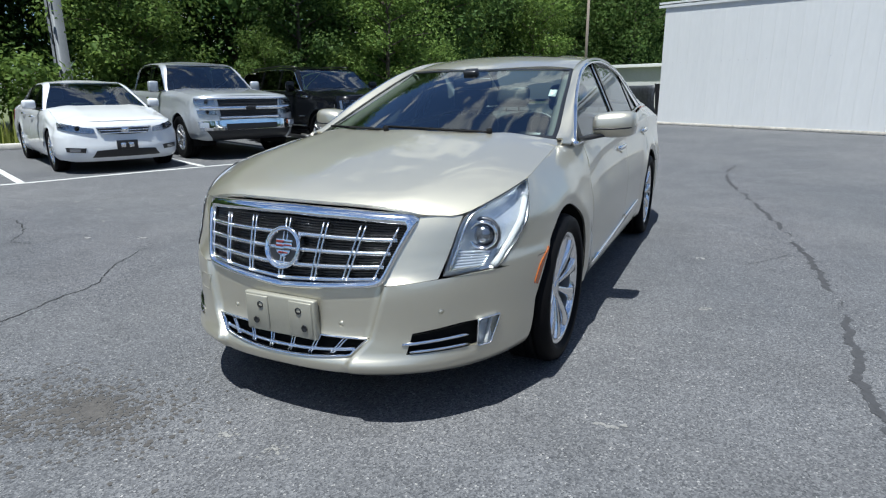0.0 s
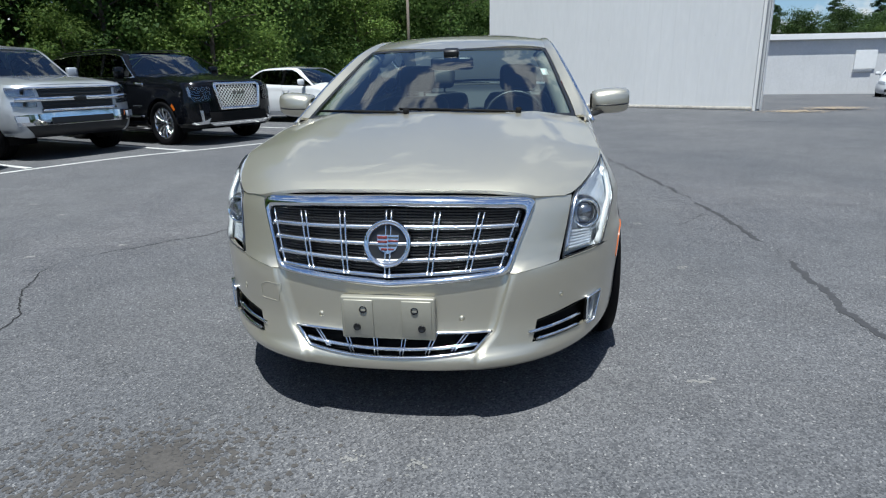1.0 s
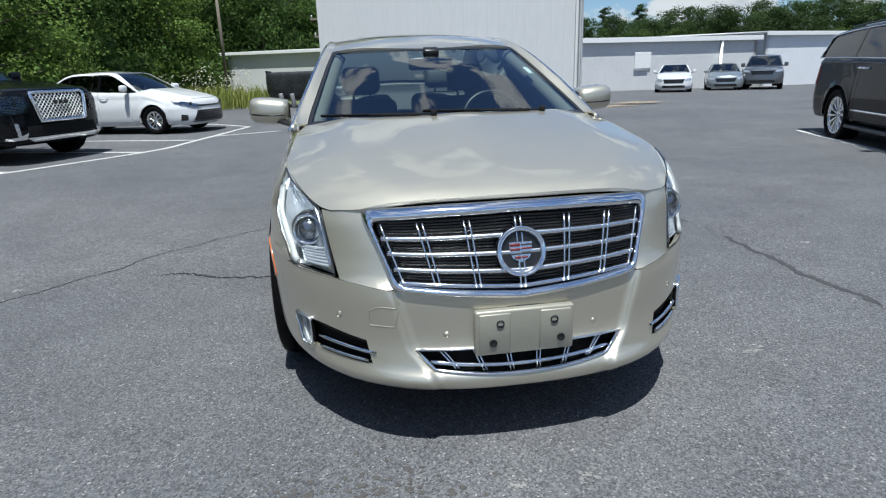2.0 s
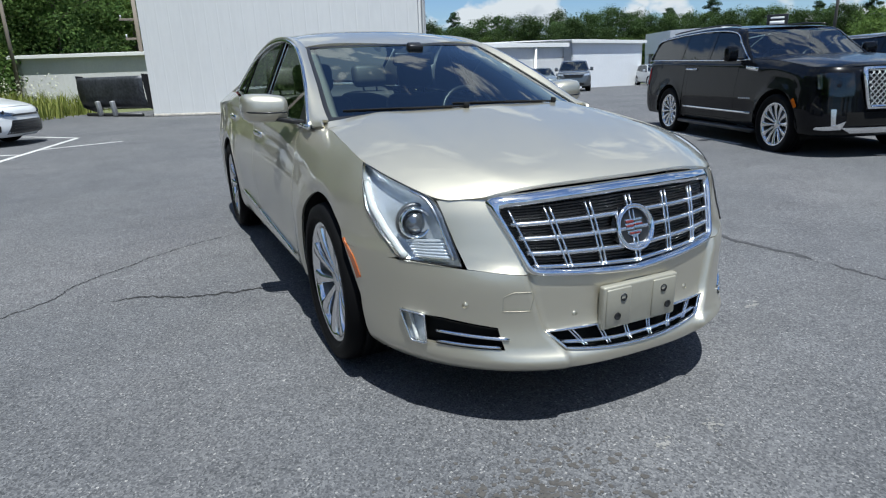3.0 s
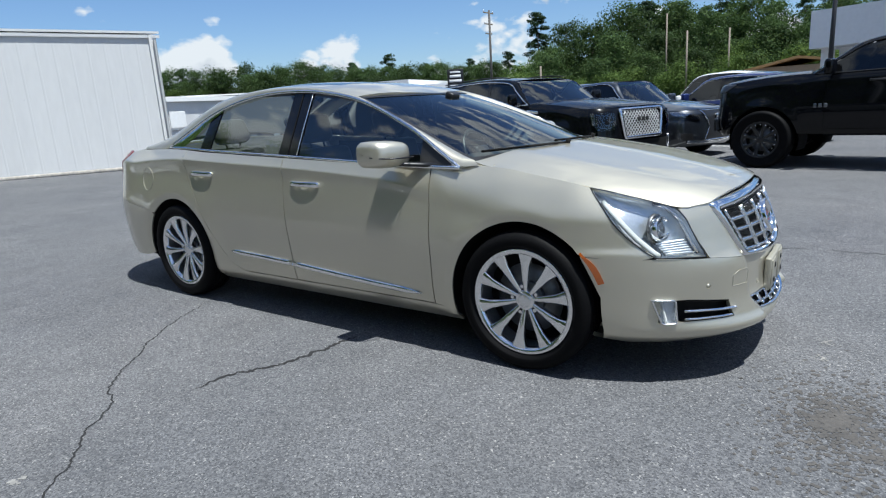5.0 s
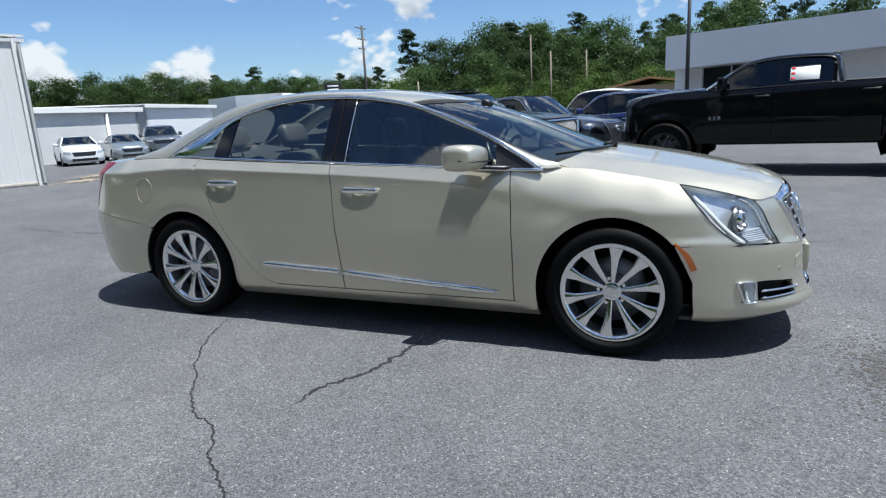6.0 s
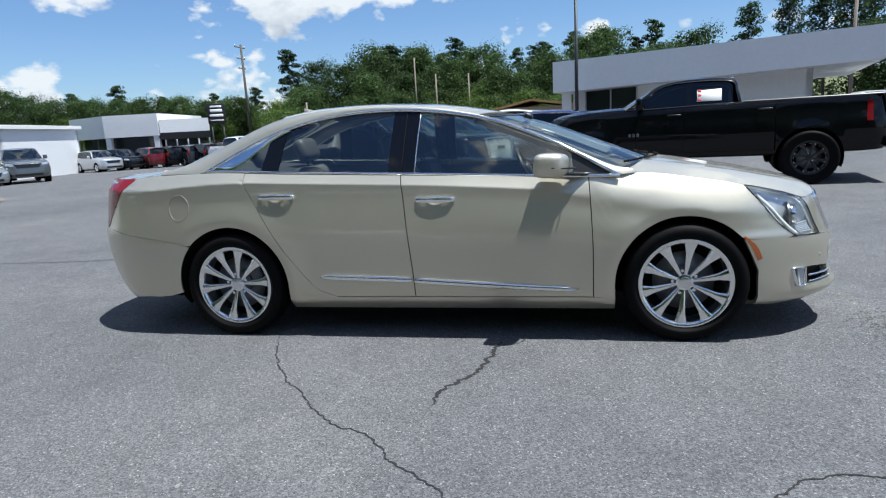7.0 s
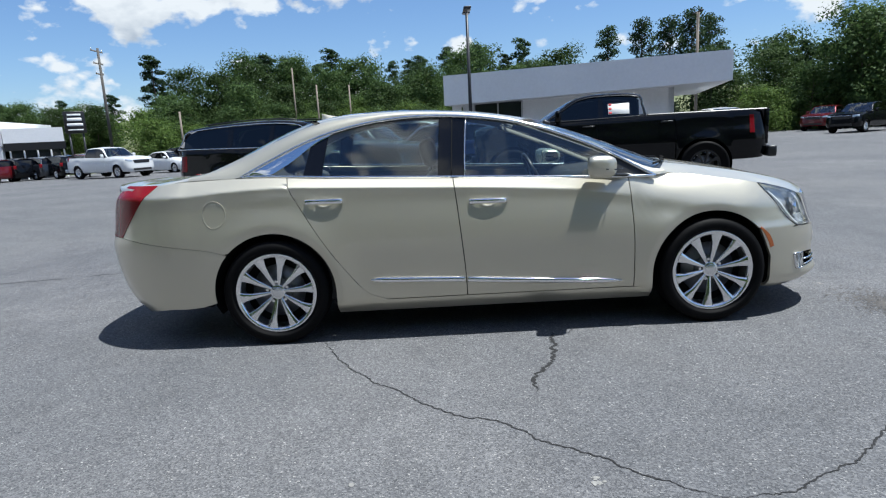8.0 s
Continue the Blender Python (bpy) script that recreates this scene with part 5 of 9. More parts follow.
        for i in range(9):
            t = i / 8
            row = []
            for j in range(26):
                q = a[j] + (b[j] - a[j]) * t
                if j == 0:
                    ang = radians(-7 + 49.5 * t)
                    y, z = S.yr + S.ra * math.cos(ang), S.hub + S.ra * math.sin(ang)
                    q = (S.wy(y, z), z)
                row.append(S.at(*q))
            rows.append(row)
        grid_faces(bm, rows)
    both("rear_bumper", rear_bumper, M_GOLD, car, centre=(0, 1.9, 0.5))
    # round fuel flap on the right side
    bm = bmesh.new()
    pts = [(1.765 + 0.073 * math.cos(a), 0.872 + 0.085 * math.sin(a)) for a in np.linspace(0, 2 * math.pi, 41)[:-1]]
    sweep(bm, [Vector((-(S.side(y, z) + 0.0012), y, z)) for y, z in pts], ring_profile(0.0016, 6), up=(1, 0, 0), closed=True)
    part("fuel_flap", bm, M_PLASTICGOLD, car)
    # aerial fin
    bm = bmesh.new()
    rows = []
    for t in np.linspace(0, 1, 9):
        wd = 0.032 * math.sin(math.pi * min(1, 0.15 + t * 0.85)) ** 0.6
        h = 0.058 * t ** 1.3
        y = 1.02 + 0.16 * t
        zb_ = crown(y) - 0.003
        rows.append([Vector((-wd, y, zb_)), Vector((-wd * 0.4, y, zb_ + h * 0.7)), Vector((0, y, zb_ + h)), Vector((wd * 0.4, y, zb_ + h * 0.7)), Vector((wd, y, zb_))])
    rows.append([Vector((p.x, 1.185, p.z if k in (0, 4) else crown(1.18) + 0.005)) for k, p in enumerate(rows[-1])])
    grid_faces(bm, rows)
    weld(bm)
    part("aerial_fin", bm, M_GOLD, car)

    # wheels, wells, underside
    for yw in (S.yf, S.yr):
        for sgn in (1, -1):
            wheel_parts(car, (sgn * 0.758, yw, 0.345), 0.345, 0.262, 0.235, sgn, 10, spin=30 if yw < 0 else 24)
    for yw in (S.yf, S.yr):
        both("wheel_well", lambda bm: arch_liner(bm, S, yw), M_MATBLACK, car, depth=0)
    bm = bmesh.new()
    grid_faces(bm, [[Vector((x, y, 0.19 + 0.02 * (abs(y) > 1.9))) for x in (-0.77, -0.3, 0.3, 0.77)] for y in (-1.02, 0, 1.02)])
    grid_faces(bm, [[Vector((x, y, 0.24)) for x in (-0.60, 0, 0.60)] for y in (-2.1, -1.8, -1.0)])
    grid_faces(bm, [[Vector((x, y, 0.24)) for x in (-0.62, 0, 0.62)] for y in (1.0, 1.84)])
    grid_faces(bm, [[Vector((x * k, y, 0.27)) for x in (-0.82, 0, 0.82)] for y, k in ((1.86, 0.98), (2.2, 0.92), (2.34, 0.8), (2.42, 0.6))])
    solid_from(bm, 0.01)
    part("underbody", bm, M_MATBLACK, car)

    # cabin
    for name, x, y in (("front_seat", 0.38, 0.02), ("front_seat", -0.38, 0.02)):
        bm = bmesh.new()
        seat(bm, x, y)
        part(name, bm, M_LEATHER, car)
    bm = bmesh.new()
    for x in (-0.36, 0.36):
        seat(bm, x, 0.98, 0.42, 0.56, 20)
    box(bm, (0.24, 0.4, 0.15), pose(0, 0.93, 0.43), 0.04)
    part("rear_seat", bm, M_LEATHER, car)
    bm = bmesh.new()
    rows = []
    for u in np.linspace(-1, 1, 13):
        x = 0.70 * u
        rows.append([Vector((x, -1.24 + 0.16 * u * u, 0.985)), Vector((x, -0.95, 1.0)), Vector((x, -0.72, 0.985)), Vector((x, -0.62, 0.93)), Vector((x, -0.62, 0.78)), Vector((x, -0.72, 0.6))])
    grid_faces(bm, rows)
    solid_from(bm, 0.01)
    part("dashboard", bm, M_DASH, car)
    bm = bmesh.new()
    steering_wheel(bm, 0.38, -0.46, 0.93)
    part("steering_wheel", bm, M_BLACK, car)
    bm = bmesh.new()
    box(bm, (0.26, 0.035, 0.075), pose(0, -0.48, 1.275, 12), 0.02, 3)
    box(bm, (0.09, 0.06, 0.05), pose(0, -0.50, 1.335, 25), 0.012)
    part("rear_view_mirror", bm, M_BLACK, car)
    bm = bmesh.new()
    grid_faces(bm, [[Vector((x, y, 0.26)) for x in (-0.74, 0, 0.74)] for y in (-0.9, 0, 1.3)])
    grid_faces(bm, [[Vector((s * 0.745, y, z)) for z in (0.26, 0.6, 0.94 + 0.04 * (y + 0.9))] for s in (1,) for y in (-1.0, 0, 1.3)])
    grid_faces(bm, [[Vector((-0.745, y, z)) for z in (0.26, 0.6, 0.94 + 0.04 * (y + 0.9))] for y in (-1.0, 0, 1.3)])
    grid_faces(bm, [[Vector((x, -1.0, z)) for x in (-0.74, 0, 0.74)] for z in (0.26, 0.97)])
    grid_faces(bm, [[Vector((x, y, z)) for x in (-0.66, 0, 0.66)] for y, z in ((1.35, 0.26), (1.36, 1.04), (1.88, 1.10))])
    weld(bm)
    part("cabin_lining", bm, M_DASH, car)
    bm = bmesh.new()
    rows = []
    for q in side_i[::2]:
        y = q[1]
        rows.append([Vector((q[0] * u * 1.05, y, q[2] - 0.03 + (crown(y) - q[2]) * (1 - abs(u) ** 2.3))) for u in np.linspace(-1, 1, 11)])
    grid_faces(bm, rows)
    weld(bm)
    part("headliner", bm, M_LINER, car)
    return car


build_sedan()

# ---- the setting ----
def lot_z(x, y):
    """The lot is level round the sedan and falls a little towards the far corner."""
    return -0.016 * max(0.0, min(46.0, 0.7 * x + 0.7 * y - 14.0))


LOT = [(-31.1, -26.2), (-9.4, 10.8), (-8.3, 14.5), (-6.0, 22.3), (-3.4, 23.8), (8.0, 32.0), (12.0, 31.0), (27.5, 33.5), (30.0, 66.0), (66.0, 66.0), (66.0, 32.0), (47.0, 12.0), (44.0, 1.0), (52.0, -14.0), (80.0, -34.0), (80.0, -70.0), (-31.0, -70.0)]


def build_ground():
    # open ground to the horizon
    bm = bmesh.new()
    rows = []
    for r in (0.0, 15, 25, 35, 45, 55, 65, 80, 100, 130, 180, 260, 400, 700, 1200, 2500):
        row = []
        for i in range(72):
            a = 2 * math.pi * i / 72
            x, y = r * math.cos(a), r * math.sin(a)
            z = lot_z(x, y) - 0.06 + 0.09 * max(0.0, min(r, 180) - 62) * smoothstep((math.cos(a - 0.1) + 0.2) / 0.5) * (1 - 0.75 * smoothstep((math.sin(a) - 0.42) / 0.2))
            row.append(Vector((x, y, z)))
        rows.append(row)
    grid_faces(bm, rows, close=True)
    weld(bm)
    tagged(part("ground", bm, M_SOIL, None), "grassy ground that rises to wooded slopes", "ground", kind="structure")
    bm = bmesh.new()
    f = bm.faces.new([bm.verts.new((x, y, 0)) for x, y in LOT])
    for k in (14.0, 60.0):
        bmesh.ops.bisect_plane(bm, geom=bm.verts[:] + bm.edges[:] + bm.faces[:], plane_co=(k / 1.4, k / 1.4, 0), plane_no=(0.7, 0.7, 0))
    bmesh.ops.triangulate(bm, faces=bm.faces)
    for v in bm.verts:
        v.co.z = lot_z(v.co.x, v.co.y)
    bmesh.ops.recalc_face_normals(bm, faces=bm.faces)
    lot = part("pavement", bm, M_ASPHALT, None, smooth=False)
    tagged(lot, "worn grey asphalt of a car lot, with cracks and stains", "pavement", kind="structure")
    # kerb along the planted side
    bm = bmesh.new()
    line = [Vector((x, y, 0.03)) for x, y in spline(LOT[:4], 60, False)]
    sweep(bm, line, rect_profile(0.16, 0.22, 0.2), up=(0, 0, 1))
    tagged(part("kerb", bm, M_KERB, None), "pale concrete kerb along the grass", "kerb", kind="structure")


build_ground()


def ribbon(name, pts, width, material, label, wobble=0.0, jag=0.02, z=0.003, seed=1, taper=True, broken=0.0):
    """A thin strip lying on the asphalt, with an uneven width and course."""
    rnd = random.Random(seed)
    p = spline([(x, y) for x, y in pts], max(6, int(sum(math.dist(a, b) for a, b in zip(pts, pts[1:])) / jag)))
    bm = bmesh.new()
    rows = []
    drift = 0.0
    ph = [rnd.uniform(0, 6.28) for _ in range(3)]
    for i in range(len(p)):
        run = i * jag
        there = 1.0 if not broken else max(0.0, min(1.0, 0.5 + 1.6 * (0.5 * math.sin(run * 3.1 + ph[0]) + 0.35 * math.sin(run * 7.3 + ph[1]) + 0.25 * math.sin(run * 17 + ph[2]) + 0.5 - broken)))
        if there <= 0.02:
            if len(rows) > 1:
                grid_faces(bm, rows)
            rows = []
            continue
        d = p[min(i + 1, len(p) - 1)] - p[max(i - 1, 0)]
        d = d / max(1e-9, np.linalg.norm(d))
        s = np.array((-d[1], d[0]))
        drift = drift * 0.8 + rnd.uniform(-1, 1) * wobble
        c = p[i] + s * drift
        w = there * width * (rnd.uniform(0.55, 1.35) if taper else rnd.uniform(0.92, 1.08)) * (min(1.0, 0.2 + 6 * min(i, len(p) - 1 - i) / len(p)) if taper else 1)
        rows.append([Vector((*(c + s * w / 2), z + lot_z(*c))), Vector((*(c - s * w / 2), z + lot_z(*c)))])
    if len(rows) > 1:
        grid_faces(bm, rows)
    bm.normal_update()
    for f in bm.faces:
        if f.normal.z < 0:
            f.normal_flip()
    return tagged(part(name, bm, material, None, smooth=False), label, name.split("_")[-1], kind="structure")


# painted lines of the stalls
for k, pts in enumerate((
        [(-11.2, -5.4), (-8.6, -0.75), (-7.62, 0.90), (-7.15, 2.2), (-6.50, 3.8), (-5.95, 4.85), (-5.0, 6.0), (-3.9, 7.6), (-3.55, 8.9), (-2.85, 12.2)],
        [(-7.55, 1.05), (-12.6, 3.05)], [(-6.75, 3.58), (-11.6, 5.55)], [(-5.45, 5.6), (-10.4, 7.6)], [(-4.1, 7.4), (-9.2, 9.4)], [(-3.55, 9.2), (-8.2, 11.0)], [(-2.85, 12.2), (-4.3, 13.8), (-6.5, 14.7)], [(-3.3, 9.9), (-1.9, 10.5)],
        [(6.7, 0.58), (8.2, -0.12), (9.6, -0.62), (13.0, -1.6)], [(6.4, 2.3), (7.5, 5.6)], [(8.5, -0.3), (10.2, 4.5)], [(11.3, -1.1), (13.0, 3.6)])):
    ribbon("parking_line", pts, 0.10, M_LINE, "worn white parking line on the asphalt", 0.0, 0.12, 0.004, k, False)


CRACKS = (
    [(-0.84, 1.15), (-1.35, 0.90), (-1.62, 0.69), (-1.88, 0.46), (-2.01, 0.30), (-2.08, 0.13), (-2.24, 0.0), (-2.35, -0.13), (-2.45, -0.27), (-2.57, -0.38), (-2.70, -0.54), (-2.76, -0.67)],
    [(-2.76, -0.67), (-2.74, -0.85), (-2.66, -1.01), (-2.57, -1.21), (-2.38, -1.46), (-2.24, -1.60), (-2.19, -1.91), (-2.10, -2.28), (-2.16, -2.6)],
)
for k, pts in enumerate(CRACKS):
    ribbon("asphalt_crack", pts, 0.0085 if k < 2 else 0.005, M_CRACK, "narrow jagged crack in the asphalt", 0.008, 0.012, 0.0025, 11 + k)
ribbon("asphalt_crack", [(-0.90, -0.36), (-1.16, -0.31), (-1.39, -0.26), (-1.54, -0.17), (-1.72, -0.11), (-1.80, -0.10)], 0.024, M_CRACK, "dark tar-filled crack in the asphalt", 0.016, 0.014, 0.0022, 31, broken=0.15)
ribbon("asphalt_crack", [(1.62, 7.3), (1.46, 6.2), (1.50, 5.0), (1.69, 3.95), (1.99, 1.96), (2.11, 0.84), (2.16, 0.06), (2.15, -0.75), (2.12, -1.6), (2.2, -3.0)], 0.044, M_TAR, "old dark tar seam in the asphalt", 0.014, 0.02, 0.0022, 32, broken=0.10)
ribbon("asphalt_crack", [(1.66, 0.66), (1.78, 0.80), (1.97, 1.12)], 0.010, M_TAR, "thin tar-filled branch crack in the asphalt", 0.008, 0.014, 0.0022, 33)
ribbon("asphalt_crack", [(-3.44, -1.33), (-3.60, -1.20), (-3.78, -1.08), (-4.00, -1.12), (-4.30, -0.85), (-4.62, -0.68), (-5.1, -0.5)], 0.012, M_CRACK, "narrow jagged crack in the asphalt", 0.010, 0.014, 0.0025, 34, broken=0.25)


def blot(name, x, y, r, material, label, seed, n=70, spread=0.9, size=0.05):
    """Specks and flakes of an old stain, thinning outwards."""
    rnd = random.Random(seed)
    bm = bmesh.new()
    for _ in range(n):
        d, a = r * abs(rnd.gauss(0, 0.5)) * spread, rnd.uniform(0, 2 * math.pi)
        cx, cy, s = x + d * math.cos(a), y + d * math.sin(a) * 0.6, size * rnd.uniform(0.25, 1.0)
        k = rnd.randint(5, 8)
        bm.faces.new([bm.verts.new((cx + s * rnd.uniform(0.4, 1) * math.cos(2 * math.pi * i / k), cy + s * rnd.uniform(0.4, 1) * math.sin(2 * math.pi * i / k), 0.0015 + 0.0004 * rnd.random())) for i in range(k)])
    return tagged(part(name, bm, material, None, smooth=False), label, "stain", kind="stuff")


blot("oil_stain", -0.72, -2.70, 0.62, M_STAIN, "brownish oil stain flaking on the asphalt", 5, 1500, 0.9, 0.017)
blot("oil_stain", -1.0, -2.95, 0.4, M_STAIN, "brownish oil stain flaking on the asphalt", 6, 400, 0.9, 0.015)
blot("pale_scuff", -0.09, -2.615, 0.07, M_SCUFF, "pale chalky scuff marks on the asphalt", 7, 34, 1.0, 0.011)
blot("pale_scuff", 0.13, -2.61, 0.08, M_SCUFF, "pale chalky scuff marks on the asphalt", 8, 34, 1.0, 0.011)
for k, (x, y) in enumerate(((-3.1, -0.55), (-3.55, -0.75), (-4.1, -0.2), (-4.7, 0.2), (-3.9, 0.75), (-5.4, 0.4), (-2.6, -0.2), (-4.6, 1.2), (1.45, -0.45), (1.35, 0.72), (1.2, -1.95), (2.6, -0.55))):
    blot("pale_scuff", x, y, 0.07, M_SCUFF, "pale chalky chip marks on the asphalt", 40 + k, 9, 1.0, 0.022)
blot("dry_leaf", -2.55, 0.72, 0.02, M_SCUFF, "small dry leaf lying on the asphalt", 9, 3, 1.0, 0.018)


M_SAND = mat("sandy_grit", (0.27, 0.215, 0.15), 0.95, vary=0.3, scale=6)
blot("sandy_grit", 7.7, 14.0, 1.2, M_SAND, "sandy grit washed up beside the warehouse corner", 14, 700, 0.8, 0.07)
blot("sandy_grit", 9.2, 15.2, 1.5, M_SAND, "sandy grit washed up beside the warehouse corner", 15, 700, 0.8, 0.07)


# ---- buildings ----
def wall_slab(name, a, b, z0, za, zb, depth, material, parent=None):
    """An upright slab from a to b (plan), top sloping from za to zb, thickness towards the left of a->b."""
    ax, ay, bx, by = *a, *b
    d = Vector((bx - ax, by - ay, 0)).normalized()
    n = Vector((-d.y, d.x, 0)) * depth
    bm = bmesh.new()
    v = [Vector((ax, ay, z0)), Vector((bx, by, z0)), Vector((bx, by, zb)), Vector((ax, ay, za))]
    f = [bm.verts.new(p) for p in v]
    g = [bm.verts.new(p + n) for p in v]
    bm.faces.new(f)
    bm.faces.new(g[::-1])
    for i in range(4):
        bm.faces.new((f[i], g[i], g[(i + 1) % 4], f[(i + 1) % 4]))
    bmesh.ops.recalc_face_normals(bm, faces=bm.faces)
    return part(name, bm, material, parent, smooth=False)


def ribbed_wall(parent, a, b, z0, za, zb, material, pitch=0.41):
    """Ribs of profiled metal sheet standing out to the right of a->b, each a part of its own on a shared mesh."""
    a, b = Vector((*a, 0)), Vector((*b, 0))
    length = (b - a).length
    d = (b - a).normalized()
    n = Vector((d.y, -d.x, 0))
    count = int(length / pitch)
    bm = bmesh.new()
    prof = [(-0.030, 0.0008), (-0.014, 0.0032), (0.014, 0.0032), (0.030, 0.0008)]
    grid_faces(bm, [[Vector((x, -y, z)) for x, y in prof] for z in (0.0, 1.0)])
    first = part("rib", bm, material, parent, smooth=False)
    rot = math.degrees(math.atan2(d.y, d.x))
    for i in range(count):
        p = a + d * (pitch * (i + 0.5))
        top = za + (zb - za) * (pitch * (i + 0.5)) / length
        ob = first if i == 0 else new("rib", first.data)
        ob.parent = parent
        ob.matrix_world = pose(p.x, p.y, z0, 0, 0, rot) @ Matrix.Diagonal((1, 1, top - z0, 1))


def white_warehouse():
    b = thing("warehouse", pose(0, 0, 0), "tall white metal-clad warehouse with rusty foot and shallow eaves", "building")
    l, r = (-1.08, 19.25), (6.92, 14.42)
    back = Vector((0.15, 0.989, 0)) * 12
    wall = wall_slab("wall", l, r, -0.05, 4.02, 3.74, 0.2, M_SIDING, b)
    ribbed_wall(wall, l, r, 0.10, 4.0, 3.72, M_SIDING)
    r2 = (r[0] + back.x, r[1] + back.y)
    end = wall_slab("end_wall", r, r2, -0.3, 3.74, 3.74, 0.2, M_SIDING, b)
    ribbed_wall(end, r, r2, 0.0, 3.72, 3.72, M_SIDING)
    l2 = (l[0] + back.x, l[1] + back.y)
    wall_slab("side_wall", l2, l, -0.1, 4.0, 4.02, 0.2, M_SIDING, b)
    d = (Vector((*r, 0)) - Vector((*l, 0))).normalized()
    n = Vector((d.y, -d.x, 0))
    # roof sheet with a little overhang and a gutter along the eaves
    bm = bmesh.new()
    e0, e1 = Vector((*l, 4.02)) - d * 0.25 + n * 0.035, Vector((*r, 3.74)) + d * 0.10 + n * 0.035
    rows = [[e0, e1], [e0 + back + Vector((0, 0, 0.8)), e1 + back + Vector((0, 0, 0.8))]]
    rows = [[p + Vector((0, 0, 0.03)) for p in q] for q in rows]
    grid_faces(bm, rows)
    solid_from(bm, 0.06)
    part("roof", bm, M_TRIMW, b, smooth=False)
    bm = bmesh.new()
    sweep(bm, [e0 - Vector((0, 0, 0.055)), e1 - Vector((0, 0, 0.055))], [(-0.02, -0.04), (0.012, -0.04), (0.018, 0.04), (-0.02, 0.04)], up=(0, 0, 1))
    part("gutter", bm, M_TRIMW, b, smooth=False)
    bm = bmesh.new()
    foot = Vector((*r, 0.05)) + n * 0.08 - d * 0.04
    sweep(bm, [foot, foot + Vector((0, 0, 3.55))], rect_profile(0.10, 0.08, 0.2), up=(d.x, d.y, 0))
    part("downpipe", bm, M_POLEGREY, b)
    bm = bmesh.new()
    sweep(bm, [Vector((*l, 0.05)) + n * 0.012, Vector((*r, 0.05)) + n * 0.012], rect_profile(0.012, 0.09, 0.2), up=(0, 0, 1))
    part("foot_flashing", bm, mat("rusty_flashing", (0.52, 0.48, 0.42), 0.8, vary=0.4, scale=2.5, fine=14), b, "pale flashing with rust stains")
    # screw heads in one row
    bm = bmesh.new()
    for i in range(30):
        p = Vector((*l, 2.1)) + d * (0.3 * i + 0.15) + n * 0.006
        box(bm, (0.012, 0.012, 0.012), Matrix.Translation(p), 0.003, 1)
    part("screw_row", bm, M_STEEL, b)


white_warehouse()


def shed(name, label, a, b, depth, z0, za, fascia, material, posts=0, porch=0.0, parts_extra=None):
    """A long low building: walls, flat roof with a fascia, posts of a porch in front (to the right of a->b)."""
    t = thing(name, pose(0, 0, 0), label, "building")
    A, B = Vector((*a, 0)), Vector((*b, 0))
    d = (B - A).normalized()
    n = Vector((d.y, -d.x, 0))
    w = wall_slab("wall", a, b, z0, za - 0.05, za - 0.05, 0.2, material, t)
    ribbed_wall(w, a, b, z0 + 0.05, za - 0.1, za - 0.1, material, 0.6)
    back = -n * depth
    wall_slab("end_wall", (B.x, B.y), ((B + back).x, (B + back).y), z0, za - 0.05, za - 0.05, 0.2, material, t)
    wall_slab("end_wall", ((A + back).x, (A + back).y), (A.x, A.y), z0, za - 0.05, za - 0.05, 0.2, material, t)
    bm = bmesh.new()
    c0, c1 = A - d * 0.3 + n * (porch + 0.2), B + d * 0.3 + n * (porch + 0.2)
    grid_faces(bm, [[c0 + Vector((0, 0, za)), c1 + Vector((0, 0, za))], [c0 + back - n * porch + Vector((0, 0, za + 0.35)), c1 + back - n * porch + Vector((0, 0, za + 0.35))]])
    solid_from(bm, 0.08)
    part("roof", bm, M_TRIMW, t, smooth=False)
    bm = bmesh.new()
    sweep(bm, [c0 + Vector((0, 0, za - fascia / 2)), c1 + Vector((0, 0, za - fascia / 2))], rect_profile(0.06, fascia, 0.1), up=(0, 0, 1))
    part("fascia", bm, M_TRIMW, t, smooth=False)
    for i in range(posts):
        p = c0.lerp(c1, (i + 0.5) / posts)
        bm = bmesh.new()
        sweep(bm, [p + Vector((0, 0, z0)) - n * 0.1, p + Vector((0, 0, za - fascia)) - n * 0.1], rect_profile(0.16, 0.16, 0.1), up=(d.x, d.y, 0))
        part("post", bm, M_TRIMW, t)
    return t, A, B, d, n


store, SA, SB, sd, sn = shed("storage_shed", "long low pale grey metal shed with white eaves", (11.5, 30.9), (26.4, 33.2), 9, -0.45, 2.75, 0.28, M_SIDING2, 0, 0.0)
q = SA.lerp(SB, 0.81) + sn * 0.12
bm = bmesh.new()
sweep(bm, [q + Vector((0, 0, -0.45)), q + Vector((0, 0, 2.5))], rect_profile(0.15, 0.15, 0.15), up=(sd.x, sd.y, 0))
part("downpipe", bm, M_TRIMW, store)
bm = bmesh.new()
box(bm, (1.15, 0.05, 0.95), Matrix.Translation(SA.lerp(SB, 0.427) + sn * 0.05 + Vector((0, 0, 1.42))) @ pose(0, 0, 0, 0, 0, math.degrees(math.atan2(sd.y, sd.x))), 0.01, 1)
panel = part("wall_panel", bm, M_TRIMW, store, smooth=False)
bm = bmesh.new()
box(bm, (1.0, 0.06, 0.12), Matrix.Translation(SA.lerp(SB, 0.42) + sn * 0.06 + Vector((0, 0, 0.86))) @ pose(0, 0, 0, 0, 0, math.degrees(math.atan2(sd.y, sd.x))), 0.01, 1)
part("panel_foot", bm, M_STEEL, panel, smooth=False)
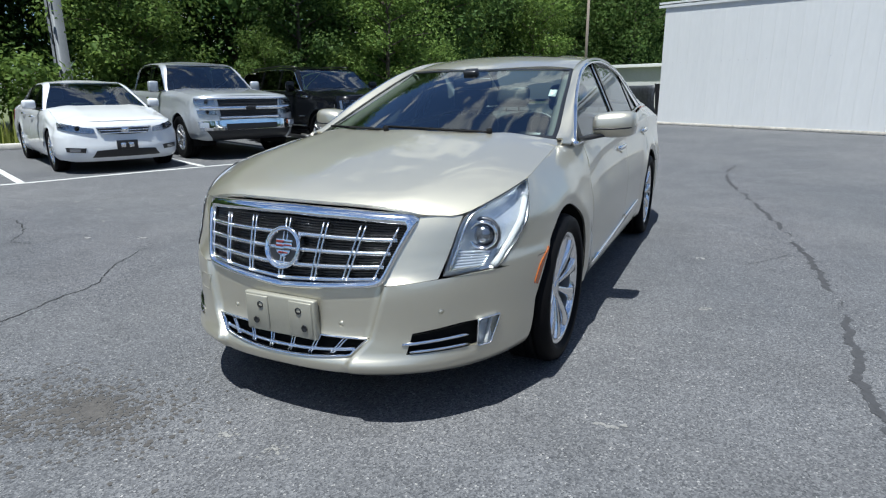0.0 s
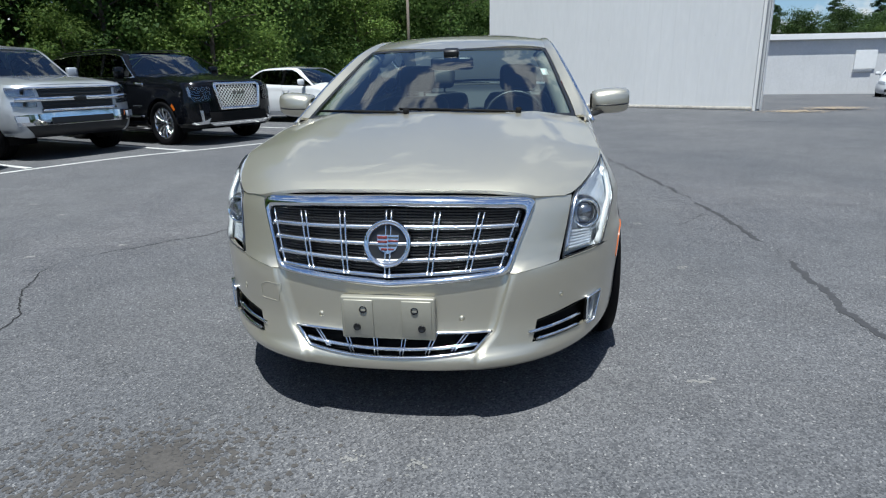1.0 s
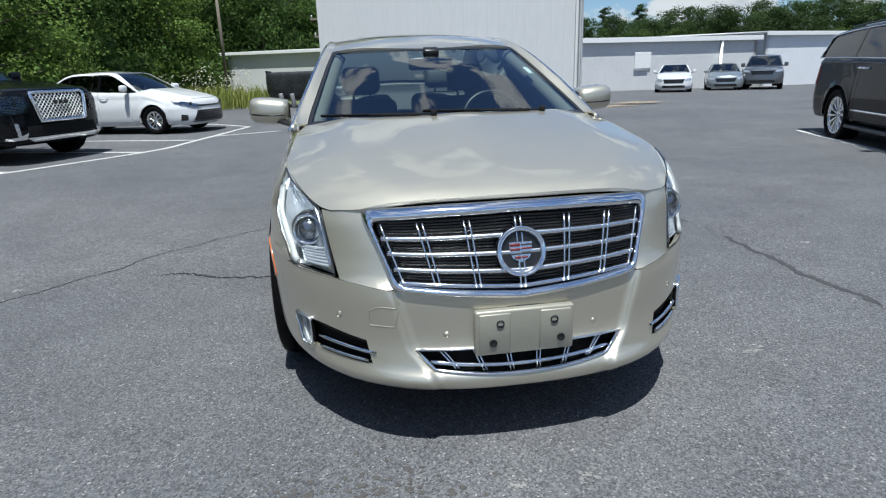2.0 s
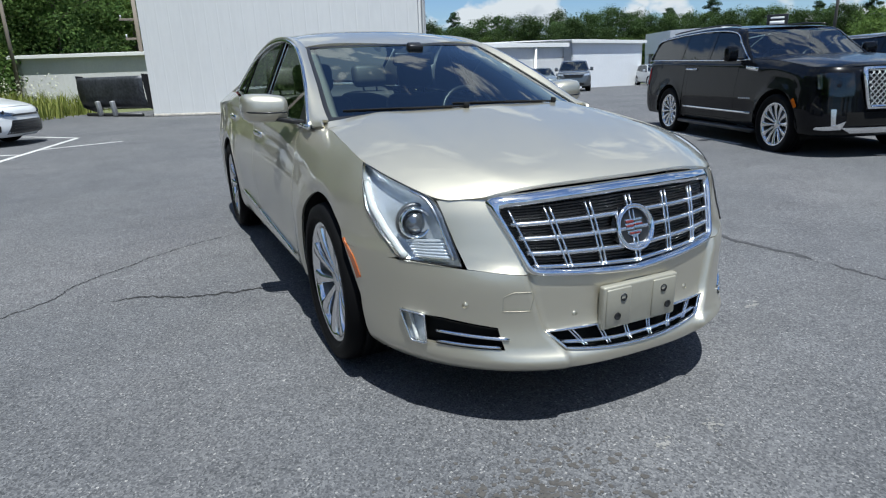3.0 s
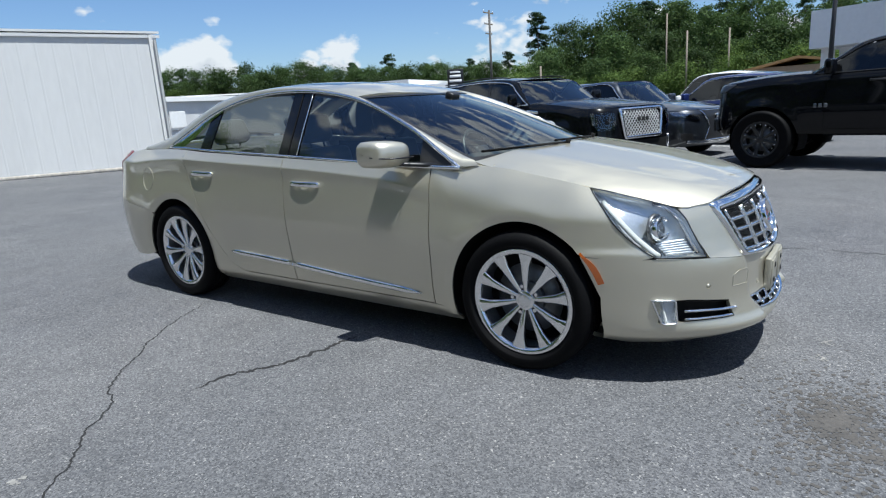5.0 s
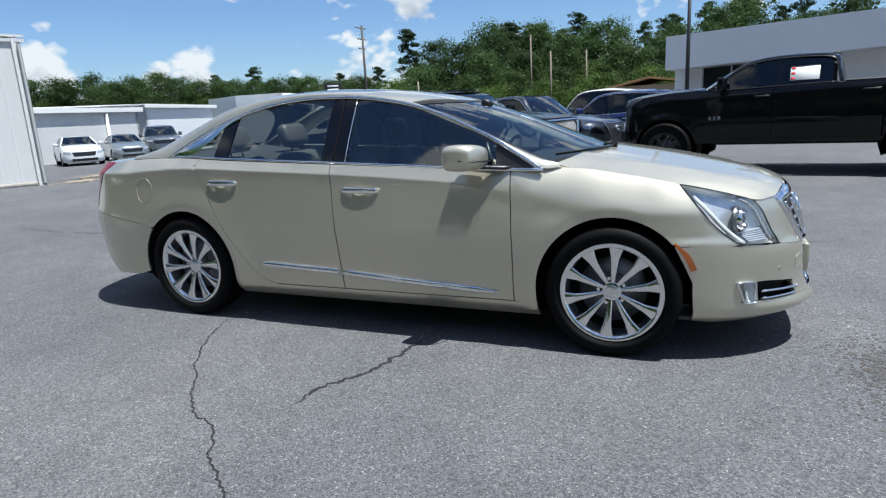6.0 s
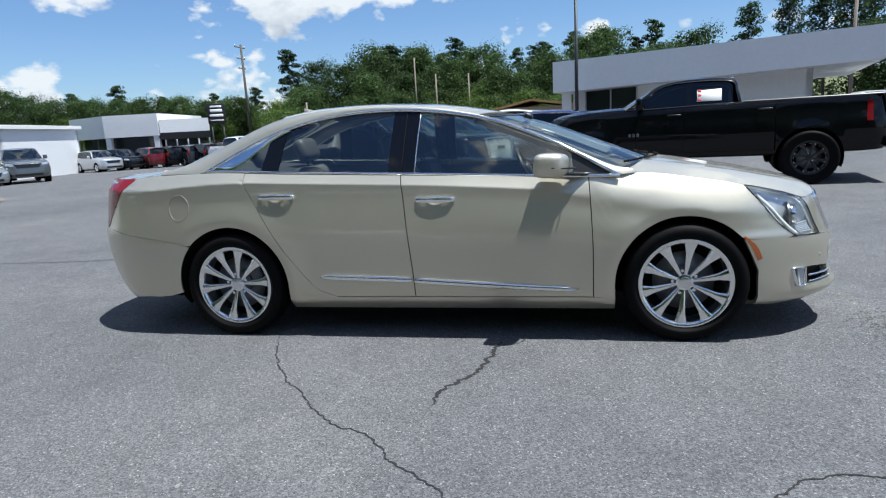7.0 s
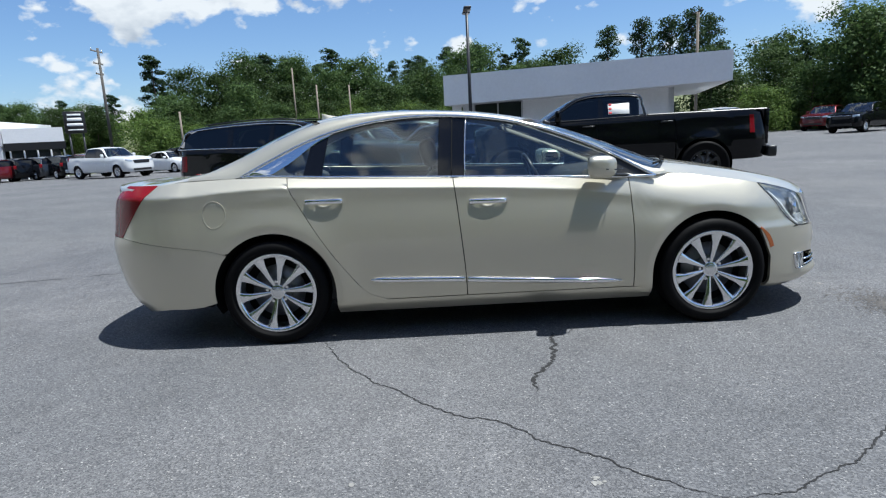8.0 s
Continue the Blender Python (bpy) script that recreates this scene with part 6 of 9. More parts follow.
shed("storage_building", "white flat-roofed metal building behind the shed", (27.4, 33.6), (37.0, 36.6), 14, -0.7, 3.0, 0.25, M_WHITE)
shed("low_shed", "low pale metal building behind the weeds", (-6.6, 33.2), (2.2, 29.6), 8, -0.1, 2.55, 0.16, M_SIDING2)


def showroom():
    t = thing("showroom", pose(0, 0, 0), "white modern showroom block with dark glass, far across the lot", "building")
    z0 = -0.8
    def block(name, pts, za, zb_, material, top=True):
        bm = bmesh.new()
        rows = [[Vector((x, y, z)) for x, y in pts] for z in (za, zb_)]
        vs = grid_faces(bm, rows, close=True)
        if top:
            bm.faces.new(vs[1])
            bm.faces.new(vs[0][::-1])
        bmesh.ops.recalc_face_normals(bm, faces=bm.faces)
        return part(name, bm, material, t, smooth=False)
    # entrance block over a recessed glass front, and a lower wing
    block("upper_wall", [(44.2, 43.8), (41.4, 37.9), (42.4, 33.4), (53.0, 36.0), (54.0, 45.0)], 2.0, 3.85, M_WHITE)
    block("glass_front", [(45.2, 43.4), (42.6, 38.0), (43.4, 34.0), (52.0, 36.2), (53.0, 44.0)], z0, 2.0, M_DARKGLASS, False)
    for x, y in ((44.3, 43.4), (41.75, 37.8), (42.6, 33.75)):
        bm = bmesh.new()
        box(bm, (0.45, 0.45, 2.9), pose(x, y, 0.55, 0, 0, 12), 0.03, 1)
        part("pier", bm, M_WHITE, t, smooth=False)
    block("wing_wall", [(42.5, 33.35), (44.7, 30.0), (50.0, 34.2), (50.0, 36.5)], 2.2, 3.3, M_WHITE)
    block("wing_band", [(42.42, 33.3), (44.65, 29.9), (49.9, 34.1), (49.9, 36.4)], 1.62, 2.2, M_BLACK, False)
    block("wing_glass", [(43.0, 33.3), (44.8, 30.5), (49.0, 34.2), (49.0, 36.2)], z0, 1.62, M_DARKGLASS, False)
    for k in range(5):
        x, y = 42.75 + 2.05 * k / 4, 33.1 - 2.9 * k / 4
        bm = bmesh.new()
        box(bm, (0.10, 0.10, 2.4), pose(x, y, 0.4, 0, 0, -33), 0.01, 1)
        part("mullion", bm, M_WHITE, t, smooth=False)


showroom()


def dealership():
    t = thing("dealership", pose(0, 0, 0), "white dealership building with deep flat fascia and shaded glass front", "building")
    a, b = Vector((25.45, -0.15, 0)), Vector((21.7, -12.35, 0))
    d = (b - a).normalized()
    n = Vector((d.y, -d.x, 0))  # towards the lot
    if n.x > 0:
        n = -n
    back = -n * 14
    bm = bmesh.new()
    rows = [[p + Vector((0, 0, z)) for p in (a, b, b + back, a + back)] for z in (2.62, 3.98)]
    rows[0] = [a + Vector((0, 0, 2.58)), b + Vector((0, 0, 2.88)), b + back + Vector((0, 0, 2.9)), a + back + Vector((0, 0, 2.6))]
    rows[1][1].z = rows[1][2].z = 4.12
    vs = grid_faces(bm, rows, close=True)
    bm.faces.new(vs[1])
    bm.faces.new(vs[0][::-1])
    bmesh.ops.recalc_face_normals(bm, faces=bm.faces)
    part("fascia", bm, M_WHITE, t, "smooth white fascia", smooth=False)
    w0, w1 = a - n * 1.6 + d * 0.5, b - n * 1.6 - d * 2.2
    def wall(name, s0, s1, mm, z0=-0.25, z1=2.9, push=0.0):
        p, q = w0.lerp(w1, s0) + n * push, w0.lerp(w1, s1) + n * push
        return wall_slab(name, (p.x, p.y), (q.x, q.y), z0, z1, z1, 0.25, mm, t)
    wall("glass_front", 0.06, 0.30, M_DARKGLASS, push=-0.1)
    wall("wall", 0.30, 1.0, M_WHITE)
    wall("wall", 0.0, 0.06, M_WHITE)
    for s in (0.06, 0.18, 0.30):
        p = w0.lerp(w1, s)
        bm = bmesh.new()
        box(bm, (0.07, 0.07, 3.1), pose(p.x, p.y, 1.3), 0.01, 1)
        part("mullion", bm, M_STEEL, t, smooth=False)
    wall_slab("end_wall", (w1.x, w1.y), ((w1 + back).x, (w1 + back).y), -0.25, 2.9, 2.9, 0.25, M_WHITE, t)
    p = a - n * 0.8 + d * 0.4
    bm = bmesh.new()
    box(bm, (0.45, 0.45, 2.9), pose(p.x, p.y, 1.2), 0.02, 1)
    part("pier", bm, M_WHITE, t, smooth=False)


dealership()


def house():
    t = thing("house", pose(41, 1.3, -0.1, 0, 0, -3), "low tan building with orange-brown eaves", "house")
    bm = bmesh.new()
    box(bm, (7.0, 6.0, 2.6), pose(3.5, 0, 1.2), 0.0)
    part("wall", bm, mat("tan_wall", (0.42, 0.34, 0.25), 0.8), t, smooth=False)
    bm = bmesh.new()
    rows = [[Vector((-0.8, y, z)), Vector((8, y, z))] for y, z in ((-3.9, 2.35), (0.4, 3.05), (3.8, 2.35))]
    grid_faces(bm, rows)
    solid_from(bm, 0.14)
    part("roof", bm, mat("orange_eaves", (0.50, 0.28, 0.11), 0.7, vary=0.2), t, smooth=False)


house()


# ---- poles, sign, bucket ----
def pole(name, label, x, y, z0, h, r0, r1, material, head=None, seg=12):
    t = thing(name, pose(x, y, z0), label, "pole")
    bm = bmesh.new()
    if seg == 4:
        sweep(bm, [(0, 0, 0), (0, 0, h)], rect_profile(r0 * 2, r0 * 2, 0.12), up=(1, 0, 0))
    else:
        rod(bm, (0, 0, 0), (0, 0, h), r0, r1, seg)
    shaft = part("shaft", bm, material, t)
    if head == "lamp":
        for s in (-1, 1):
            bm = bmesh.new()
            box(bm, (0.55, 0.30, 0.10), pose(s * 0.42, 0, h + 0.02, 0, -4 * s), 0.03)
            part("lamp_head", bm, M_BLACKSTEEL, t)
        bm = bmesh.new()
        box(bm, (0.5, 0.07, 0.07), pose(0, 0, h), 0.01)
        part("arm", bm, M_BLACKSTEEL, t)
    if head == "cross":
        for k, w in ((0.25, 1.9), (1.3, 1.5), (2.2, 1.2)):
            bm = bmesh.new()
            box(bm, (w, 0.09, 0.11), pose(0, 0.12, h - k, 0, 0, 0), 0.01)
            part("cross_arm", bm, M_WOODPOLE, t)
            bm = bmesh.new()
            for s in (-1, 1):
                rod(bm, (s * w * 0.45, 0.12, h - k), (s * w * 0.45, 0.12, h - k + 0.22), 0.035, seg=8)
            part("insulator", bm, M_STEEL, t)
    if head == "seam":
        # thin dark strip that stands in for the post's seam line
        bm = bmesh.new()
        box(bm, (0.045, 0.02, h), pose(0.02, -r0 - 0.004, h / 2), 0.004, 1)
        part("seam_strip", bm, M_BLACKSTEEL, t)
    return t


pole("lamp_post", "thick square galvanised lamp post behind the white sedan", -14.85, 6.75, 0, 9.0, 0.15, 0.15, M_POLEGREY, "seam", 4)
pole("lamp_post", "tall dark lamp post with two heads", 21.3, -1.17, -0.1, 6.2, 0.085, 0.055, M_BLACKSTEEL, "lamp")
pole("utility_pole", "thin grey pole by the wooded bank", -6.4, 31.0, 0, 7.0, 0.09, 0.07, M_WOODPOLE)
pole("utility_pole", "tall wooden utility pole with cross arms", 51.6, 29.9, 0, 10.2, 0.14, 0.10, M_POLEDARK, "cross")
for az, el, dist in ((12.6, 6.3, 62), (10.6, 4.8, 55), (7.7, 4.7, 60), (22.3, 2.9, 48)):
    x, y = -4.66 + dist * math.cos(radians(az)), 0.33 + dist * math.sin(radians(az))
    pole("utility_pole", "wooden utility pole among the trees", x, y, 0, 1.3 + dist * math.tan(radians(el)), 0.085, 0.065, M_WOODPOLE)
pole("utility_pole", "wooden pole with lamp arms behind the showroom roof", 43.0, -19.8, 0, 9.2, 0.12, 0.10, M_WOODPOLE, "lamp")
pole("utility_pole", "wooden service pole beside the warehouse", -1.0, 31.5, 0, 5.4, 0.10, 0.09, M_WOODPOLE, "cross")


def sign():
    t = thing("pylon_sign", pose(37.2, 24.6, -0.6, 0, 0, -58), "black pylon sign with white lettering bars on two posts", "sign")
    for x in (-0.4, 0.4):
        bm = bmesh.new()
        rod(bm, (x, 0, 0), (x, 0, 3.3), 0.06)
        part("post", bm, M_BLACKSTEEL, t)
    bm = bmesh.new()
    box(bm, (1.25, 0.22, 1.45), pose(0, 0, 3.85), 0.02)
    board = part("board", bm, M_BLACK, t)
    for z, w, h in ((4.35, 0.8, 0.12), (4.05, 0.85, 0.20), (3.70, 0.95, 0.18), (3.36, 0.9, 0.07)):
        bm = bmesh.new()
        box(bm, (w, 0.02, h), pose(0, -0.12, z), 0.005, 1)
        part("letter_bar", bm, M_TRIMW, board)


sign()


def bucket():
    """A loader bucket standing on its props beside the warehouse."""
    t = thing("loader_bucket", pose(-2.35, 20.9, 0, 0, 0, -53), "scraped black steel loader bucket propped beside the warehouse", "bucket")
    bm = bmesh.new()
    prof = [(0.03, 1.36), (0.0, 1.28), (-0.02, 0.95), (0.02, 0.55), (0.16, 0.36), (0.40, 0.28)]
    rows = [[Vector((x, y, z)) for x in np.linspace(-1.75, 1.75, 9)] for y, z in spline(prof, 10)]
    grid_faces(bm, rows)
    solid_from(bm, 0.05)
    part("back_plate", bm, mat("scraped_steel", (0.06, 0.065, 0.075), 0.5, 0.5, vary=0.7, scale=1.6, fine=10), t)
    for s in (-1, 1):
        bm = bmesh.new()
        f = bm.faces.new([bm.verts.new((s * 1.77, y, z)) for y, z in ((0.0, 1.42), (0.25, 1.40), (0.85, 0.25), (0.7, 0.05), (0.1, 0.30))])
        solid_from(bm, 0.05)
        part("side_plate", bm, M_BLACKSTEEL, t, smooth=False)
    for x in (-0.7, 0.1):
        bm = bmesh.new()
        box(bm, (0.14, 0.14, 0.52), pose(x, -0.02, 0.28, 8), 0.02)
        part("prop", bm, M_STEEL, t)
    bm = bmesh.new()
    rod(bm, (-1.6, 0.1, 0.06), (1.4, 0.1, 0.06), 0.06, seg=10)
    part("skid", bm, M_BLACKSTEEL, t)


bucket()


# ---- plants ----
def leaf_cloud(centres, radius, count, size, rnd, flat=0.75, rag=0.42):
    """Vertices and faces of many small leaves round the given centres."""
    vs, fs = [], []
    for _ in range(count):
        c = centres[rnd.randrange(len(centres))]
        while True:
            o = Vector((rnd.uniform(-1, 1), rnd.uniform(-1, 1), rnd.uniform(-1, 1)))
            if 0.2 < o.length < 1:
                break
        rr = c[1] * radius
        p = c[0] + Vector((o.x * rr, o.y * rr, o.z * rr * flat))
        n = (o + Vector((rnd.gauss(0, rag), rnd.gauss(0, rag), rnd.gauss(0.4, rag)))).normalized()
        u = n.orthogonal().normalized()
        u = Matrix.Rotation(rnd.uniform(0, 6.28), 3, n) @ u
        w = n.cross(u)
        s = size * rnd.uniform(0.6, 1.4)
        k = len(vs)
        if size > 0.05:
            vs += [p - u * s, p + w * s * 1.15 + n * s * 0.15, p + u * s - w * s * 0.25]
            fs.append((k, k + 1, k + 2))
        else:
            vs += [p - u * s, p + w * s * 0.55 + n * s * 0.15, p + u * s, p - w * s * 0.55 + n * s * 0.15]
            fs.append((k, k + 1, k + 2, k + 3))
    return vs, fs


def mesh_part(name, vs, fs, material, parent):
    me = bpy.data.meshes.new(name)
    me.from_pydata([tuple(v) for v in vs], [], fs)
    me.materials.append(material)
    ob = new(name, me)
    ob.parent = parent
    return ob


def make_tree(label, h, spread, leaves, size, seed, material, clear=0.25, category="tree", trunk_r=0.14, kind="broad"):
    rnd = random.Random(seed)
    t = thing("tree", pose(0, 0, -200), label, category)
    bm = bmesh.new()
    lean = Vector((rnd.uniform(-0.06, 0.06), rnd.uniform(-0.06, 0.06), 1))
    trunk = [Vector((0, 0, -0.3))] + [lean * (h * f) + Vector((rnd.uniform(-0.1, 0.1), rnd.uniform(-0.1, 0.1), 0)) for f in (0.2, 0.45, 0.7, 0.92)]
    sweep(bm, spline([tuple(v) for v in trunk], 10), ring_profile(trunk_r, 7), up=(0.3, 1, 0), scale=lambda f: 1 - 0.82 * f)
    centres = []
    n_limb = 22 if kind == "broad" else 26
    for i in range(n_limb):
        f = (clear + (0.95 - clear) * (i + rnd.random()) / n_limb)
        a = i * 2.4 + rnd.uniform(-0.5, 0.5)
        if kind == "broad":
            reach = spread * (0.35 + 0.75 * math.sin(math.pi * min(1, (f - clear) / (1 - clear) * 0.85 + 0.12))) * rnd.uniform(0.6, 1.1)
            rise = h * 0.07
        else:
            reach = spread * (1.15 - f) * rnd.uniform(0.6, 1.3) + 0.25
            rise = h * 0.015
        root = lean * (h * f)
        tip = root + Vector((math.cos(a) * reach, math.sin(a) * reach, rise + rnd.uniform(-0.2, 0.5)))
        mid = root.lerp(tip, 0.5) + Vector((0, 0, 0.15))
        sweep(bm, [root, mid, tip], ring_profile(trunk_r * 0.32, 5), up=(0.3, 0.2, 1), scale=lambda q: 1 - 0.8 * q)
        centres.append((tip, rnd.uniform(0.7, 1.2)))
        centres.append((mid + Vector((rnd.uniform(-0.3, 0.3), rnd.uniform(-0.3, 0.3), 0.2)), rnd.uniform(0.6, 1.0)))
    centres.append((lean * h * 0.97, 0.8))
    part("trunk", bm, M_BARK, t)
    vs, fs = leaf_cloud(centres, spread * (0.55 if kind == "broad" else 0.31), leaves, size, rnd, 0.8 if kind == "broad" else 0.5)
    # larger leaves inside, that close the crown
    if kind == "pine":
        mesh_part("crown", vs, fs, material, t)
        return t
    v2, f2 = leaf_cloud(centres, spread * (0.38 if kind == "broad" else 0.2), int(leaves * 0.12), size * 1.7, rnd, 0.7)
    fs = fs + [tuple(i + len(vs) for i in f) for f in f2]
    mesh_part("crown", vs + v2, fs, material, t)
    return t


def make_bush(label, h, spread, leaves, size, seed, material):
    rnd = random.Random(seed)
    t = thing("bush", pose(0, 0, -200), label, "bush")
    bm = bmesh.new()
    centres = []
    for i in range(9):
        a = i * 2.4
        tip = Vector((math.cos(a) * spread * rnd.uniform(0.2, 0.9), math.sin(a) * spread * rnd.uniform(0.2, 0.9), h * rnd.uniform(0.4, 0.9)))
        sweep(bm, [Vector((0, 0, -0.1)), tip * 0.5 + Vector((0, 0, 0.1)), tip], ring_profile(0.025, 5), up=(0.3, 0.2, 1), scale=lambda q: 1 - 0.7 * q)
        centres += [(tip, rnd.uniform(0.7, 1.1)), (tip * 0.55, 0.9)]
    part("stems", bm, M_BARK, t)
    vs, fs = leaf_cloud(centres, spread * 0.5, leaves, size, rnd)
    mesh_part("foliage", vs, fs, material, t)
    return t


def plant_all():
    rnd = random.Random(42)
    near = [make_tree("leafy green tree in the wood beside the lot", 9.0, 2.8, 19000, 0.066, 1, M_LEAF, 0.06),
            make_tree("tall dark green tree in the wood beside the lot", 12.0, 2.8, 19000, 0.078, 2, M_LEAF, 0.10),
            make_tree("slender tree in the wood beside the lot", 10.5, 2.2, 15000, 0.064, 3, M_LEAF, 0.12),
            make_tree("light green young tree at the wood's edge", 6.0, 1.9, 13000, 0.054, 4, M_LEAF2, 0.04)]
    low = [make_bush("light green bush at the wood's edge", 2.2, 1.3, 3000, 0.066, 5, M_LEAF2), make_bush("dark green undergrowth bush", 2.6, 1.6, 3000, 0.075, 6, M_LEAF)]
    far = [make_tree("green tree of the far wooded slope", 10.0, 3.6, 8200, 0.135, 7, M_SLOPE, 0.03), make_tree("dark tree of the far wooded slope", 11.5, 3.3, 8200, 0.135, 8, M_SLOPE, 0.03),
           make_tree("pine of the far wooded slope", 13.0, 2.6, 5600, 0.135, 9, M_PINE, 0.25, "pine", 0.16, "pine"), make_tree("light green tree of the far wooded slope", 7.0, 3.4, 8000, 0.125, 10, M_LEAF3, 0.02)]
    pine = make_tree("tall pine with bare trunk and high thin crown", 10.5, 2.0, 2600, 0.095, 12, M_PINE, 0.60, "pine", 0.16, "pine")

    def put(src, x, y, z, s, group):
        ob = copy_thing(src, pose(x, y, z, 0, 0, rnd.uniform(0, 360)))
        ob.scale = (s * rnd.uniform(0.9, 1.15), s * rnd.uniform(0.9, 1.15), s)
        ob["group"] = group

    # wood along the kerb
    edge = [(-34, -30), (-26, -12), (-19.5, 1.0), (-16.6, 6.5), (-13.8, 12.5), (-12.0, 19.0), (-10.5, 27.0), (-9.0, 36.0), (0.0, 42.0), (9.0, 47.0)]
    for depth, count, pool, sc in ((0.0, 17, (3, 3, 0, 2), 0.95), (2.6, 19, (0, 1, 2), 1.05), (5.6, 19, (1, 0), 1.15), (9.5, 21, (1, 1, 0), 1.2)):
        for k, (x, y) in enumerate(spline(edge, count, False)):
            put(near[pool[(k * 7 + int(depth)) % len(pool)]], x - depth * 0.86 + rnd.uniform(-1, 1), y + depth * 0.5 + rnd.uniform(-1, 1), -0.05, sc * rnd.uniform(0.85, 1.15), "wood beside the lot")
    for k, (x, y) in enumerate(spline(edge, 80, False)):
        put(low[k % 2 if k % 5 else 0], x + rnd.uniform(-0.6, 2.0), y - rnd.uniform(-0.6, 1.0), -0.05, rnd.uniform(0.6, 1.25), "undergrowth beside the lot")
    for x, y, s in ((-9.9, 15.7, 0.80), (-9.0, 18.0, 0.45), (-13.0, 12.6, 0.50), (-14.6, 8.9, 0.62), (-17.4, 4.2, 0.6), (-11.0, 14.6, 0.42)):
        put(near[3], x, y, -0.05, s, "young trees at the wood's edge")
    # far slopes: rows by bearing from the lot
    def row(az0, az1, dist, count, pool, sc, base, group):
        for i in range(count):
            az = radians(az0 + (az1 - az0) * (i + rnd.uniform(-0.3, 0.3)) / max(1, count - 1))
            dd = dist * rnd.uniform(0.94, 1.06)
            put(far[pool[(i * 5 + count) % len(pool)]], dd * math.cos(az) - 3, dd * math.sin(az), base + 0.09 * max(0, dd - 62) - 0.6, sc * rnd.uniform(0.8, 1.2), group)
    row(-6, 25, 56, 22, (3, 3, 0), 0.50, 0.0, "bushy bank across the road")
    row(-8, 25.5, 66, 23, (0, 3, 1), 0.66, 0.0, "wooded slope across the road")
    row(-12, 25, 78, 24, (1, 2, 0), 0.72, 0.2, "wooded slope across the road")
    row(-10, 17, 92, 16, (2, 1, 2), 0.78, 0.2, "wooded slope across the road")
    row(28, 80, 88, 66, (0, 1, 3), 0.52, -0.9, "wooded slope across the road")
    row(28, 80, 105, 44, (1, 0, 2), 0.62, -2.6, "wooded slope across the road")
    row(-25, -60, 60, 22, (0, 1, 3), 0.74, -0.5, "wood beyond the access road")
    row(-29, -62, 70, 18, (1, 0, 2), 0.78, -1.0, "wood beyond the access road")
    row(-12, -24, 72, 7, (2, 2), 0.40, -1.0, "wood beyond the access road")
    # added trees, never in view, only there to be mirrored in paint and glass
    row(-62, -100, 70, 8, (0, 1, 3), 0.9, -1.0, "wood beyond the access road")
    for az, dist, s in ((-15.5, 62, 0.98), (-18.6, 61, 1.0), (-20.9, 63, 1.02), (-22.6, 64, 1.08), (-24.0, 66, 1.05), (-11.5, 70, 0.72)):
        put(pine, -4.66 + dist * math.cos(radians(az)), 0.33 + dist * math.sin(radians(az)), 0.0, s, "tall pines behind the dealership")
    # weeds and grass beside the warehouse and along the kerb
    blades_v, blades_f = [], []
    def tuft(x, y, h, n, spread):
        for _ in range(n):
            px, py = x + rnd.gauss(0, spread), y + rnd.gauss(0, spread)
            a, hh = rnd.uniform(0, 6.28), h * rnd.uniform(0.5, 1.2)
            bend = Vector((math.cos(a), math.sin(a), 0)) * hh * rnd.uniform(0.1, 0.5)
            s = Vector((-math.sin(a), math.cos(a), 0)) * 0.012 * (1 + hh)
            k = len(blades_v)
            p = Vector((px, py, -0.05))
            m_ = p + bend * 0.4 + Vector((0, 0, hh * 0.6))
            blades_v.extend([p - s, p + s, m_ + s * 0.8, m_ - s * 0.8, p + bend + Vector((0, 0, hh))])
            blades_f.extend([(k, k + 1, k + 2, k + 3), (k + 3, k + 2, k + 4)])
    for k in range(560):
        t = rnd.random()
        x, y = -8.8 + 5.6 * t + rnd.uniform(-3.2, 0.2), 14.0 + 9.5 * t + rnd.uniform(0.0, 5.0)
        tuft(x, y, rnd.uniform(0.45, 0.95), 16, 0.22)
    for k in range(420):
        t = rnd.random()
        x, y = -14.0 - 7 * t + rnd.uniform(-4.0, -0.2), 4.0 - 12 * t + rnd.uniform(0.0, 1.5)
        tuft(x, y, rnd.uniform(0.3, 0.8), 12, 0.25)
    for k in range(300):
        t = rnd.random()
        x, y = -13.6 + 4.2 * t - rnd.uniform(0.4, 3.5), 4.6 + 7.0 * t + rnd.uniform(0.0, 2.0)
        tuft(x, y, rnd.uniform(0.3, 0.8), 12, 0.25)
    ob = mesh_part("tall_grass", blades_v, blades_f, M_GRASS, None)
    tagged(ob, "tall yellow-green grass and weeds on the bank", "grass", kind="stuff")
    vs, fs = leaf_cloud([(Vector((-7.0 + 0.9 * k, 21.5 + 1.0 * (k % 3), 0.9 + 0.2 * (k % 2))), 1.0) for k in range(4)] + [(Vector((-6.4, 26.0, 1.2)), 1.6)], 0.7, 420, 0.045, rnd)
    tagged(mesh_part("flowering_weed", vs, fs, M_BLOOM, None), "pale flowering weeds on the bank", "weeds", kind="stuff")
    for o in near + low + far + [pine]:
        for c in list(o.children):
            bpy.data.objects.remove(c)
        bpy.data.objects.remove(o)


plant_all()

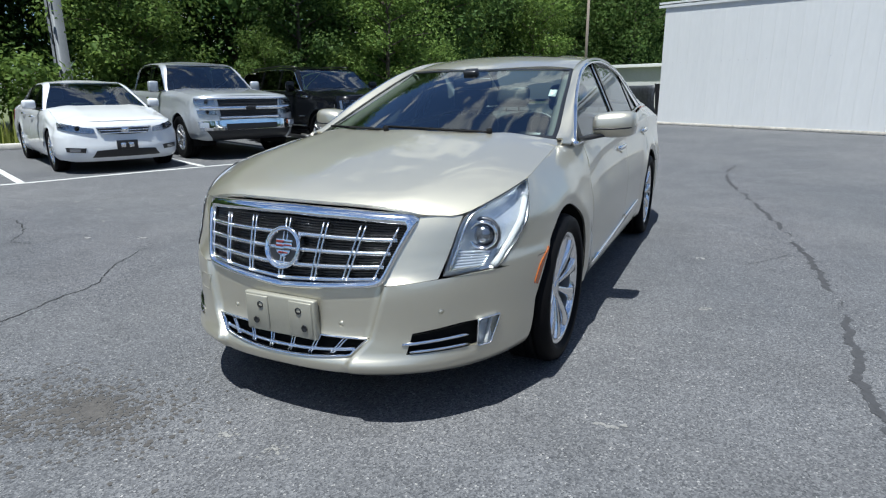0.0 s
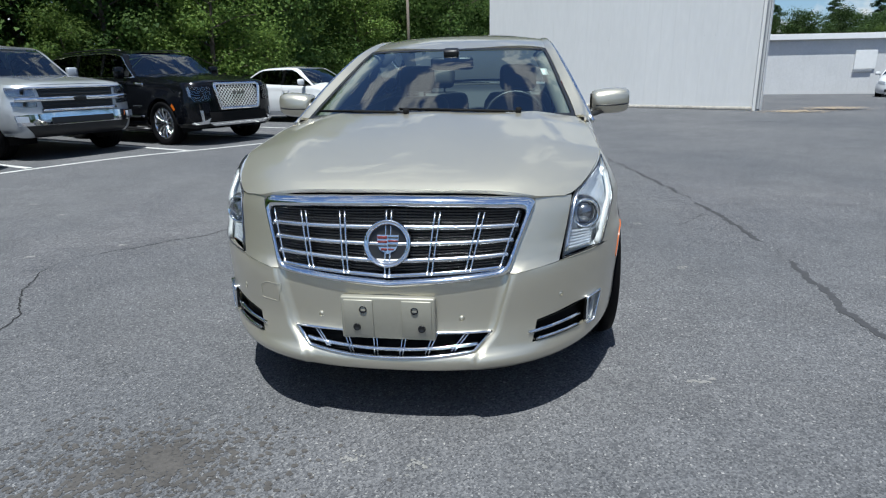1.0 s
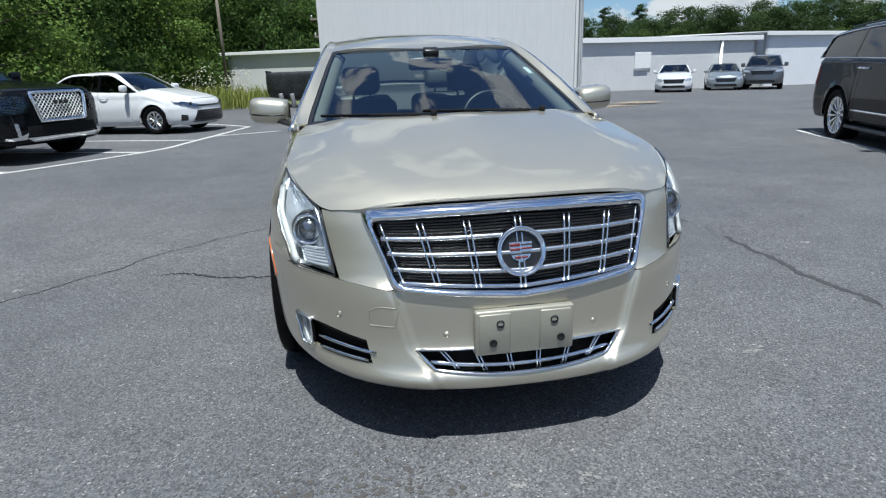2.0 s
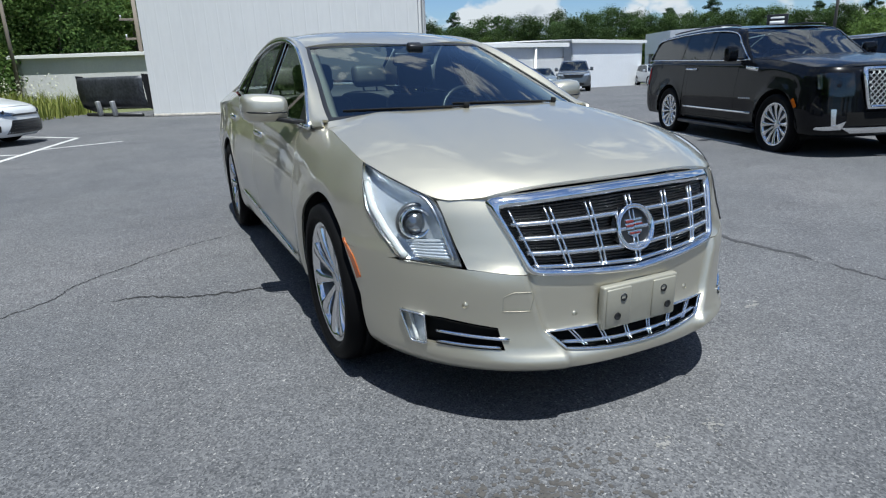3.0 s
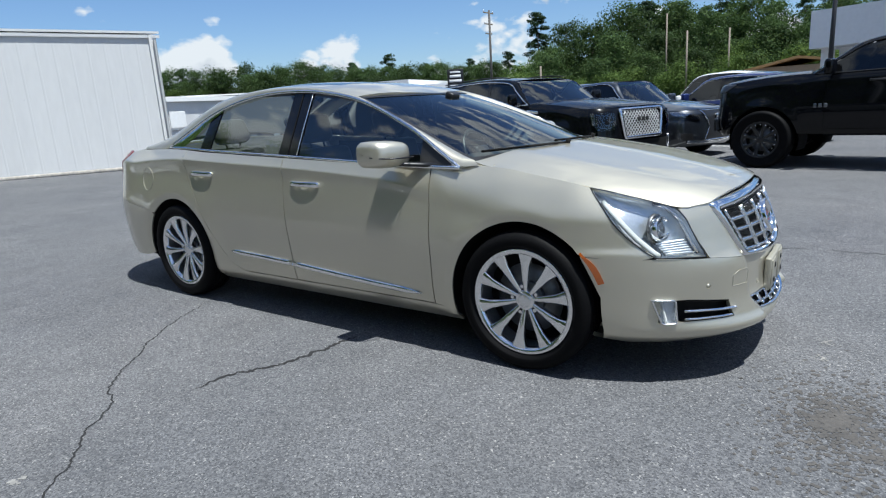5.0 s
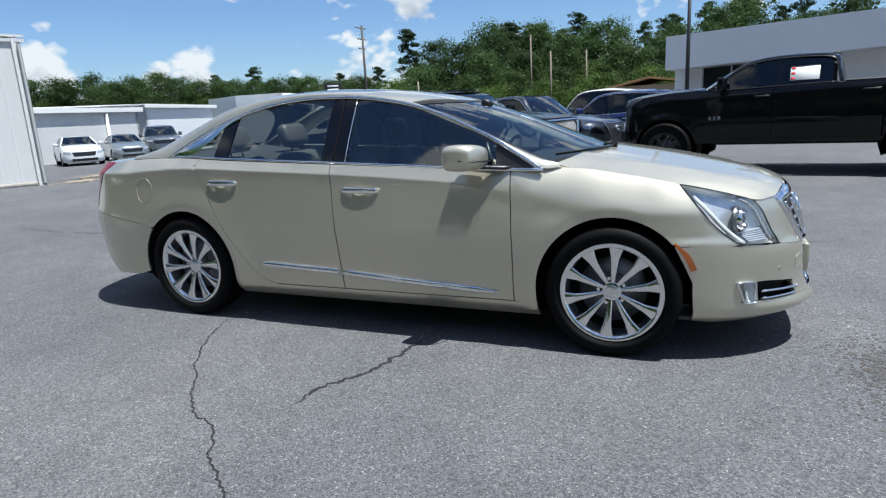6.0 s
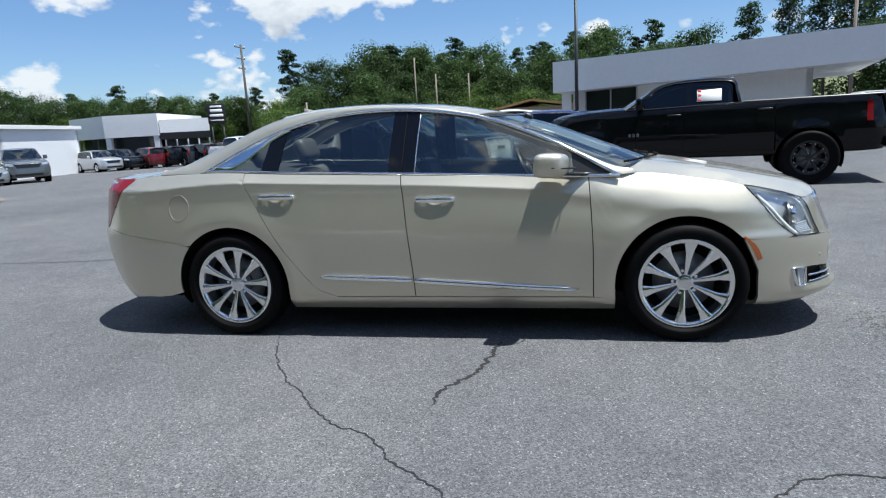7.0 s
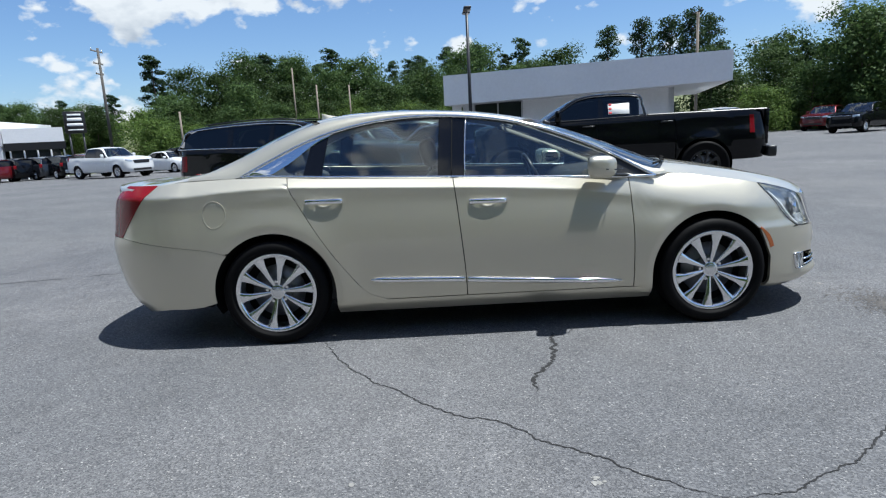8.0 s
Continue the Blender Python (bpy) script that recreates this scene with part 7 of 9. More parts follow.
# ---- the other parked vehicles ----
M_PWHITE = paint("white_paint", (0.62, 0.63, 0.64), 0.0, 0.35)
M_PSILVER = paint("silver_paint", (0.44, 0.46, 0.48), 0.45, 0.33, 0.03)
M_PBLACK = mat("black_paint", (0.0030, 0.0034, 0.0048), 0.22, 0.0, 0.03, 3.0, 40.0, coat=0.45, spec=0.05)
M_PGREY = paint("dark_grey_paint", (0.018, 0.022, 0.030), 0.5, 0.3, 0.04)
M_PBLUE = paint("blue_paint", (0.012, 0.022, 0.11), 0.4, 0.3, 0.04)
M_PRED = paint("red_paint", (0.10, 0.006, 0.009), 0.2, 0.3)
M_PMID = paint("mid_grey_paint", (0.13, 0.14, 0.15), 0.6, 0.3, 0.04)
M_MESH = mat("bright_mesh", (0.45, 0.46, 0.48), 0.35, 0.85, vary=0.1)
M_PSAGE = paint("pale_grey_paint", (0.30, 0.33, 0.33), 0.6, 0.33, 0.04)


def mid_panel(S, lo, hi, half, lift, nx=21, nz=5, rear=False):
    """A bmesh on the nose, centred: lo(x), hi(x) heights, half width half(t)."""
    bm = bmesh.new()
    rows = []
    for t in np.linspace(0, 1, nz):
        row = []
        for u in np.linspace(-1, 1, nx):
            x = u * (half(t) if callable(half) else half)
            z = lo(x) + (hi(x) - lo(x)) * t
            p = S.at(S.wx(abs(x), z, rear), z)
            row.append(Vector((x, p.y + (lift if rear else -lift), z)))
        rows.append(row)
    grid_faces(bm, rows)
    return bm


def side_patch(S, a, b, n=10, rows=4, lift=0.006, nose=True):
    """A loft on the skin between two lines of (x, z) on the nose, or (y, z) on the side."""
    conv = S.xs if nose else S.ys
    aa, bb = np.array(conv(spline(a, n, False))), np.array(conv(spline(b, n, False)))
    return lambda bm: S.loft(bm, aa, bb, rows, lift)


def vehicle(name, label, category, m, L, W, H, wb, fo, r, rim, zb, zn, zcowl, belt, yc, yh, zh, yrh, zrh, yd, style, body, face, panes,
            deck=None, tumble=0.42, nf=2.7, nr=3.2, glass_s=None, glass_f=None, spokes=10, alloy=None, doors=None, fine=1.0, group="", track=None, corner=0.55, extra=None, trim=None):
    glass_s, glass_f = glass_s or M_SIDEGLASS, glass_f or M_WSCREEN
    yf, yr = -wb / 2, wb / 2
    ny, ty = yf - fo, yf - fo + L
    y0, y1 = ny + corner, ty - 0.42
    b0, b1 = belt
    deck = deck or b1
    ra = r * 1.14
    top_k = [(y0 - 0.3, zn), (y0, zn + 0.02), ((y0 + yc) / 2, (zn + zcowl) / 2 + 0.03), (yc - 0.05, zcowl), (yc + 0.12, b0), (yd - 0.05, b1)]
    if style == "sedan":
        top_k += [(yd + 0.12, deck + 0.01), (ty - 0.1, deck - 0.01)]
    else:
        top_k += [(ty, b1 if style == "suv" else deck)]
    xt_k = [(y0 - 0.3, W * 0.86), (y0, W * 0.885), (yc - 0.1, W * 0.865), (yc + 0.12, W * 0.915), (yd - 0.1, W * (0.905 if style != "sedan" else 0.87)), (ty, W * (0.89 if style != "sedan" else 0.80))]
    S = Shell(yf, yr, ra, y0, y1,
              nose=((zb, ny + 0.10), (zb + 0.08, ny + 0.01), (zb + 0.2, ny), (zn * 0.62, ny + 0.015), (zn - 0.07, ny + 0.05), (zn, ny + 0.11)),
              tail=((zb, ty - 0.10), (zb + 0.15, ty - 0.01), (zn * 0.6, ty), (b1 * 0.9, ty - 0.06), (max(b1, deck), ty - 0.10)),
              low=((zb, W * 0.91), (zb + 0.06, W * 0.955), (zb + 0.18, W * 0.985), (zb + 0.40, W * 1.0), (b0 * 0.85, W * 0.985)),
              xt=xt_k, zt=top_k, xc=((y0, W * 0.965), (yd, W * 0.96), (ty, W * 0.94)),
              shoulder=((y0, 0.12), (yc, 0.10), (yd, 0.08), (ty, 0.09)), nf=nf, nr=nr, flare=0.016, zmid=(zb + b0) / 2, under=0.006, hub=r)
    car = thing(name, m, label, category, group)
    far = fine < 0.7
    q = lambda k: max(3, int(k * fine))
    a0 = math.degrees(math.asin(max(-0.95, min(0.95, (zb + 0.03 - r) / ra))))
    ya, yb_ = yf - ra * math.cos(radians(a0)), yf + ra * math.cos(radians(a0))
    yc_, yd_ = yr - ra * math.cos(radians(a0)), yr + ra * math.cos(radians(a0))
    d0, d1, d2 = doors or (yc + 0.20, (yc + yrh) / 2 + 0.10, yc_ - 0.02)
    up = lambda y: S.zt(y) - 0.004

    def ends(w0, w1, n, z):
        return np.array([(w0 + (w1 - w0) * i / n, z) for i in range(n + 1)])

    def topline(w0, w1, n):
        out = []
        for i in range(n + 1):
            w = w0 + (w1 - w0) * i / n
            out.append((w, up(S.at(w, zn).y)))
        return np.array(out)

    def body_half(bm):
        n, rr = q(22), q(14)
        S.loft(bm, np.array([(w, z + 0.03 * smoothstep((w + 0.5) / 0.4)) for w, z in ends(-1, S.wy(ya, zb + 0.03), n, zb)]), topline(-1, S.wy(ya, zn), n), rr)
        n = q(22)
        top = np.array([(S.wy(y, up(y)), up(y)) for y in np.linspace(ya, yb_, n + 1)])
        S.loft(bm, np.array(S.ys(S.arch(yf, a0, 180 - a0, n))), top, q(10))
        n = q(6)
        for lo_y, hi_y in ((yb_, d0),):
            S.loft(bm, np.array(S.ys([(y, zb + 0.03) for y in np.linspace(lo_y, hi_y, n)])), np.array([(S.wy(y, up(y)), up(y)) for y in np.linspace(lo_y, hi_y, n)]), rr)
        S.loft(bm, np.array(S.ys([(y, zb + 0.0) for y in np.linspace(d0, yc_, q(12))])), np.array(S.ys([(y, zb + 0.10) for y in np.linspace(d0, yc_, q(12))])), q(4))
        n = q(22)
        top = np.array([(S.wy(y, up(y)), up(y)) for y in np.linspace(min(d2 + 0.0, yc_), yd_, n + 1)])
        arch_pts = S.arch(yr, a0, 180 - a0, n)
        S.loft(bm, np.array(S.ys(arch_pts)), top, q(10))
        n = q(20)
        w0 = S.wy(yd_, zb + 0.1)
        tops = [(w, up(min(S.at(w, b1 * 0.9).y, ty - 0.02))) for w, _ in ends(S.wy(yd_, up(yd_)), S.ls + 1, n, 0)]
        S.loft(bm, np.array([(w, z + 0.03 + 0.04 * i / n) for i, (w, z) in enumerate(ends(w0, S.ls + 1, n, zb))]), np.array(tops), rr)
    bm = bmesh.new()
    body_half(bm)
    other = bmesh.new()
    body_half(other)
    mirror_x(other)
    tmp = bpy.data.meshes.new("half")
    other.to_mesh(tmp)
    other.free()
    bm.from_mesh(tmp)
    bpy.data.meshes.remove(tmp)
    weld(bm, 0.003)
    thicken(bm, 0.02, (0, 0, 0.6))
    part("body", bm, body, car)
    # doors
    def door(p0, p1):
        def make(bm):
            n = q(16)
            zs = np.linspace(zb + 0.10, 1, n)
            a = np.array(S.ys([(p0 + 0.004, zb + 0.105 + (up(p0) - zb - 0.105) * t) for t in np.linspace(0, 1, n)]))
            b = np.array(S.ys([(p1 - 0.004, zb + 0.105 + (up(p1) - zb - 0.105) * t) for t in np.linspace(0, 1, n)]))
            S.loft(bm, a, b, q(12))
        return make
    for dn, p0, p1 in (("front_door", d0, d1), ("rear_door", d1, d2)):
        pair = both(dn, door(p0, p1), body, car)
        if not far:
            for sgn, ob in zip((1, -1), pair):
                hy = p1 - 0.16
                hz = up(hy) - 0.13
                bm = bmesh.new()
                x0 = S.side(hy, hz)
                sweep(bm, spline([(sgn * (x0 + 0.004), hy + 0.11, hz), (sgn * (x0 + 0.036), hy + 0.07, hz), (sgn * (x0 + 0.036), hy - 0.07, hz), (sgn * (x0 + 0.004), hy - 0.11, hz)], 8), rect_profile(0.03, 0.018, 0.4), up=(1, 0, 0))
                part("door_handle", bm, trim or body, ob)
    # hood
    start = S.at(S.wx(W * 0.60, zn), zn)
    w_s = S.wx(W * 0.60, zn)
    edge = [tuple(S.at(w_s + (0 - w_s) * t, zn + 0.012 * t)) for t in np.linspace(0, 1, 6)]
    edge = [(e[0], e[1], min(e[2], S.zt(e[1]))) for e in edge] + [(S.xt(y), y, S.zt(y)) for y in np.linspace(y0 + 0.1, yc - 0.02, 6)]
    n = q(18)
    edge = spline(edge, n)
    nose_c = S.at(-1, zn)
    mid = spline([(nose_c.y, zn + 0.012), (nose_c.y + 0.12, zn + 0.05), ((nose_c.y + yc) / 2, (zn + zcowl) / 2 + 0.065), (yc - 0.16, zcowl + 0.045)], n)
    bm = bmesh.new()
    rows = []
    for i in range(n + 1):
        e, (cy, cz) = edge[i], mid[i]
        row = []
        for j in range(-10, 11):
            u = abs(j) / 10
            z = cz + (e[2] - cz) * (0.3 * u ** 2 + 0.7 * u ** 6) + 0.012 * math.exp(-((u - 0.62) / 0.1) ** 2) * smoothstep(i / n * 3)
            row.append(Vector((math.copysign(e[0] * u, j), cy + (e[1] - cy) * u ** 2.2, z)))
        rows.append(row)
    grid_faces(bm, rows)
    thicken(bm, 0.02, (0, yf, 0.4))
    part("hood", bm, body, car)

    # upper body
    gx0 = S.xt(yc + 0.3)
    gx = lambda y, z: gx0 - tumble * (z - b0) + (S.xt(min(y, yd)) - gx0) * 0.6
    zr = H - 0.085
    rail = [(yc + 0.02, b0), (yc + 0.02 + (yh - yc) * 0.5, b0 + (zh - 0.05 - b0) * 0.56), (yh, zh - 0.045), ((yh * 0.6 + yrh * 0.4), zr), (yrh - 0.05, zrh - 0.05), (yrh + (yd - yrh) * 0.5, zrh - 0.05 + (b1 - zrh + 0.05) * (0.42 if style == "sedan" else 0.5)), (yd, b1)]
    n = q(44)
    rp = spline(rail, n)
    inner = []
    for y, z in rp:
        k = smoothstep((z - b0) / (zr - b0))
        fore = smoothstep((yh + 0.15 - y) / 0.3)
        aft = smoothstep((y - yrh + 0.15) / 0.3)
        inner.append(Vector((gx(y, z) - 0.035 - 0.07 * k, y - 0.05 * fore + 0.05 * aft, z + 0.05 * k)))
    hd = min(range(n + 1), key=lambda i: abs(inner[i].y - yh + 0.03))
    rh = min(range(n + 1), key=lambda i: abs(inner[i].y - yrh - 0.03))

    def frame_side(bm):
        rows = []
        for (y, z), qn in zip(rp, inner):
            base = Vector((gx(y, z), y, z))
            rows.append([base.lerp(qn, t) + Vector((0.012, 0, 0.010)) * math.sin(math.pi * t) for t in np.linspace(0, 1, 5)])
        grid_faces(bm, rows)
    both("roof_frame", frame_side, body, car, centre=(0, 0, H * 0.6))
    bm = bmesh.new()
    rows = []
    ins = inner[hd:rh + 1]
    for k, c in enumerate(ins):
        v = k / (len(ins) - 1)
        zc = zh + 0.01 + (H - zh - 0.01) * smoothstep(v * 2.4) - (H - zrh - 0.01) * smoothstep((v - 0.5) * 2)
        bow = -0.10 * (1 - v) ** 4 + 0.04 * v ** 5
        rows.append([Vector((c.x * u, c.y + bow * (1 - u * u), c.z + (max(zc, c.z) - c.z) * (1 - abs(u) ** 2.4))) for u in np.linspace(-1, 1, 15)])
    grid_faces(bm, rows)
    thicken(bm, 0.02, (0, 0, H * 0.5))
    part("roof", bm, body, car)

    def screen(pts, c0, c1, lift):
        bm = bmesh.new()
        rows = []
        for k, c in enumerate(pts):
            v = k / (len(pts) - 1)
            cy, cz = c0[0] + (c1[0] - c0[0]) * v, c0[1] + (c1[1] - c0[1]) * v + 0.02 * math.sin(math.pi * v)
            rows.append([Vector((c.x * u, cy + (c.y - cy) * abs(u) ** 2.2, cz + (c.z - cz) * abs(u) ** 2.2 - lift)) for u in np.linspace(-1, 1, 15)])
        grid_faces(bm, rows)
        return weld(bm)
    part("windscreen", screen(inner[0:hd + 1], (yc - 0.17, zcowl + 0.03), (yh - 0.13, zh + 0.005), 0.006), glass_f, car).visible_shadow = False
    part("rear_window", screen(inner[rh:], (yrh + 0.07, zrh + 0.0), (yd + 0.07, b1 + 0.01), 0.006), glass_s if style != "sedan" else glass_f, car)
    rail_l = Line1(*[tuple(p) for p in rail])
    for k, (p0, p1) in enumerate(panes):
        def pane(bm):
            cols = []
            for t in np.linspace(0, 1, q(12)):
                y = p0 + (p1 - p0) * t
                zl = S.zt(y) + 0.012
                ztop = max(zl + 0.004, rail_l(y) - 0.022)
                lean = -0.06 if y > yrh - 0.2 and style != "pickup" else 0.0
                cols.append([Vector((gx(y, z) - 0.006, y + lean * (z - zl), z)) for z in np.linspace(zl, ztop, 7)])
            grid_faces(bm, cols)
        for ob in both("side_window", pane, glass_s, car, depth=0):
            ob.visible_shadow = False
    # dark pillar covers between the panes
    for (a1, a2), (c1, c2) in zip(panes, panes[1:]):
        def pillar(bm):
            rows = []
            for s in np.linspace(0, 1, 6):
                row = []
                for y in (a2 - 0.004, c1 + 0.004):
                    z = S.zt(y) + (rail_l(y) - 0.01 - S.zt(y)) * s
                    row.append(Vector((gx(y, z) - 0.001, y, z)))
                rows.append(row)
            grid_faces(bm, rows)
        both("window_pillar", pillar, M_PIANO, car, centre=(0, 0, H * 0.6), depth=0.02)
    if trim:
        def surround(bm):
            sweep(bm, [Vector((gx(y, z) + 0.004, y, z)) for y, z in rp], rect_profile(0.018, 0.014, 0.3), up=(1, 0, 0.4))
            sweep(bm, [Vector((gx(y, S.zt(y)) + 0.006, y, S.zt(y) + 0.004)) for y in np.linspace(yc + 0.04, yd - 0.02, 16)], rect_profile(0.018, 0.014, 0.3), up=(1, 0, 0.2))
        both("window_surround", surround, trim, car, depth=0)
    # boot, tailgate or bed
    if style == "sedan":
        bm = bmesh.new()
        rows = []
        for v in np.linspace(0, 1, 8):
            y = yd + 0.05 + (ty - 0.12 - yd - 0.05) * v
            rows.append([Vector((S.xt(y) * u, y + 0.05 * (1 - u * u) * v, S.zt(y) + 0.03 * (1 - abs(u) ** 3))) for u in np.linspace(-1, 1, 13)])
        grid_faces(bm, rows)
        thicken(bm, 0.02, (0, yr, 0.4))
        part("boot_lid", bm, body, car)
    elif style == "pickup":
        bm = bmesh.new()
        yb0 = yd + 0.06
        for s in (-1, 1):
            rows = []
            for y in np.linspace(yb0, ty - 0.10, 8):
                x = S.xt(min(y, ty - 0.3)) * 1.005
                rows.append([Vector((s * x, y, deck - 0.01)), Vector((s * (x - 0.01), y, deck + 0.012)), Vector((s * (x - 0.09), y, deck + 0.012)), Vector((s * (x - 0.10), y, deck - 0.01)), Vector((s * (x - 0.11), y, deck - 0.52))])
            grid_faces(bm, rows)
        grid_faces(bm, [[Vector((x, y, deck - 0.52)) for x in np.linspace(-W * 0.84, W * 0.84, 5)] for y in (yb0, ty - 0.10)])
        grid_faces(bm, [[Vector((x, yb0, z)) for x in np.linspace(-W * 0.84, W * 0.84, 5)] for z in (deck - 0.52, b1)])
        weld(bm)
        part("load_bed", bm, M_BLACK, car)
        bm = bmesh.new()
        box(bm, (W * 1.72, 0.07, deck - zb - 0.30), pose(0, ty - 0.075, (deck + zb + 0.30) / 2), 0.015)
        part("tailgate", bm, body, car)
        bm = bmesh.new()
        grid_faces(bm, [[Vector((x, yd + 0.03, z)) for x in np.linspace(-W * 0.87, W * 0.87, 5)] for z in (zb + 0.3, b1)])
        weld(bm)
        part("cab_back", bm, body, car)
        bm = bmesh.new()
        box(bm, (W * 1.9, 0.16, 0.20), pose(0, ty + 0.02, zb + 0.16), 0.03)
        part("rear_bumper", bm, trim or body, car)
    # wheels
    half = track or W * 0.87
    for yw in (yf, yr):
        for sgn in (1, -1):
            wheel_parts(car, (sgn * half, yw, r), r, rim, min(0.30, 0.68 * r), sgn, spokes, rim=alloy or M_ALLOY, face=alloy or M_ALLOY, spin=17 + 13 * sgn)
        both("wheel_well", lambda bm: arch_liner(bm, S, yw, W * 0.5), M_MATBLACK, car, depth=0)
    bm = bmesh.new()
    grid_faces(bm, [[Vector((x, y, zb + 0.04)) for x in (-W * 0.85, 0, W * 0.85)] for y in (yb_, 0, yc_)])
    grid_faces(bm, [[Vector((x, y, zb + 0.06)) for x in (-W * 0.55, 0, W * 0.55)] for y in (ny + 0.25, yf, yb_)])
    grid_faces(bm, [[Vector((x, y, zb + 0.06)) for x in (-W * 0.55, 0, W * 0.55)] for y in (yc_, yr, ty - 0.2)])
    solid_from(bm, 0.02)
    part("underbody", bm, M_MATBLACK, car)
    # cabin
    bm = bmesh.new()
    yl = min(yd, yc_ + 0.9)
    for s in (-1, 1):
        grid_faces(bm, [[Vector((s * (W * 0.83), y, z)) for z in (zb + 0.1, b0 - 0.03)] for y in (yc, 0, yl)])
    grid_faces(bm, [[Vector((x, y, zb + 0.1)) for x in (-W * 0.83, 0, W * 0.83)] for y in (yc, 0, yl)])
    grid_faces(bm, [[Vector((x, y, z)) for x in (-W * 0.82, 0, W * 0.82)] for y, z in ((yc - 0.13, zcowl - 0.0), (yc + 0.35, zcowl + 0.0), (yc + 0.42, zcowl - 0.3))])
    grid_faces(bm, [[Vector((x, yl, z)) for x in (-W * 0.83, 0, W * 0.83)] for z in (zb + 0.1, b1 - 0.02)])
    weld(bm)
    part("cabin_lining", bm, M_DASH, car)
    if not far:
        zs = zb + 0.25
        for x in (-0.42 * W, 0.42 * W):
            bm = bmesh.new()
            seat(bm, x, (yc + 1.05), zs, 0.5)
            part("front_seat", bm, M_LEATHER, car)
        bm = bmesh.new()
        steering_wheel(bm, 0.42 * W, yc + 0.55, zcowl - 0.05, 0.18)
        part("steering_wheel", bm, M_BLACK, car)
    # mirrors
    for sgn in (1, -1):
        bm = bmesh.new()
        x0, mh = S.xt(yc + 0.3) + 0.02, 0.075 if style == "sedan" else 0.11
        box(bm, (0.20, 0.12, mh * 2), pose(sgn * (x0 + 0.13), yc + 0.26, b0 + 0.10, 0, 0, -8 * sgn), 0.045, 3)
        part("wing_mirror", bm, body, car)
        bm = bmesh.new()
        box(bm, (0.14, 0.06, 0.03), pose(sgn * (x0 + 0.02), yc + 0.26, b0 + 0.03), 0.01)
        part("mirror_foot", bm, M_BLACK, car)
    face(S, car, W, zb, zn, ny, ty, far)
    if extra:
        extra(S, car, W, zb, zn, ny, ty, gx, rp)
    return car


def lamp_pair(S, car, a, b, lift=0.006, core=None, n=10):
    """Headlights: a bright reflector patch under a clear lens, with a dark projector."""
    both("headlight", side_patch(S, a, b, n, 5, lift), core or M_LAMPDARK, car, centre=(0, 0, 0.5), depth=0.02)
    both("headlight_lens", side_patch(S, a, b, n, 5, lift + 0.014), M_LENS, car, depth=0)
    mid = [(np.array(a[0]) + np.array(a[-1]) + np.array(b[0]) + np.array(b[-1])) / 4][0]
    for sgn in (1, -1):
        c = S.at(S.wx(mid[0], mid[1]), mid[1])
        bm = bmesh.new()
        mm = Matrix.Translation((sgn * c.x, c.y - lift - 0.003, c.z)) @ Matrix.Rotation(-math.pi / 2, 4, "Z")
        lathe(bm, [(0.0, 0.014), (0.022, 0.012), (0.036, 0.006), (0.042, 0.0)], 16, mm)
        part("projector", bm, M_PIANO, car)


def bars_face(S, car, z0, z1, half, n, mat_bar, lift=0.016, width=0.012):
    for t in np.linspace(0, 1, n):
        z = z0 + (z1 - z0) * t
        h = half(t) if callable(half) else half
        bm = bmesh.new()
        sweep(bm, [Vector((x, S.at(S.wx(abs(x), z), z).y - lift, z)) for x in np.linspace(-h, h, 17)], rect_profile(width, 0.02, 0.3), up=(0, -1, 0))
        part("grille_bar", bm, mat_bar, car)


def tail_pair(S, car, z0, z1, w=0.35, mat_t=None):
    def make(bm):
        a = np.array([(S.ls + 0.02 + 0.1 * 0, z) for z in np.linspace(z0, z1, 8)])
        b = np.array([(S.ls + w, z) for z in np.linspace(z0, z1, 8)])
        S.loft(bm, a, b, 6, 0.006)
    both("tail_lamp", make, mat_t or M_RED, car, centre=(0, 0, 0.6), depth=0.02)


def plate_bars(S, car, z, half=0.15, lift=0.02, mat_p=None):
    """A number plate with its writing as plain bars."""
    y = S.at(-1, z).y - lift
    bm = bmesh.new()
    box(bm, (half * 2, 0.012, 0.15), pose(0, y, z), 0.004)
    plate = part("number_plate", bm, mat_p or M_BLACK, car)
    for x in (-0.06, 0.06):
        bm = bmesh.new()
        box(bm, (0.07, 0.004, 0.07), pose(x, y - 0.008, z), 0.001, 1)
        part("plate_bar", bm, M_SATIN, plate)


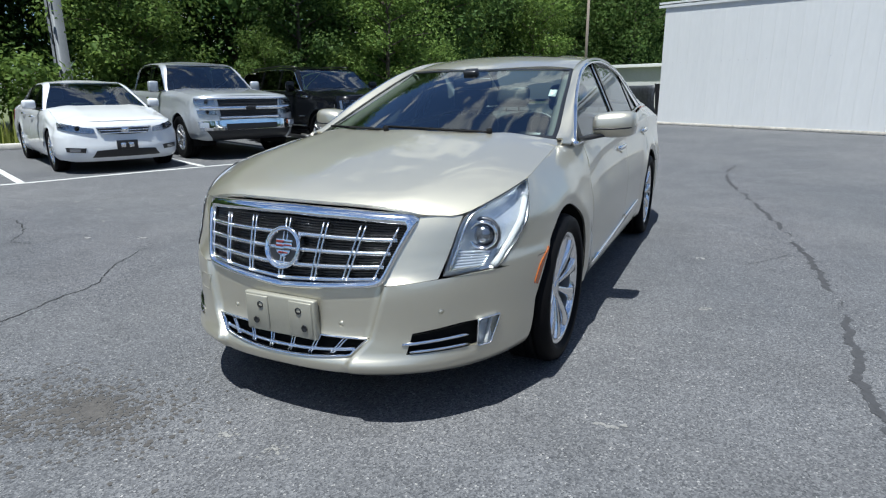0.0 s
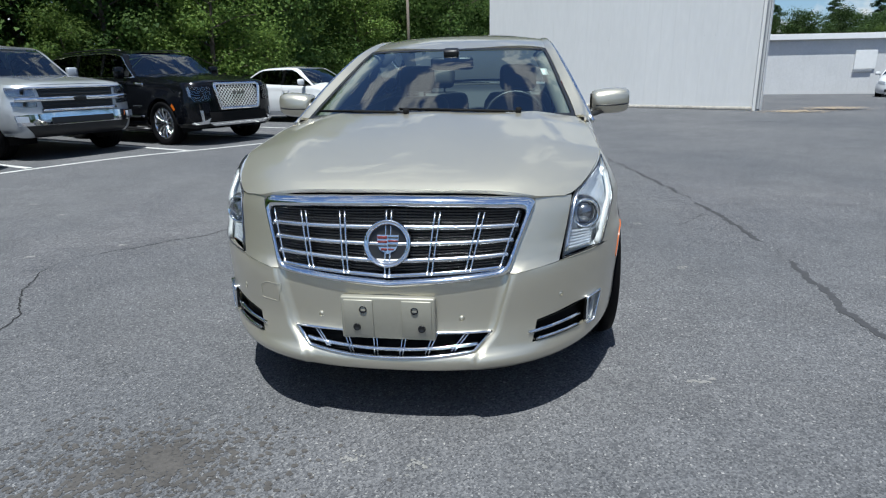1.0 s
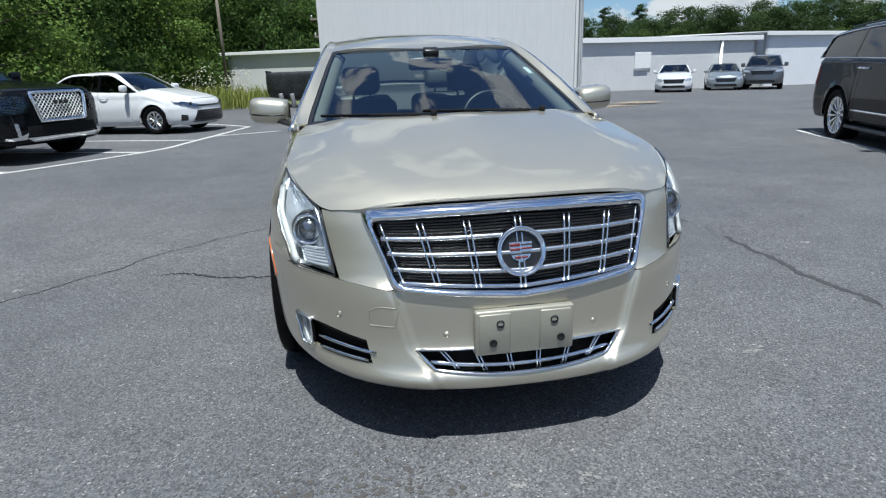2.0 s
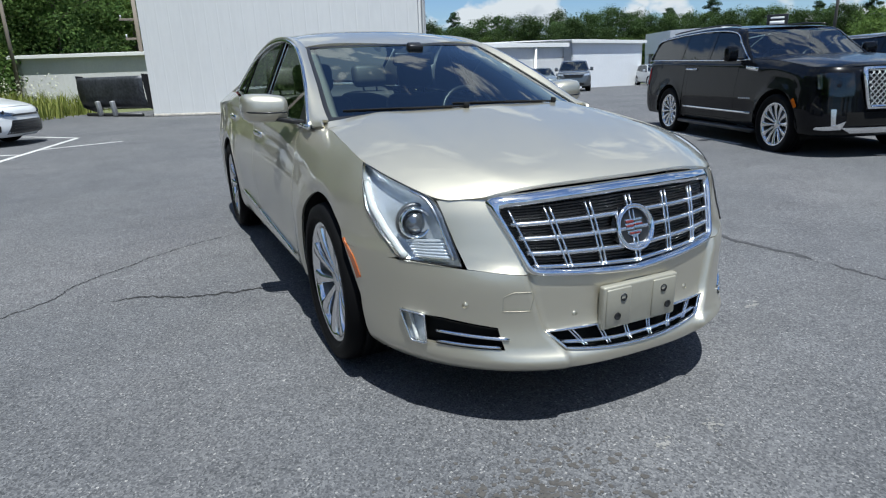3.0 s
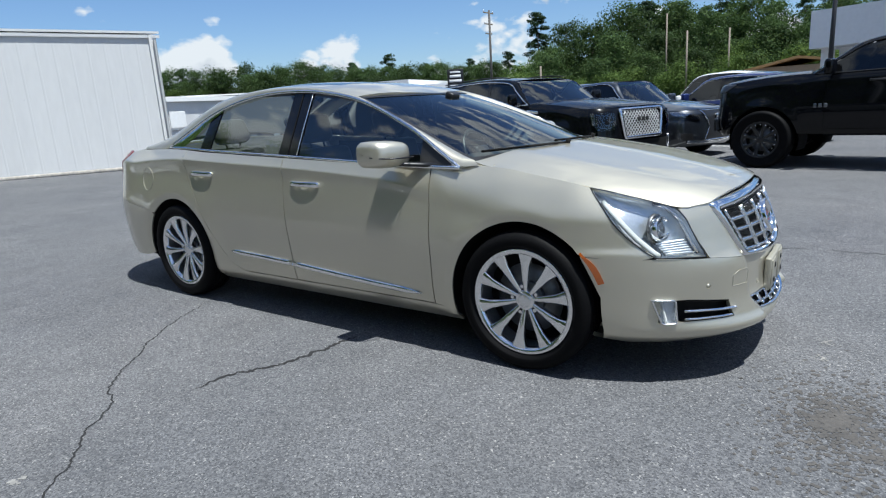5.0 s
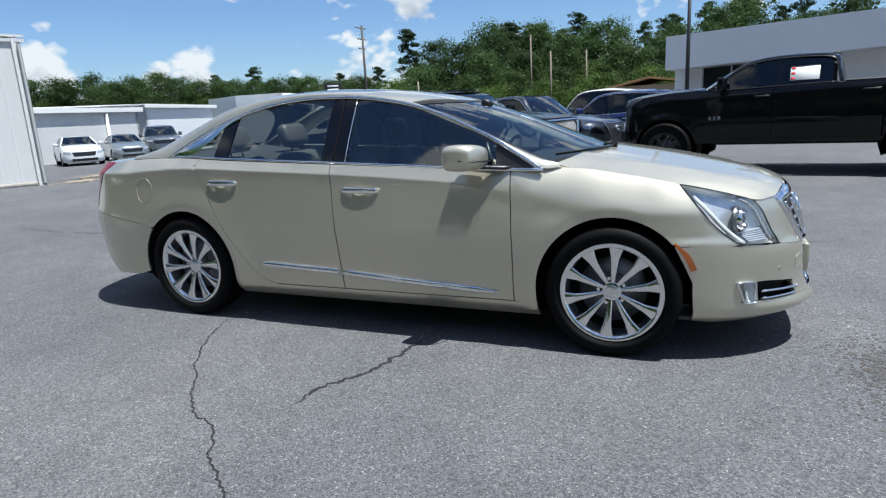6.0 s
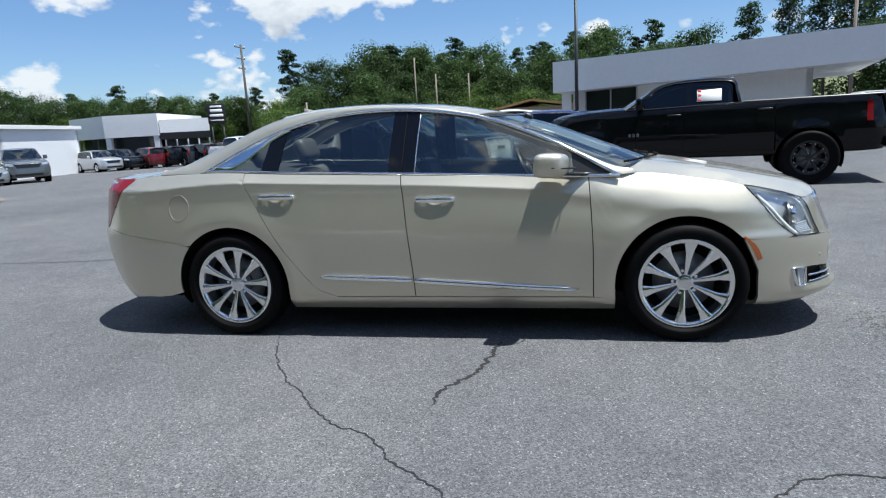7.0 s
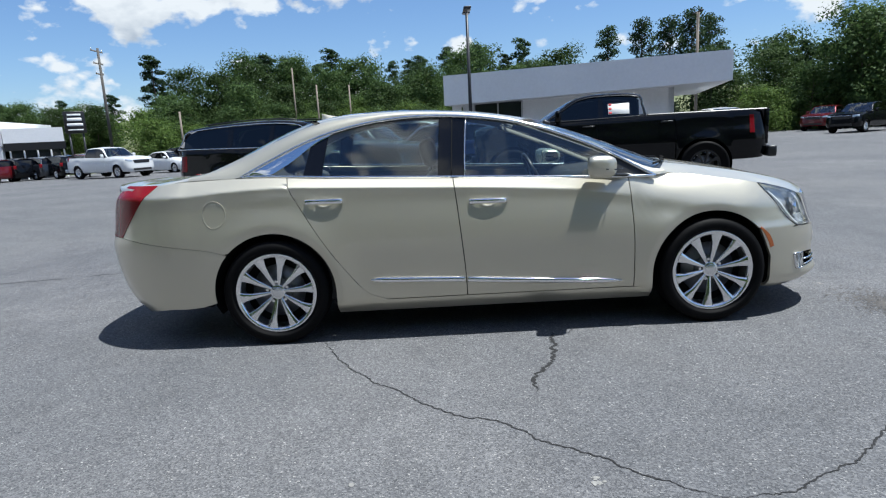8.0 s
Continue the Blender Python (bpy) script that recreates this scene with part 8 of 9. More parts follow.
def face_white_sedan(S, car, W, zb, zn, ny, ty, far):
    part("grille", thicken(mid_panel(S, lambda x: 0.60 + 0.03 * (x / 0.4) ** 2, lambda x: 0.715, lambda t: 0.34 + 0.06 * t, 0.008), 0.03, (0, 0, 0.6)), M_BLACK, car)
    bars_face(S, car, 0.625, 0.705, lambda t: 0.34 + 0.06 * t, 3, M_CHROME, 0.02, 0.016)
    bm = bmesh.new()
    box(bm, (0.11, 0.012, 0.085), pose(0, S.at(-1, 0.665).y - 0.035, 0.665), 0.02)
    part("badge", bm, M_CHROME, car)
    lamp_pair(S, car, [(0.42, 0.62), (0.58, 0.63), (0.74, 0.66), (0.85, 0.71)], [(0.43, 0.70), (0.60, 0.725), (0.74, 0.765), (0.83, 0.79)], 0.006, M_LAMPDARK)
    part("lower_intake", thicken(mid_panel(S, lambda x: 0.255, lambda x: 0.375 - 0.02 * (x / 0.5) ** 2, lambda t: 0.50 - 0.07 * t, 0.006), 0.02, (0, 0, 0.6)), M_BLACK, car)
    both("fog_lamp", side_patch(S, [(0.58, 0.335), (0.80, 0.35)], [(0.56, 0.405), (0.81, 0.42)], 6, 3, 0.008), M_BLACK, car, centre=(0, 0, 0.5), depth=0.02)
    both("fog_light", side_patch(S, [(0.64, 0.352), (0.76, 0.36)], [(0.63, 0.395), (0.76, 0.402)], 6, 3, 0.016), M_LAMPDARK, car, centre=(0, 0, 0.5), depth=0.02)
    plate_bars(S, car, 0.435, 0.155, 0.03)
    tail_pair(S, car, 0.72, 0.92)


def face_small_white(S, car, W, zb, zn, ny, ty, far):
    part("lower_intake", thicken(mid_panel(S, lambda x: 0.25, lambda x: 0.52, lambda t: 0.62 - 0.15 * t, 0.006), 0.02, (0, 0, 0.6)), M_BLACK, car)
    bars_face(S, car, 0.30, 0.47, 0.5, 4, M_BLACK, 0.02, 0.014)
    part("grille", thicken(mid_panel(S, lambda x: 0.60, lambda x: 0.64, 0.42, 0.008), 0.03, (0, 0, 0.6)), M_BLACK, car)
    lamp_pair(S, car, [(0.36, 0.60), (0.58, 0.60), (0.74, 0.64), (0.82, 0.70)], [(0.38, 0.65), (0.58, 0.69), (0.74, 0.735), (0.81, 0.76)])
    both("fog_lamp", side_patch(S, [(0.70, 0.30), (0.80, 0.30)], [(0.70, 0.42), (0.80, 0.44)], 6, 3, 0.008), M_BLACK, car, centre=(0, 0, 0.5), depth=0.02)
    tail_pair(S, car, 0.72, 0.90)


def chrome_mesh(S, car, z0, z1, half, step=0.08):
    """A honeycomb of slanting chrome strips."""
    bm = bmesh.new()
    h = z1 - z0
    for sgn in (-1, 1):
        x = -half - h
        while x < half + h:
            pts = []
            for t in np.linspace(0, 1, 15):
                xx = x + sgn * h * 0.95 * (t - 0.5)
                if abs(xx) <= half - 0.01:
                    z = z0 + h * t
                    pts.append(Vector((xx, S.at(S.wx(abs(xx), z), z).y - 0.020, z)))
            if len(pts) > 2:
                sweep(bm, pts, rect_profile(0.008, 0.014, 0.3), up=(0, -1, 0))
            x += step
    part("grille_mesh", bm, M_MESH, car, "bright chrome mesh")


def face_big_suv(S, car, W, zb, zn, ny, ty, far):
    hw = 0.50
    z0, z1 = 0.66, 1.10
    part("grille_backing", thicken(mid_panel(S, lambda x: z0, lambda x: z1, lambda t: 0.42 + 0.08 * t, 0.006), 0.03, (0, 0, 0.6)), M_BLACK, car)
    chrome_mesh(S, car, z0 + 0.02, z1 - 0.03, 0.46, 0.070)
    bm = bmesh.new()
    ring = [(-0.43, z0), (0.43, z0), (0.51, z1 - 0.05), (0.50, z1), (-0.50, z1), (-0.51, z1 - 0.05)]
    pts = spline(ring + ring[:1], 60, False)[:-1]
    sweep(bm, [Vector((x, S.at(S.wx(abs(x), z), z).y - 0.03, z)) for x, z in pts], rect_profile(0.055, 0.05, 0.3), up=(0, -1, 0), closed=True)
    part("grille_frame", bm, M_CHROME, car, "thick chrome frame")
    for k in range(3):
        bm = bmesh.new()
        box(bm, (0.075, 0.02, 0.065), pose((k - 1) * 0.10, S.at(-1, 0.95).y - 0.045, 0.94), 0.015)
        part("badge", bm, M_BLACK, car)
    lamp_pair(S, car, [(0.60, 0.80), (0.74, 0.78), (0.90, 0.80)], [(0.60, 1.05), (0.76, 1.06), (0.92, 1.06)], 0.008, M_PIANO)
    both("running_light", side_patch(S, [(0.90, 0.88), (0.93, 0.88)], [(0.90, 1.04), (0.93, 1.04)], 6, 2, 0.02), M_LAMPDARK, car, centre=(0, 0, 0.6), depth=0.01)
    part("lower_intake", thicken(mid_panel(S, lambda x: 0.44, lambda x: 0.60, 0.66, 0.006), 0.02, (0, 0, 0.6)), M_MATBLACK, car)
    part("skid_plate", thicken(mid_panel(S, lambda x: zb + 0.05, lambda x: zb + 0.12, lambda t: 0.60 + 0.12 * t, 0.03), 0.05, (0, 0, 0.6)), M_CHROME, car, "chrome lower strip")
    both("corner_vent", side_patch(S, [(0.76, 0.45), (0.80, 0.44)], [(0.77, 0.64), (0.82, 0.64)], 6, 3, 0.012), M_SATIN, car, centre=(0, 0, 0.5), depth=0.02)
    both("corner_trim", side_patch(S, [(0.70, 0.40), (0.86, 0.39), (0.93, 0.40)], [(0.66, 0.50), (0.80, 0.44), (0.92, 0.43)], 8, 3, 0.02), M_CHROME, car, centre=(0, 0, 0.5), depth=0.02)
    tail_pair(S, car, 0.85, 1.15, 0.3)


def suv_extra(S, car, W, zb, zn, ny, ty, gx, rp):
    y0, y1 = S.yf + 0.55, S.yr - 0.55
    def strip(bm):
        sweep(bm, [Vector((S.side(y, zb + 0.22) + 0.008, y, zb + 0.22)) for y in np.linspace(y0, y1, 14)], rect_profile(0.03, 0.016, 0.3), up=(1, 0, 0))
    both("side_strip", strip, M_CHROME, car, depth=0)
    def step(bm):
        sweep(bm, [Vector((W - 0.04, y, zb - 0.02)) for y in np.linspace(y0 - 0.1, y1 + 0.1, 6)], rect_profile(0.14, 0.06, 0.3), up=(0, 0, 1))
    both("running_board", step, M_BLACK, car, depth=0)
    def rack(bm):
        pts = [(y, z) for y, z in rp if z > rp[:, 1].max() - 0.05]
        sweep(bm, [Vector((gx(y, z) - 0.10, y, z + 0.082)) for y, z in spline(pts, 12)], rect_profile(0.035, 0.022, 0.4), up=(0, 0, 1))
    both("roof_rack", rack, M_BLACK, car, depth=0)
    def vent(bm):
        y = S.yf + 0.62
        z = S.zt(y) - 0.13
        sweep(bm, [Vector((S.side(y + d, z + 0.1 * d) + 0.008, y + d, z + 0.1 * d)) for d in np.linspace(-0.12, 0.16, 6)], rect_profile(0.05, 0.014, 0.3), up=(1, 0, 0))
    both("fender_vent", vent, M_CHROME, car, depth=0)
    def marker(bm):
        S.loft(bm, np.array(S.ys(S.arch(S.yf, 44, 30, 5, S.ra + 0.01))), np.array(S.ys(S.arch(S.yf, 44, 30, 5, S.ra + 0.06))), 3, 0.008)
    both("side_marker", marker, M_AMBER, car, depth=0)
    def lettering(bm):
        z = zb + 0.42
        for k in range(6):
            y = S.yf + S.ra + 0.13 + 0.05 * k
            box(bm, (0.008, 0.034, 0.022), pose(S.side(y, z) + 0.003, y, z), 0.002, 1)
    both("door_lettering", lettering, M_SATIN, car, depth=0)


def face_silver_pickup(S, car, W, zb, zn, ny, ty, far):
    part("grille", thicken(mid_panel(S, lambda x: 0.78, lambda x: 1.10, lambda t: 0.56 + 0.04 * t, 0.008), 0.03, (0, 0, 0.6)), M_BLACK, car)
    bars_face(S, car, 0.80, 1.07, 0.56, 6, M_BLACK, 0.02, 0.02)
    for z, h, wd in ((0.945, 0.90, 0.07), (0.775, 0.60, 0.05), (1.115, 0.78, 0.03)):
        bm = bmesh.new()
        sweep(bm, [Vector((x, S.at(S.wx(abs(x), z), z).y - 0.03, z + 0.0)) for x in np.linspace(-h, h, 21)], rect_profile(wd, 0.05, 0.35), up=(0, -1, 0))
        part("grille_bar", bm, M_CHROME, car, "broad chrome bar")
    bm = bmesh.new()
    box(bm, (0.20, 0.02, 0.055), pose(0, S.at(-1, 0.945).y - 0.065, 0.945), 0.012)
    box(bm, (0.09, 0.022, 0.085), pose(0, S.at(-1, 0.945).y - 0.065, 0.945), 0.012)
    part("badge", bm, M_BLACK, car)
    lamp_pair(S, car, [(0.64, 0.99), (0.80, 0.99), (0.93, 1.0)], [(0.64, 1.11), (0.80, 1.12), (0.93, 1.12)], 0.012)
    lamp_pair(S, car, [(0.64, 0.83), (0.80, 0.83), (0.93, 0.85)], [(0.64, 0.90), (0.80, 0.91), (0.93, 0.92)], 0.012)
    part("bumper", thicken(mid_panel(S, lambda x: 0.55, lambda x: 0.74 - 0.02 * (x / 0.8) ** 2, lambda t: 0.93 + 0.02 * t, 0.05, 25, 6), 0.09, (0, 0, 0.6)), M_CHROME, car, "chrome bumper")
    part("bumper_valance", thicken(mid_panel(S, lambda x: zb, lambda x: 0.55, lambda t: 0.72 + 0.12 * t, 0.02, 25, 6), 0.09, (0, 0, 0.6)), M_BLACK, car)
    part("lower_intake", thicken(mid_panel(S, lambda x: 0.565, lambda x: 0.665, 0.50, 0.062), 0.02, (0, 0, 0.6)), M_BLACK, car)
    both("fog_lamp", side_patch(S, [(0.78, 0.60), (0.90, 0.61)], [(0.78, 0.69), (0.90, 0.70)], 6, 3, 0.065), M_REFLECTOR, car, centre=(0, 0, 0.5), depth=0.02)
    tail_pair(S, car, 0.80, 1.15, 0.2)


def pickup_extra(S, car, W, zb, zn, ny, ty, gx, rp):
    def step(bm):
        sweep(bm, [Vector((W - 0.03, y, zb - 0.03)) for y in np.linspace(S.yf + 0.6, S.yr - 0.7, 6)], ring_profile(0.045, 8), up=(0, 0, 1))
    both("running_board", step, M_CHROME, car, depth=0)


def face_black_pickup(S, car, W, zb, zn, ny, ty, far):
    part("grille", thicken(mid_panel(S, lambda x: zn - 0.33, lambda x: zn - 0.02, lambda t: 0.56 + 0.04 * t, 0.008), 0.03, (0, 0, 0.6)), M_MATBLACK, car)
    bars_face(S, car, zn - 0.3, zn - 0.05, 0.56, 5, M_BLACK, 0.02, 0.025)
    lamp_pair(S, car, [(0.64, zn - 0.13), (0.93, zn - 0.12)], [(0.64, zn - 0.02), (0.93, zn - 0.01)], 0.012, M_ALLOYDARK)
    part("bumper", thicken(mid_panel(S, lambda x: zb + 0.08, lambda x: zb + 0.28, 0.92, 0.06, 25, 6), 0.1, (0, 0, 0.6)), M_BLACK, car)
    tail_pair(S, car, zb + 0.52, S.zt(ty) - 0.10, 0.16)


def black_pickup_extra(S, car, W, zb, zn, ny, ty, gx, rp):
    # paper notice in the rear side window, bars for its writing
    y, z = 0.25, S.zt(0.3) + 0.175
    sgn = 1
    bm = bmesh.new()
    x = gx(y, z) + 0.0
    box(bm, (0.004, 0.40, 0.24), pose(sgn * (x + 0.005), y, z, 0, -24 * sgn), 0.001, 1)
    sheet = part("window_notice", bm, M_PAPER, car, "white paper notice with red bars")
    for k in range(3):
        bm = bmesh.new()
        box(bm, (0.004, 0.055, 0.04), pose(sgn * (x + 0.009 - 0.035 * (k - 1)), y - 0.16, z + 0.08 * (k - 1), 0, -24 * sgn), 0.001, 1)
        part("notice_bar", bm, M_REDINK, sheet)
    def lettering(bm):
        zz = zb + 0.45
        for k in range(3):
            yy = S.yf + S.ra + 0.22 + 0.07 * k
            box(bm, (0.008, 0.045, 0.06), pose(S.side(yy, zz) + 0.003, yy, zz), 0.002, 1)
    both("door_lettering", lettering, M_PMID, car, depth=0)
    # bolts of the wheels' outer ring
    bm = bmesh.new()
    box(bm, (0.012, 0.016, 0.016), None, 0.003, 1)
    bolt = part("wheel_bolt", bm, M_SATIN, car)
    for k in range(80):
        yw, sg, a = (S.yf, S.yr)[k % 2], (1, -1)[k // 2 % 2], 2 * math.pi * (k // 4) / 20
        ob = bolt if k == 0 else new("wheel_bolt", bolt.data)
        ob.parent = car
        ob.location = (sg * (W * 0.93 + 0.115), yw + 0.235 * math.cos(a), S.hub + 0.235 * math.sin(a))
    # aerial on the cab's back edge
    bm = bmesh.new()
    box(bm, (0.06, 0.12, 0.05), pose(0, 0.62, 1.89), 0.02)
    part("roof_lamp", bm, M_BLACK, car)


def face_luxury_suv(S, car, W, zb, zn, ny, ty, far):
    part("grille", thicken(mid_panel(S, lambda x: 0.34, lambda x: 0.92, lambda t: 0.46 - 0.22 * math.sin(math.pi * t) + 0.02 * t, 0.01, 21, 9), 0.03, (0, 0, 0.6)), M_BLACK, car)
    bm = bmesh.new()
    path = [(-0.44, 0.92), (-0.30, 0.70), (-0.26, 0.62), (-0.42, 0.36), (0.42, 0.36), (0.26, 0.62), (0.30, 0.70), (0.44, 0.92)]
    sweep(bm, [Vector((x, S.at(S.wx(abs(x), z), z).y - 0.02, z)) for x, z in spline(path + path[:1], 50, False)[:-1]], rect_profile(0.022, 0.02, 0.3), up=(0, -1, 0), closed=True)
    part("grille_frame", bm, M_CHROME, car)
    bm = bmesh.new()
    box(bm, (0.14, 0.015, 0.10), pose(0, S.at(-1, 0.80).y - 0.03, 0.80), 0.03)
    part("badge", bm, M_CHROME, car)
    lamp_pair(S, car, [(0.48, 0.74), (0.70, 0.78), (0.86, 0.84)], [(0.50, 0.83), (0.70, 0.88), (0.84, 0.91)], 0.01)
    part("lower_trim", thicken(mid_panel(S, lambda x: zb + 0.04 + 0.04 * abs(x), lambda x: zb + 0.09 + 0.06 * abs(x), 0.74, 0.02, 21, 3), 0.03, (0, 0, 0.6)), M_SATIN, car, "silver lower strip")
    both("fog_lamp", side_patch(S, [(0.62, 0.36), (0.80, 0.38)], [(0.66, 0.50), (0.82, 0.50)], 6, 3, 0.01), M_BLACK, car, centre=(0, 0, 0.5), depth=0.02)
    tail_pair(S, car, 0.85, 1.05)


def face_plain(S, car, W, zb, zn, ny, ty, far):
    part("grille", thicken(mid_panel(S, lambda x: zn - 0.30, lambda x: zn - 0.10, lambda t: W * (0.48 + 0.1 * t), 0.01), 0.03, (0, 0, 0.6)), M_BLACK, car)
    bm = bmesh.new()
    z = zn - 0.11
    sweep(bm, [Vector((x, S.at(S.wx(abs(x), z), z).y - 0.02, z)) for x in np.linspace(-W * 0.55, W * 0.55, 11)], rect_profile(0.025, 0.02, 0.3), up=(0, -1, 0))
    part("grille_bar", bm, M_CHROME, car)
    both("headlight", side_patch(S, [(W * 0.60, zn - 0.20), (W * 0.92, zn - 0.16)], [(W * 0.62, zn - 0.09), (W * 0.90, zn - 0.05)], 6, 3, 0.01), M_REFLECTOR, car, centre=(0, 0, 0.5), depth=0.02)
    part("lower_intake", thicken(mid_panel(S, lambda x: zb + 0.08, lambda x: zb + 0.20, W * 0.6, 0.008), 0.02, (0, 0, 0.6)), M_BLACK, car)
    tail_pair(S, car, zn - 0.05, zn + 0.18, 0.4)


SEDAN = dict(L=4.86, W=0.915, H=1.465, wb=2.776, fo=0.97, r=0.33, rim=0.225, zb=0.19, zn=0.80, zcowl=0.985, belt=(0.955, 1.03), yc=-0.86, yh=-0.12, zh=1.40, yrh=1.02, zrh=1.40, yd=1.62,
             style="sedan", deck=1.02, panes=[(-0.82, 0.10), (0.19, 0.98), (1.02, 1.50)])
COMPACT = dict(SEDAN, L=4.63, W=0.885, H=1.455, wb=2.70, fo=0.96, r=0.32, rim=0.21, zn=0.78, zcowl=0.98, yc=-0.98, yh=-0.18, yrh=0.98, yd=1.58, panes=[(-0.94, 0.06), (0.15, 0.94), (0.98, 1.46)])
BIGSUV = dict(L=5.33, W=1.02, H=1.81, wb=3.071, fo=0.98, r=0.405, rim=0.285, zb=0.30, zn=1.13, zcowl=1.26, belt=(1.24, 1.28), yc=-0.72, yh=-0.05, zh=1.72, yrh=2.42, zrh=1.71, yd=2.66,
              style="suv", tumble=0.34, panes=[(-0.68, 0.42), (0.50, 1.36), (1.46, 2.52)], nf=4.2, nr=5.0, corner=0.45)
LONGSUV = dict(BIGSUV, L=5.25, fo=0.90, H=1.79, zh=1.70, zrh=1.68, yc=-0.74)
PICKUP = dict(L=5.84, W=1.015, H=1.88, wb=3.645, fo=0.99, r=0.40, rim=0.245, zb=0.36, zn=1.16, zcowl=1.27, belt=(1.25, 1.28), yc=-1.0, yh=-0.33, zh=1.79, yrh=1.02, zrh=1.80, yd=1.16,
              style="pickup", deck=1.30, tumble=0.30, panes=[(-0.96, 0.12), (0.20, 1.08)], nf=4.5, nr=7.0, corner=0.42)
CROSS = dict(L=4.66, W=0.92, H=1.66, wb=2.68, fo=0.95, r=0.36, rim=0.23, zb=0.24, zn=0.96, zcowl=1.08, belt=(1.05, 1.13), yc=-0.78, yh=-0.12, zh=1.57, yrh=1.75, zrh=1.56, yd=2.05,
             style="suv", tumble=0.40, panes=[(-0.74, 0.22), (0.30, 1.14), (1.20, 1.86)], nf=3.0, nr=3.5)

# row beside the trees, noses towards the lane
vehicle("sedan", "white four-door sedan with dark grille parked under the trees", "car", pose(-9.40, 3.48, 0, 0, 0, 67), body=M_PWHITE, face=face_white_sedan, trim=M_CHROME, **SEDAN)
vehicle("pickup_truck", "silver crew-cab pickup truck with broad chrome grille and bumper", "pickup truck", pose(-9.43, 6.07, 0, 0, 0, 67), body=M_PSILVER, face=face_silver_pickup, trim=M_CHROME, spokes=6, extra=pickup_extra, glass_s=M_PRIVACY, **PICKUP)
vehicle("suv", "large black SUV with chrome mesh grille beside a silver pickup", "suv", pose(-7.36, 8.0, 0, 0, 0, 66), body=M_PBLACK, face=face_big_suv, trim=M_CHROME, glass_s=M_PRIVACY, spokes=12, extra=suv_extra, **BIGSUV)
vehicle("sedan", "white compact sedan with black lower grille, parked beside the grass", "car", pose(-5.73, 12.4, 0, 0, 0, 68), body=M_PWHITE, face=face_small_white, glass_s=M_PRIVACY, **COMPACT)
# row on the other side of the lane
vehicle("suv", "long black SUV with chrome mesh grille and chrome side strips", "suv", pose(7.60, 2.70, -0.05, 0, 0, -20.3), body=M_PBLACK, face=face_big_suv, trim=M_CHROME, glass_s=M_PRIVACY, spokes=12, extra=suv_extra, **LONGSUV)
vehicle("suv", "dark grey luxury SUV with spindle-shaped grille and silver lower strip", "suv", pose(10.4, 2.0, -0.02, 0, 0, -20.3), body=M_PGREY, face=face_luxury_suv, trim=M_CHROME, glass_s=M_PRIVACY, **dict(CROSS, H=1.60, zn=0.93))
vehicle("suv", "dark blue SUV with silver trim seen past the black pickup", "suv", pose(13.2, 0.35, -0.05, 0, 0, 158), body=M_PBLUE, face=face_plain, trim=M_SATIN, glass_s=M_PRIVACY, **CROSS)
vehicle("suv", "white SUV with roof rails behind the blue one", "suv", pose(18.5, 1.9, -0.12, 0, 0, 158), body=M_PWHITE, face=face_plain, trim=M_BLACK, glass_s=M_PRIVACY, fine=0.6, **dict(CROSS, H=1.93, zh=1.82, zrh=1.82, L=5.0, wb=2.85))
vehicle("pickup_truck", "lifted black crew-cab pickup truck on black wheels with off-road tyres", "pickup truck", pose(8.28, -3.17, 0, 0, 0, 169), body=M_PBLACK, face=face_black_pickup, trim=M_BLACK, glass_s=M_PRIVACY, spokes=8, alloy=M_BLACK,
        extra=black_pickup_extra, track=0.94, **dict(PICKUP, L=5.70, fo=0.86, H=1.93, r=0.45, rim=0.285, zb=0.50, zn=1.33, zcowl=1.42, belt=(1.40, 1.43), yc=-1.17, yh=-0.50, zh=1.84, yrh=0.64, zrh=1.86, yd=0.73, deck=1.45, panes=[(-1.13, -0.13), (-0.05, 0.63)]))

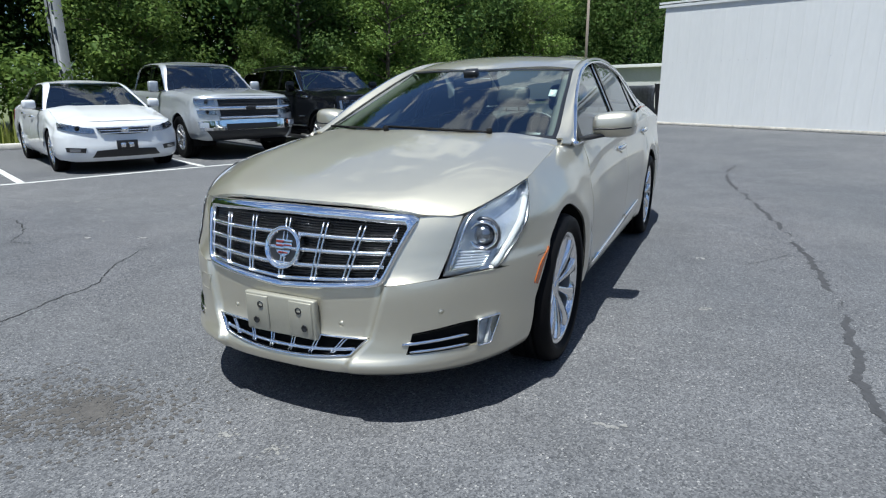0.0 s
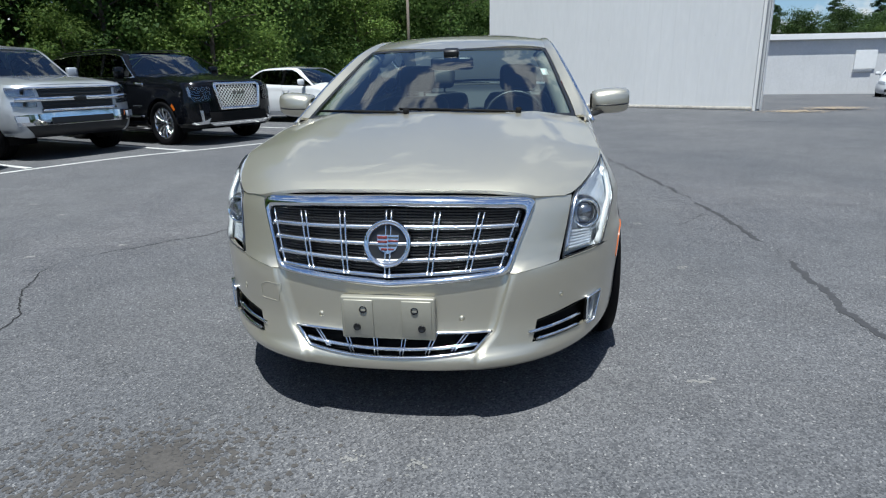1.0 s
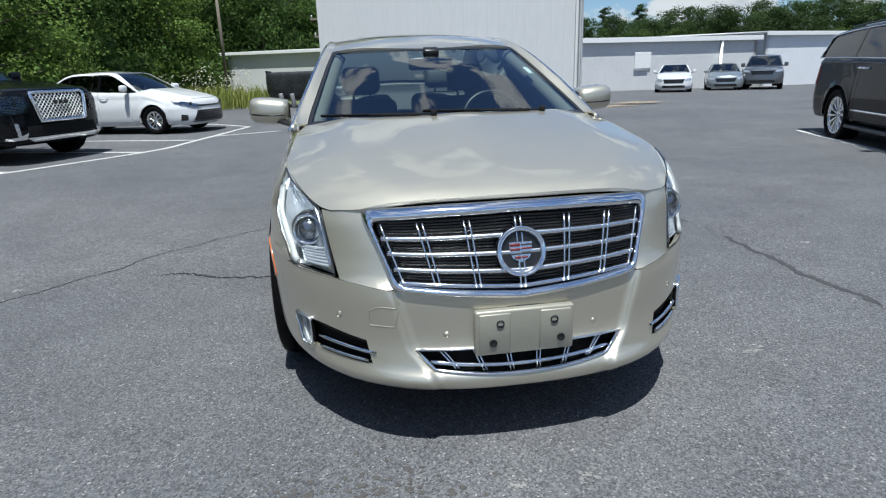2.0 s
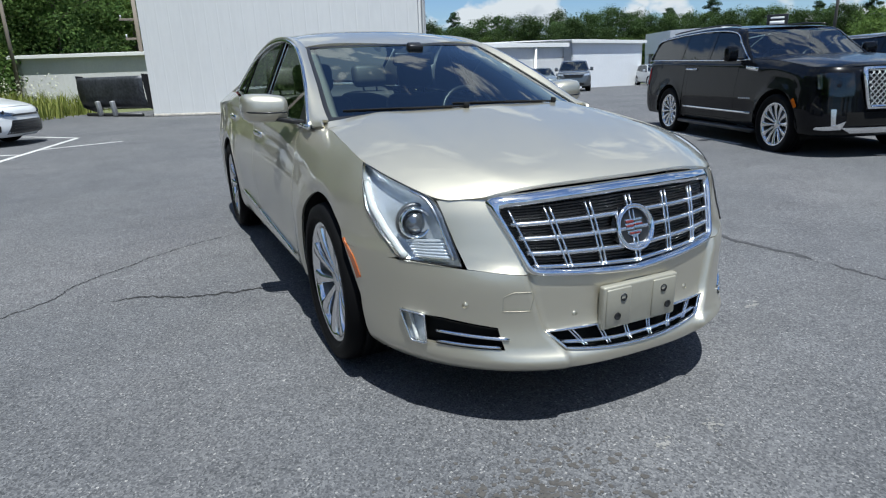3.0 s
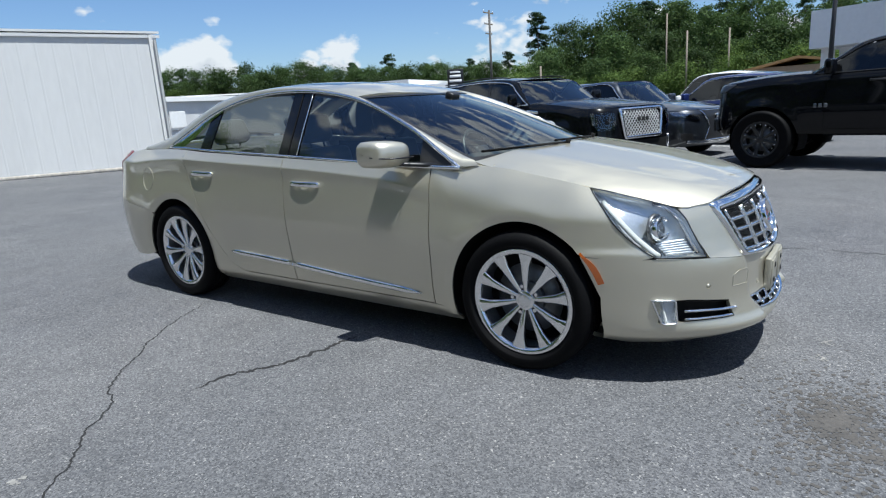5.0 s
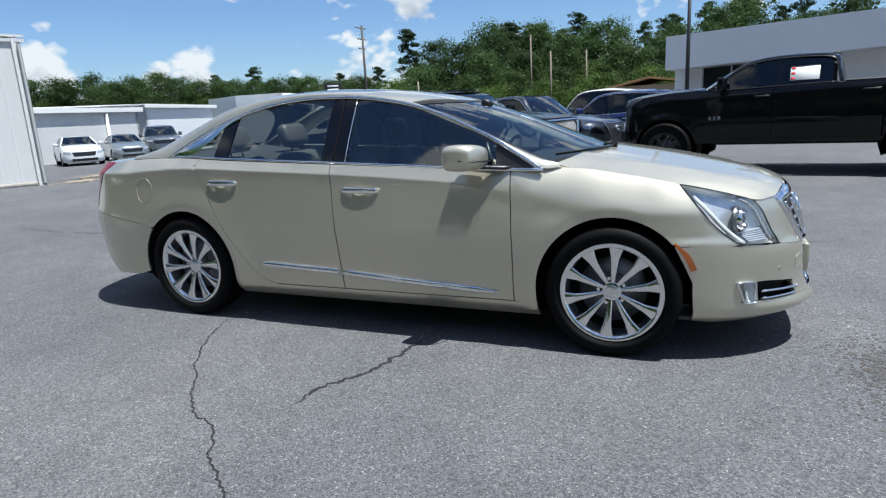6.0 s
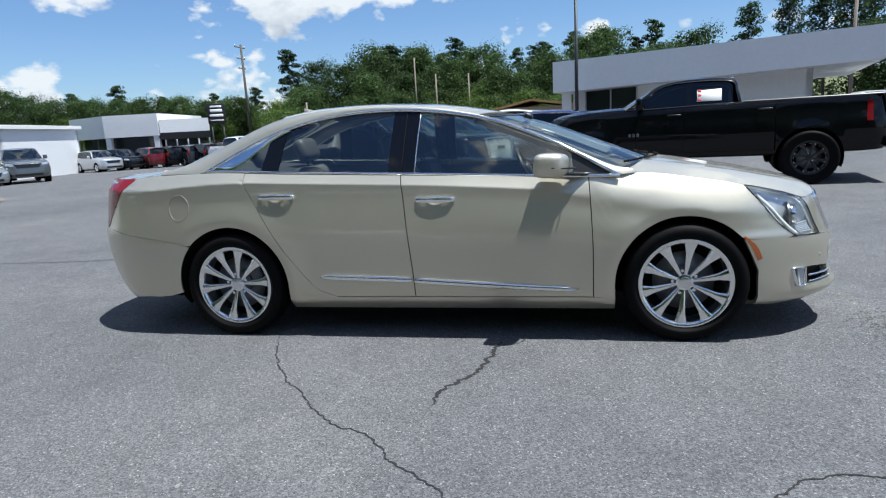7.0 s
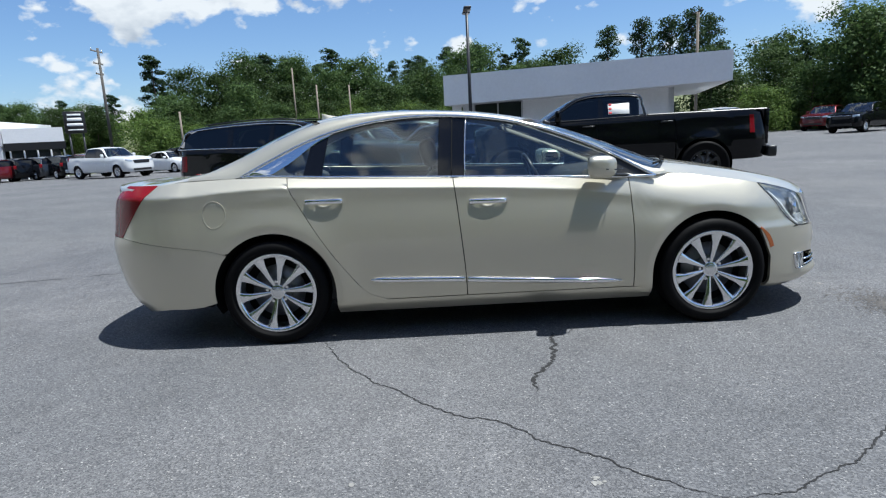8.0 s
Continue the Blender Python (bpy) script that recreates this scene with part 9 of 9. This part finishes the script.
# far rows
FAR = dict(face=face_plain, glass_s=M_PRIVACY, fine=0.5)
vehicle("sedan", "small white sedan at the far side of the lot", "car", pose(17.6, 27.6, -0.29, 0, 0, -30), body=M_PWHITE, group="cars along the far shed", **SEDAN, **FAR)
vehicle("sedan", "pale grey sedan at the far side of the lot", "car", pose(21.2, 28.6, -0.35, 0, 0, -30), body=M_PSAGE, group="cars along the far shed", **SEDAN, **FAR)
vehicle("pickup_truck", "grey pickup truck at the far side of the lot", "pickup truck", pose(23.6, 28.4, -0.38, 0, 0, -38), body=M_PMID, group="cars along the far shed", **PICKUP, **FAR)
for az, dist, rz, mm, spec, kind, lab in (
        (41.0, 49.5, -24, M_PSILVER, CROSS, "suv", "silver SUV by the far showroom"), (39.3, 50.0, -24, M_PBLACK, CROSS, "suv", "black SUV by the far showroom"),
        (37.4, 50.0, 152, M_PRED, CROSS, "suv", "red SUV by the far showroom"), (35.9, 50.0, 150, M_PBLACK, CROSS, "suv", "black SUV by the far showroom"),
        (34.3, 49.5, 150, M_PGREY, CROSS, "suv", "dark grey SUV by the far showroom"), (32.9, 48.0, 148, M_PBLACK, CROSS, "suv", "black SUV by the far showroom"),
        (31.3, 47.0, 148, M_PRED, CROSS, "suv", "dark red SUV beside a white pickup"),
        (24.6, 42.0, -30, M_PWHITE, SEDAN, "sedan", "white sedan beside a white pickup"), (22.9, 41.5, -30, M_PBLACK, CROSS, "suv", "black SUV below the wooded bank"),
        (20.9, 42.0, -30, M_PGREY, CROSS, "suv", "dark grey SUV below the wooded bank")):
    az, dist = az - 1.2, dist + 4
    x, y = -4.66 + dist * math.cos(radians(az)), 0.33 + dist * math.sin(radians(az))
    vehicle(kind, lab, "car" if kind == "sedan" else "suv", pose(x, y, lot_z(x, y), 0, 0, rz), body=mm, group="cars along the far kerb", **spec, **FAR)
vehicle("pickup_truck", "white crew-cab pickup truck in the far row", "pickup truck", pose(33.3, 20.5, lot_z(33.3, 20.5), 0, 0, -26.5), body=M_PWHITE, **PICKUP, **FAR)
vehicle("pickup_truck", "red pickup truck far off on the access road", "pickup truck", pose(43.0, -30.0, 0, 0, 0, 220), body=M_PRED, **PICKUP, **FAR)
vehicle("pickup_truck", "black pickup truck far off on the access road", "pickup truck", pose(34.6, -27.0, 0, 0, 0, 212), body=M_PBLACK, **PICKUP, **FAR)
vehicle("pickup_truck", "white pickup truck parked past the dealership's end", "pickup truck", pose(28.5, -15.1, 0, 0, 0, -88), body=M_PWHITE, **PICKUP, **FAR)
vehicle("sedan", "dark red sedan parked before the dealership wall", "car", pose(17.8, -8.9, 0, 0, 0, 72), body=M_PRED, **SEDAN, **FAR)
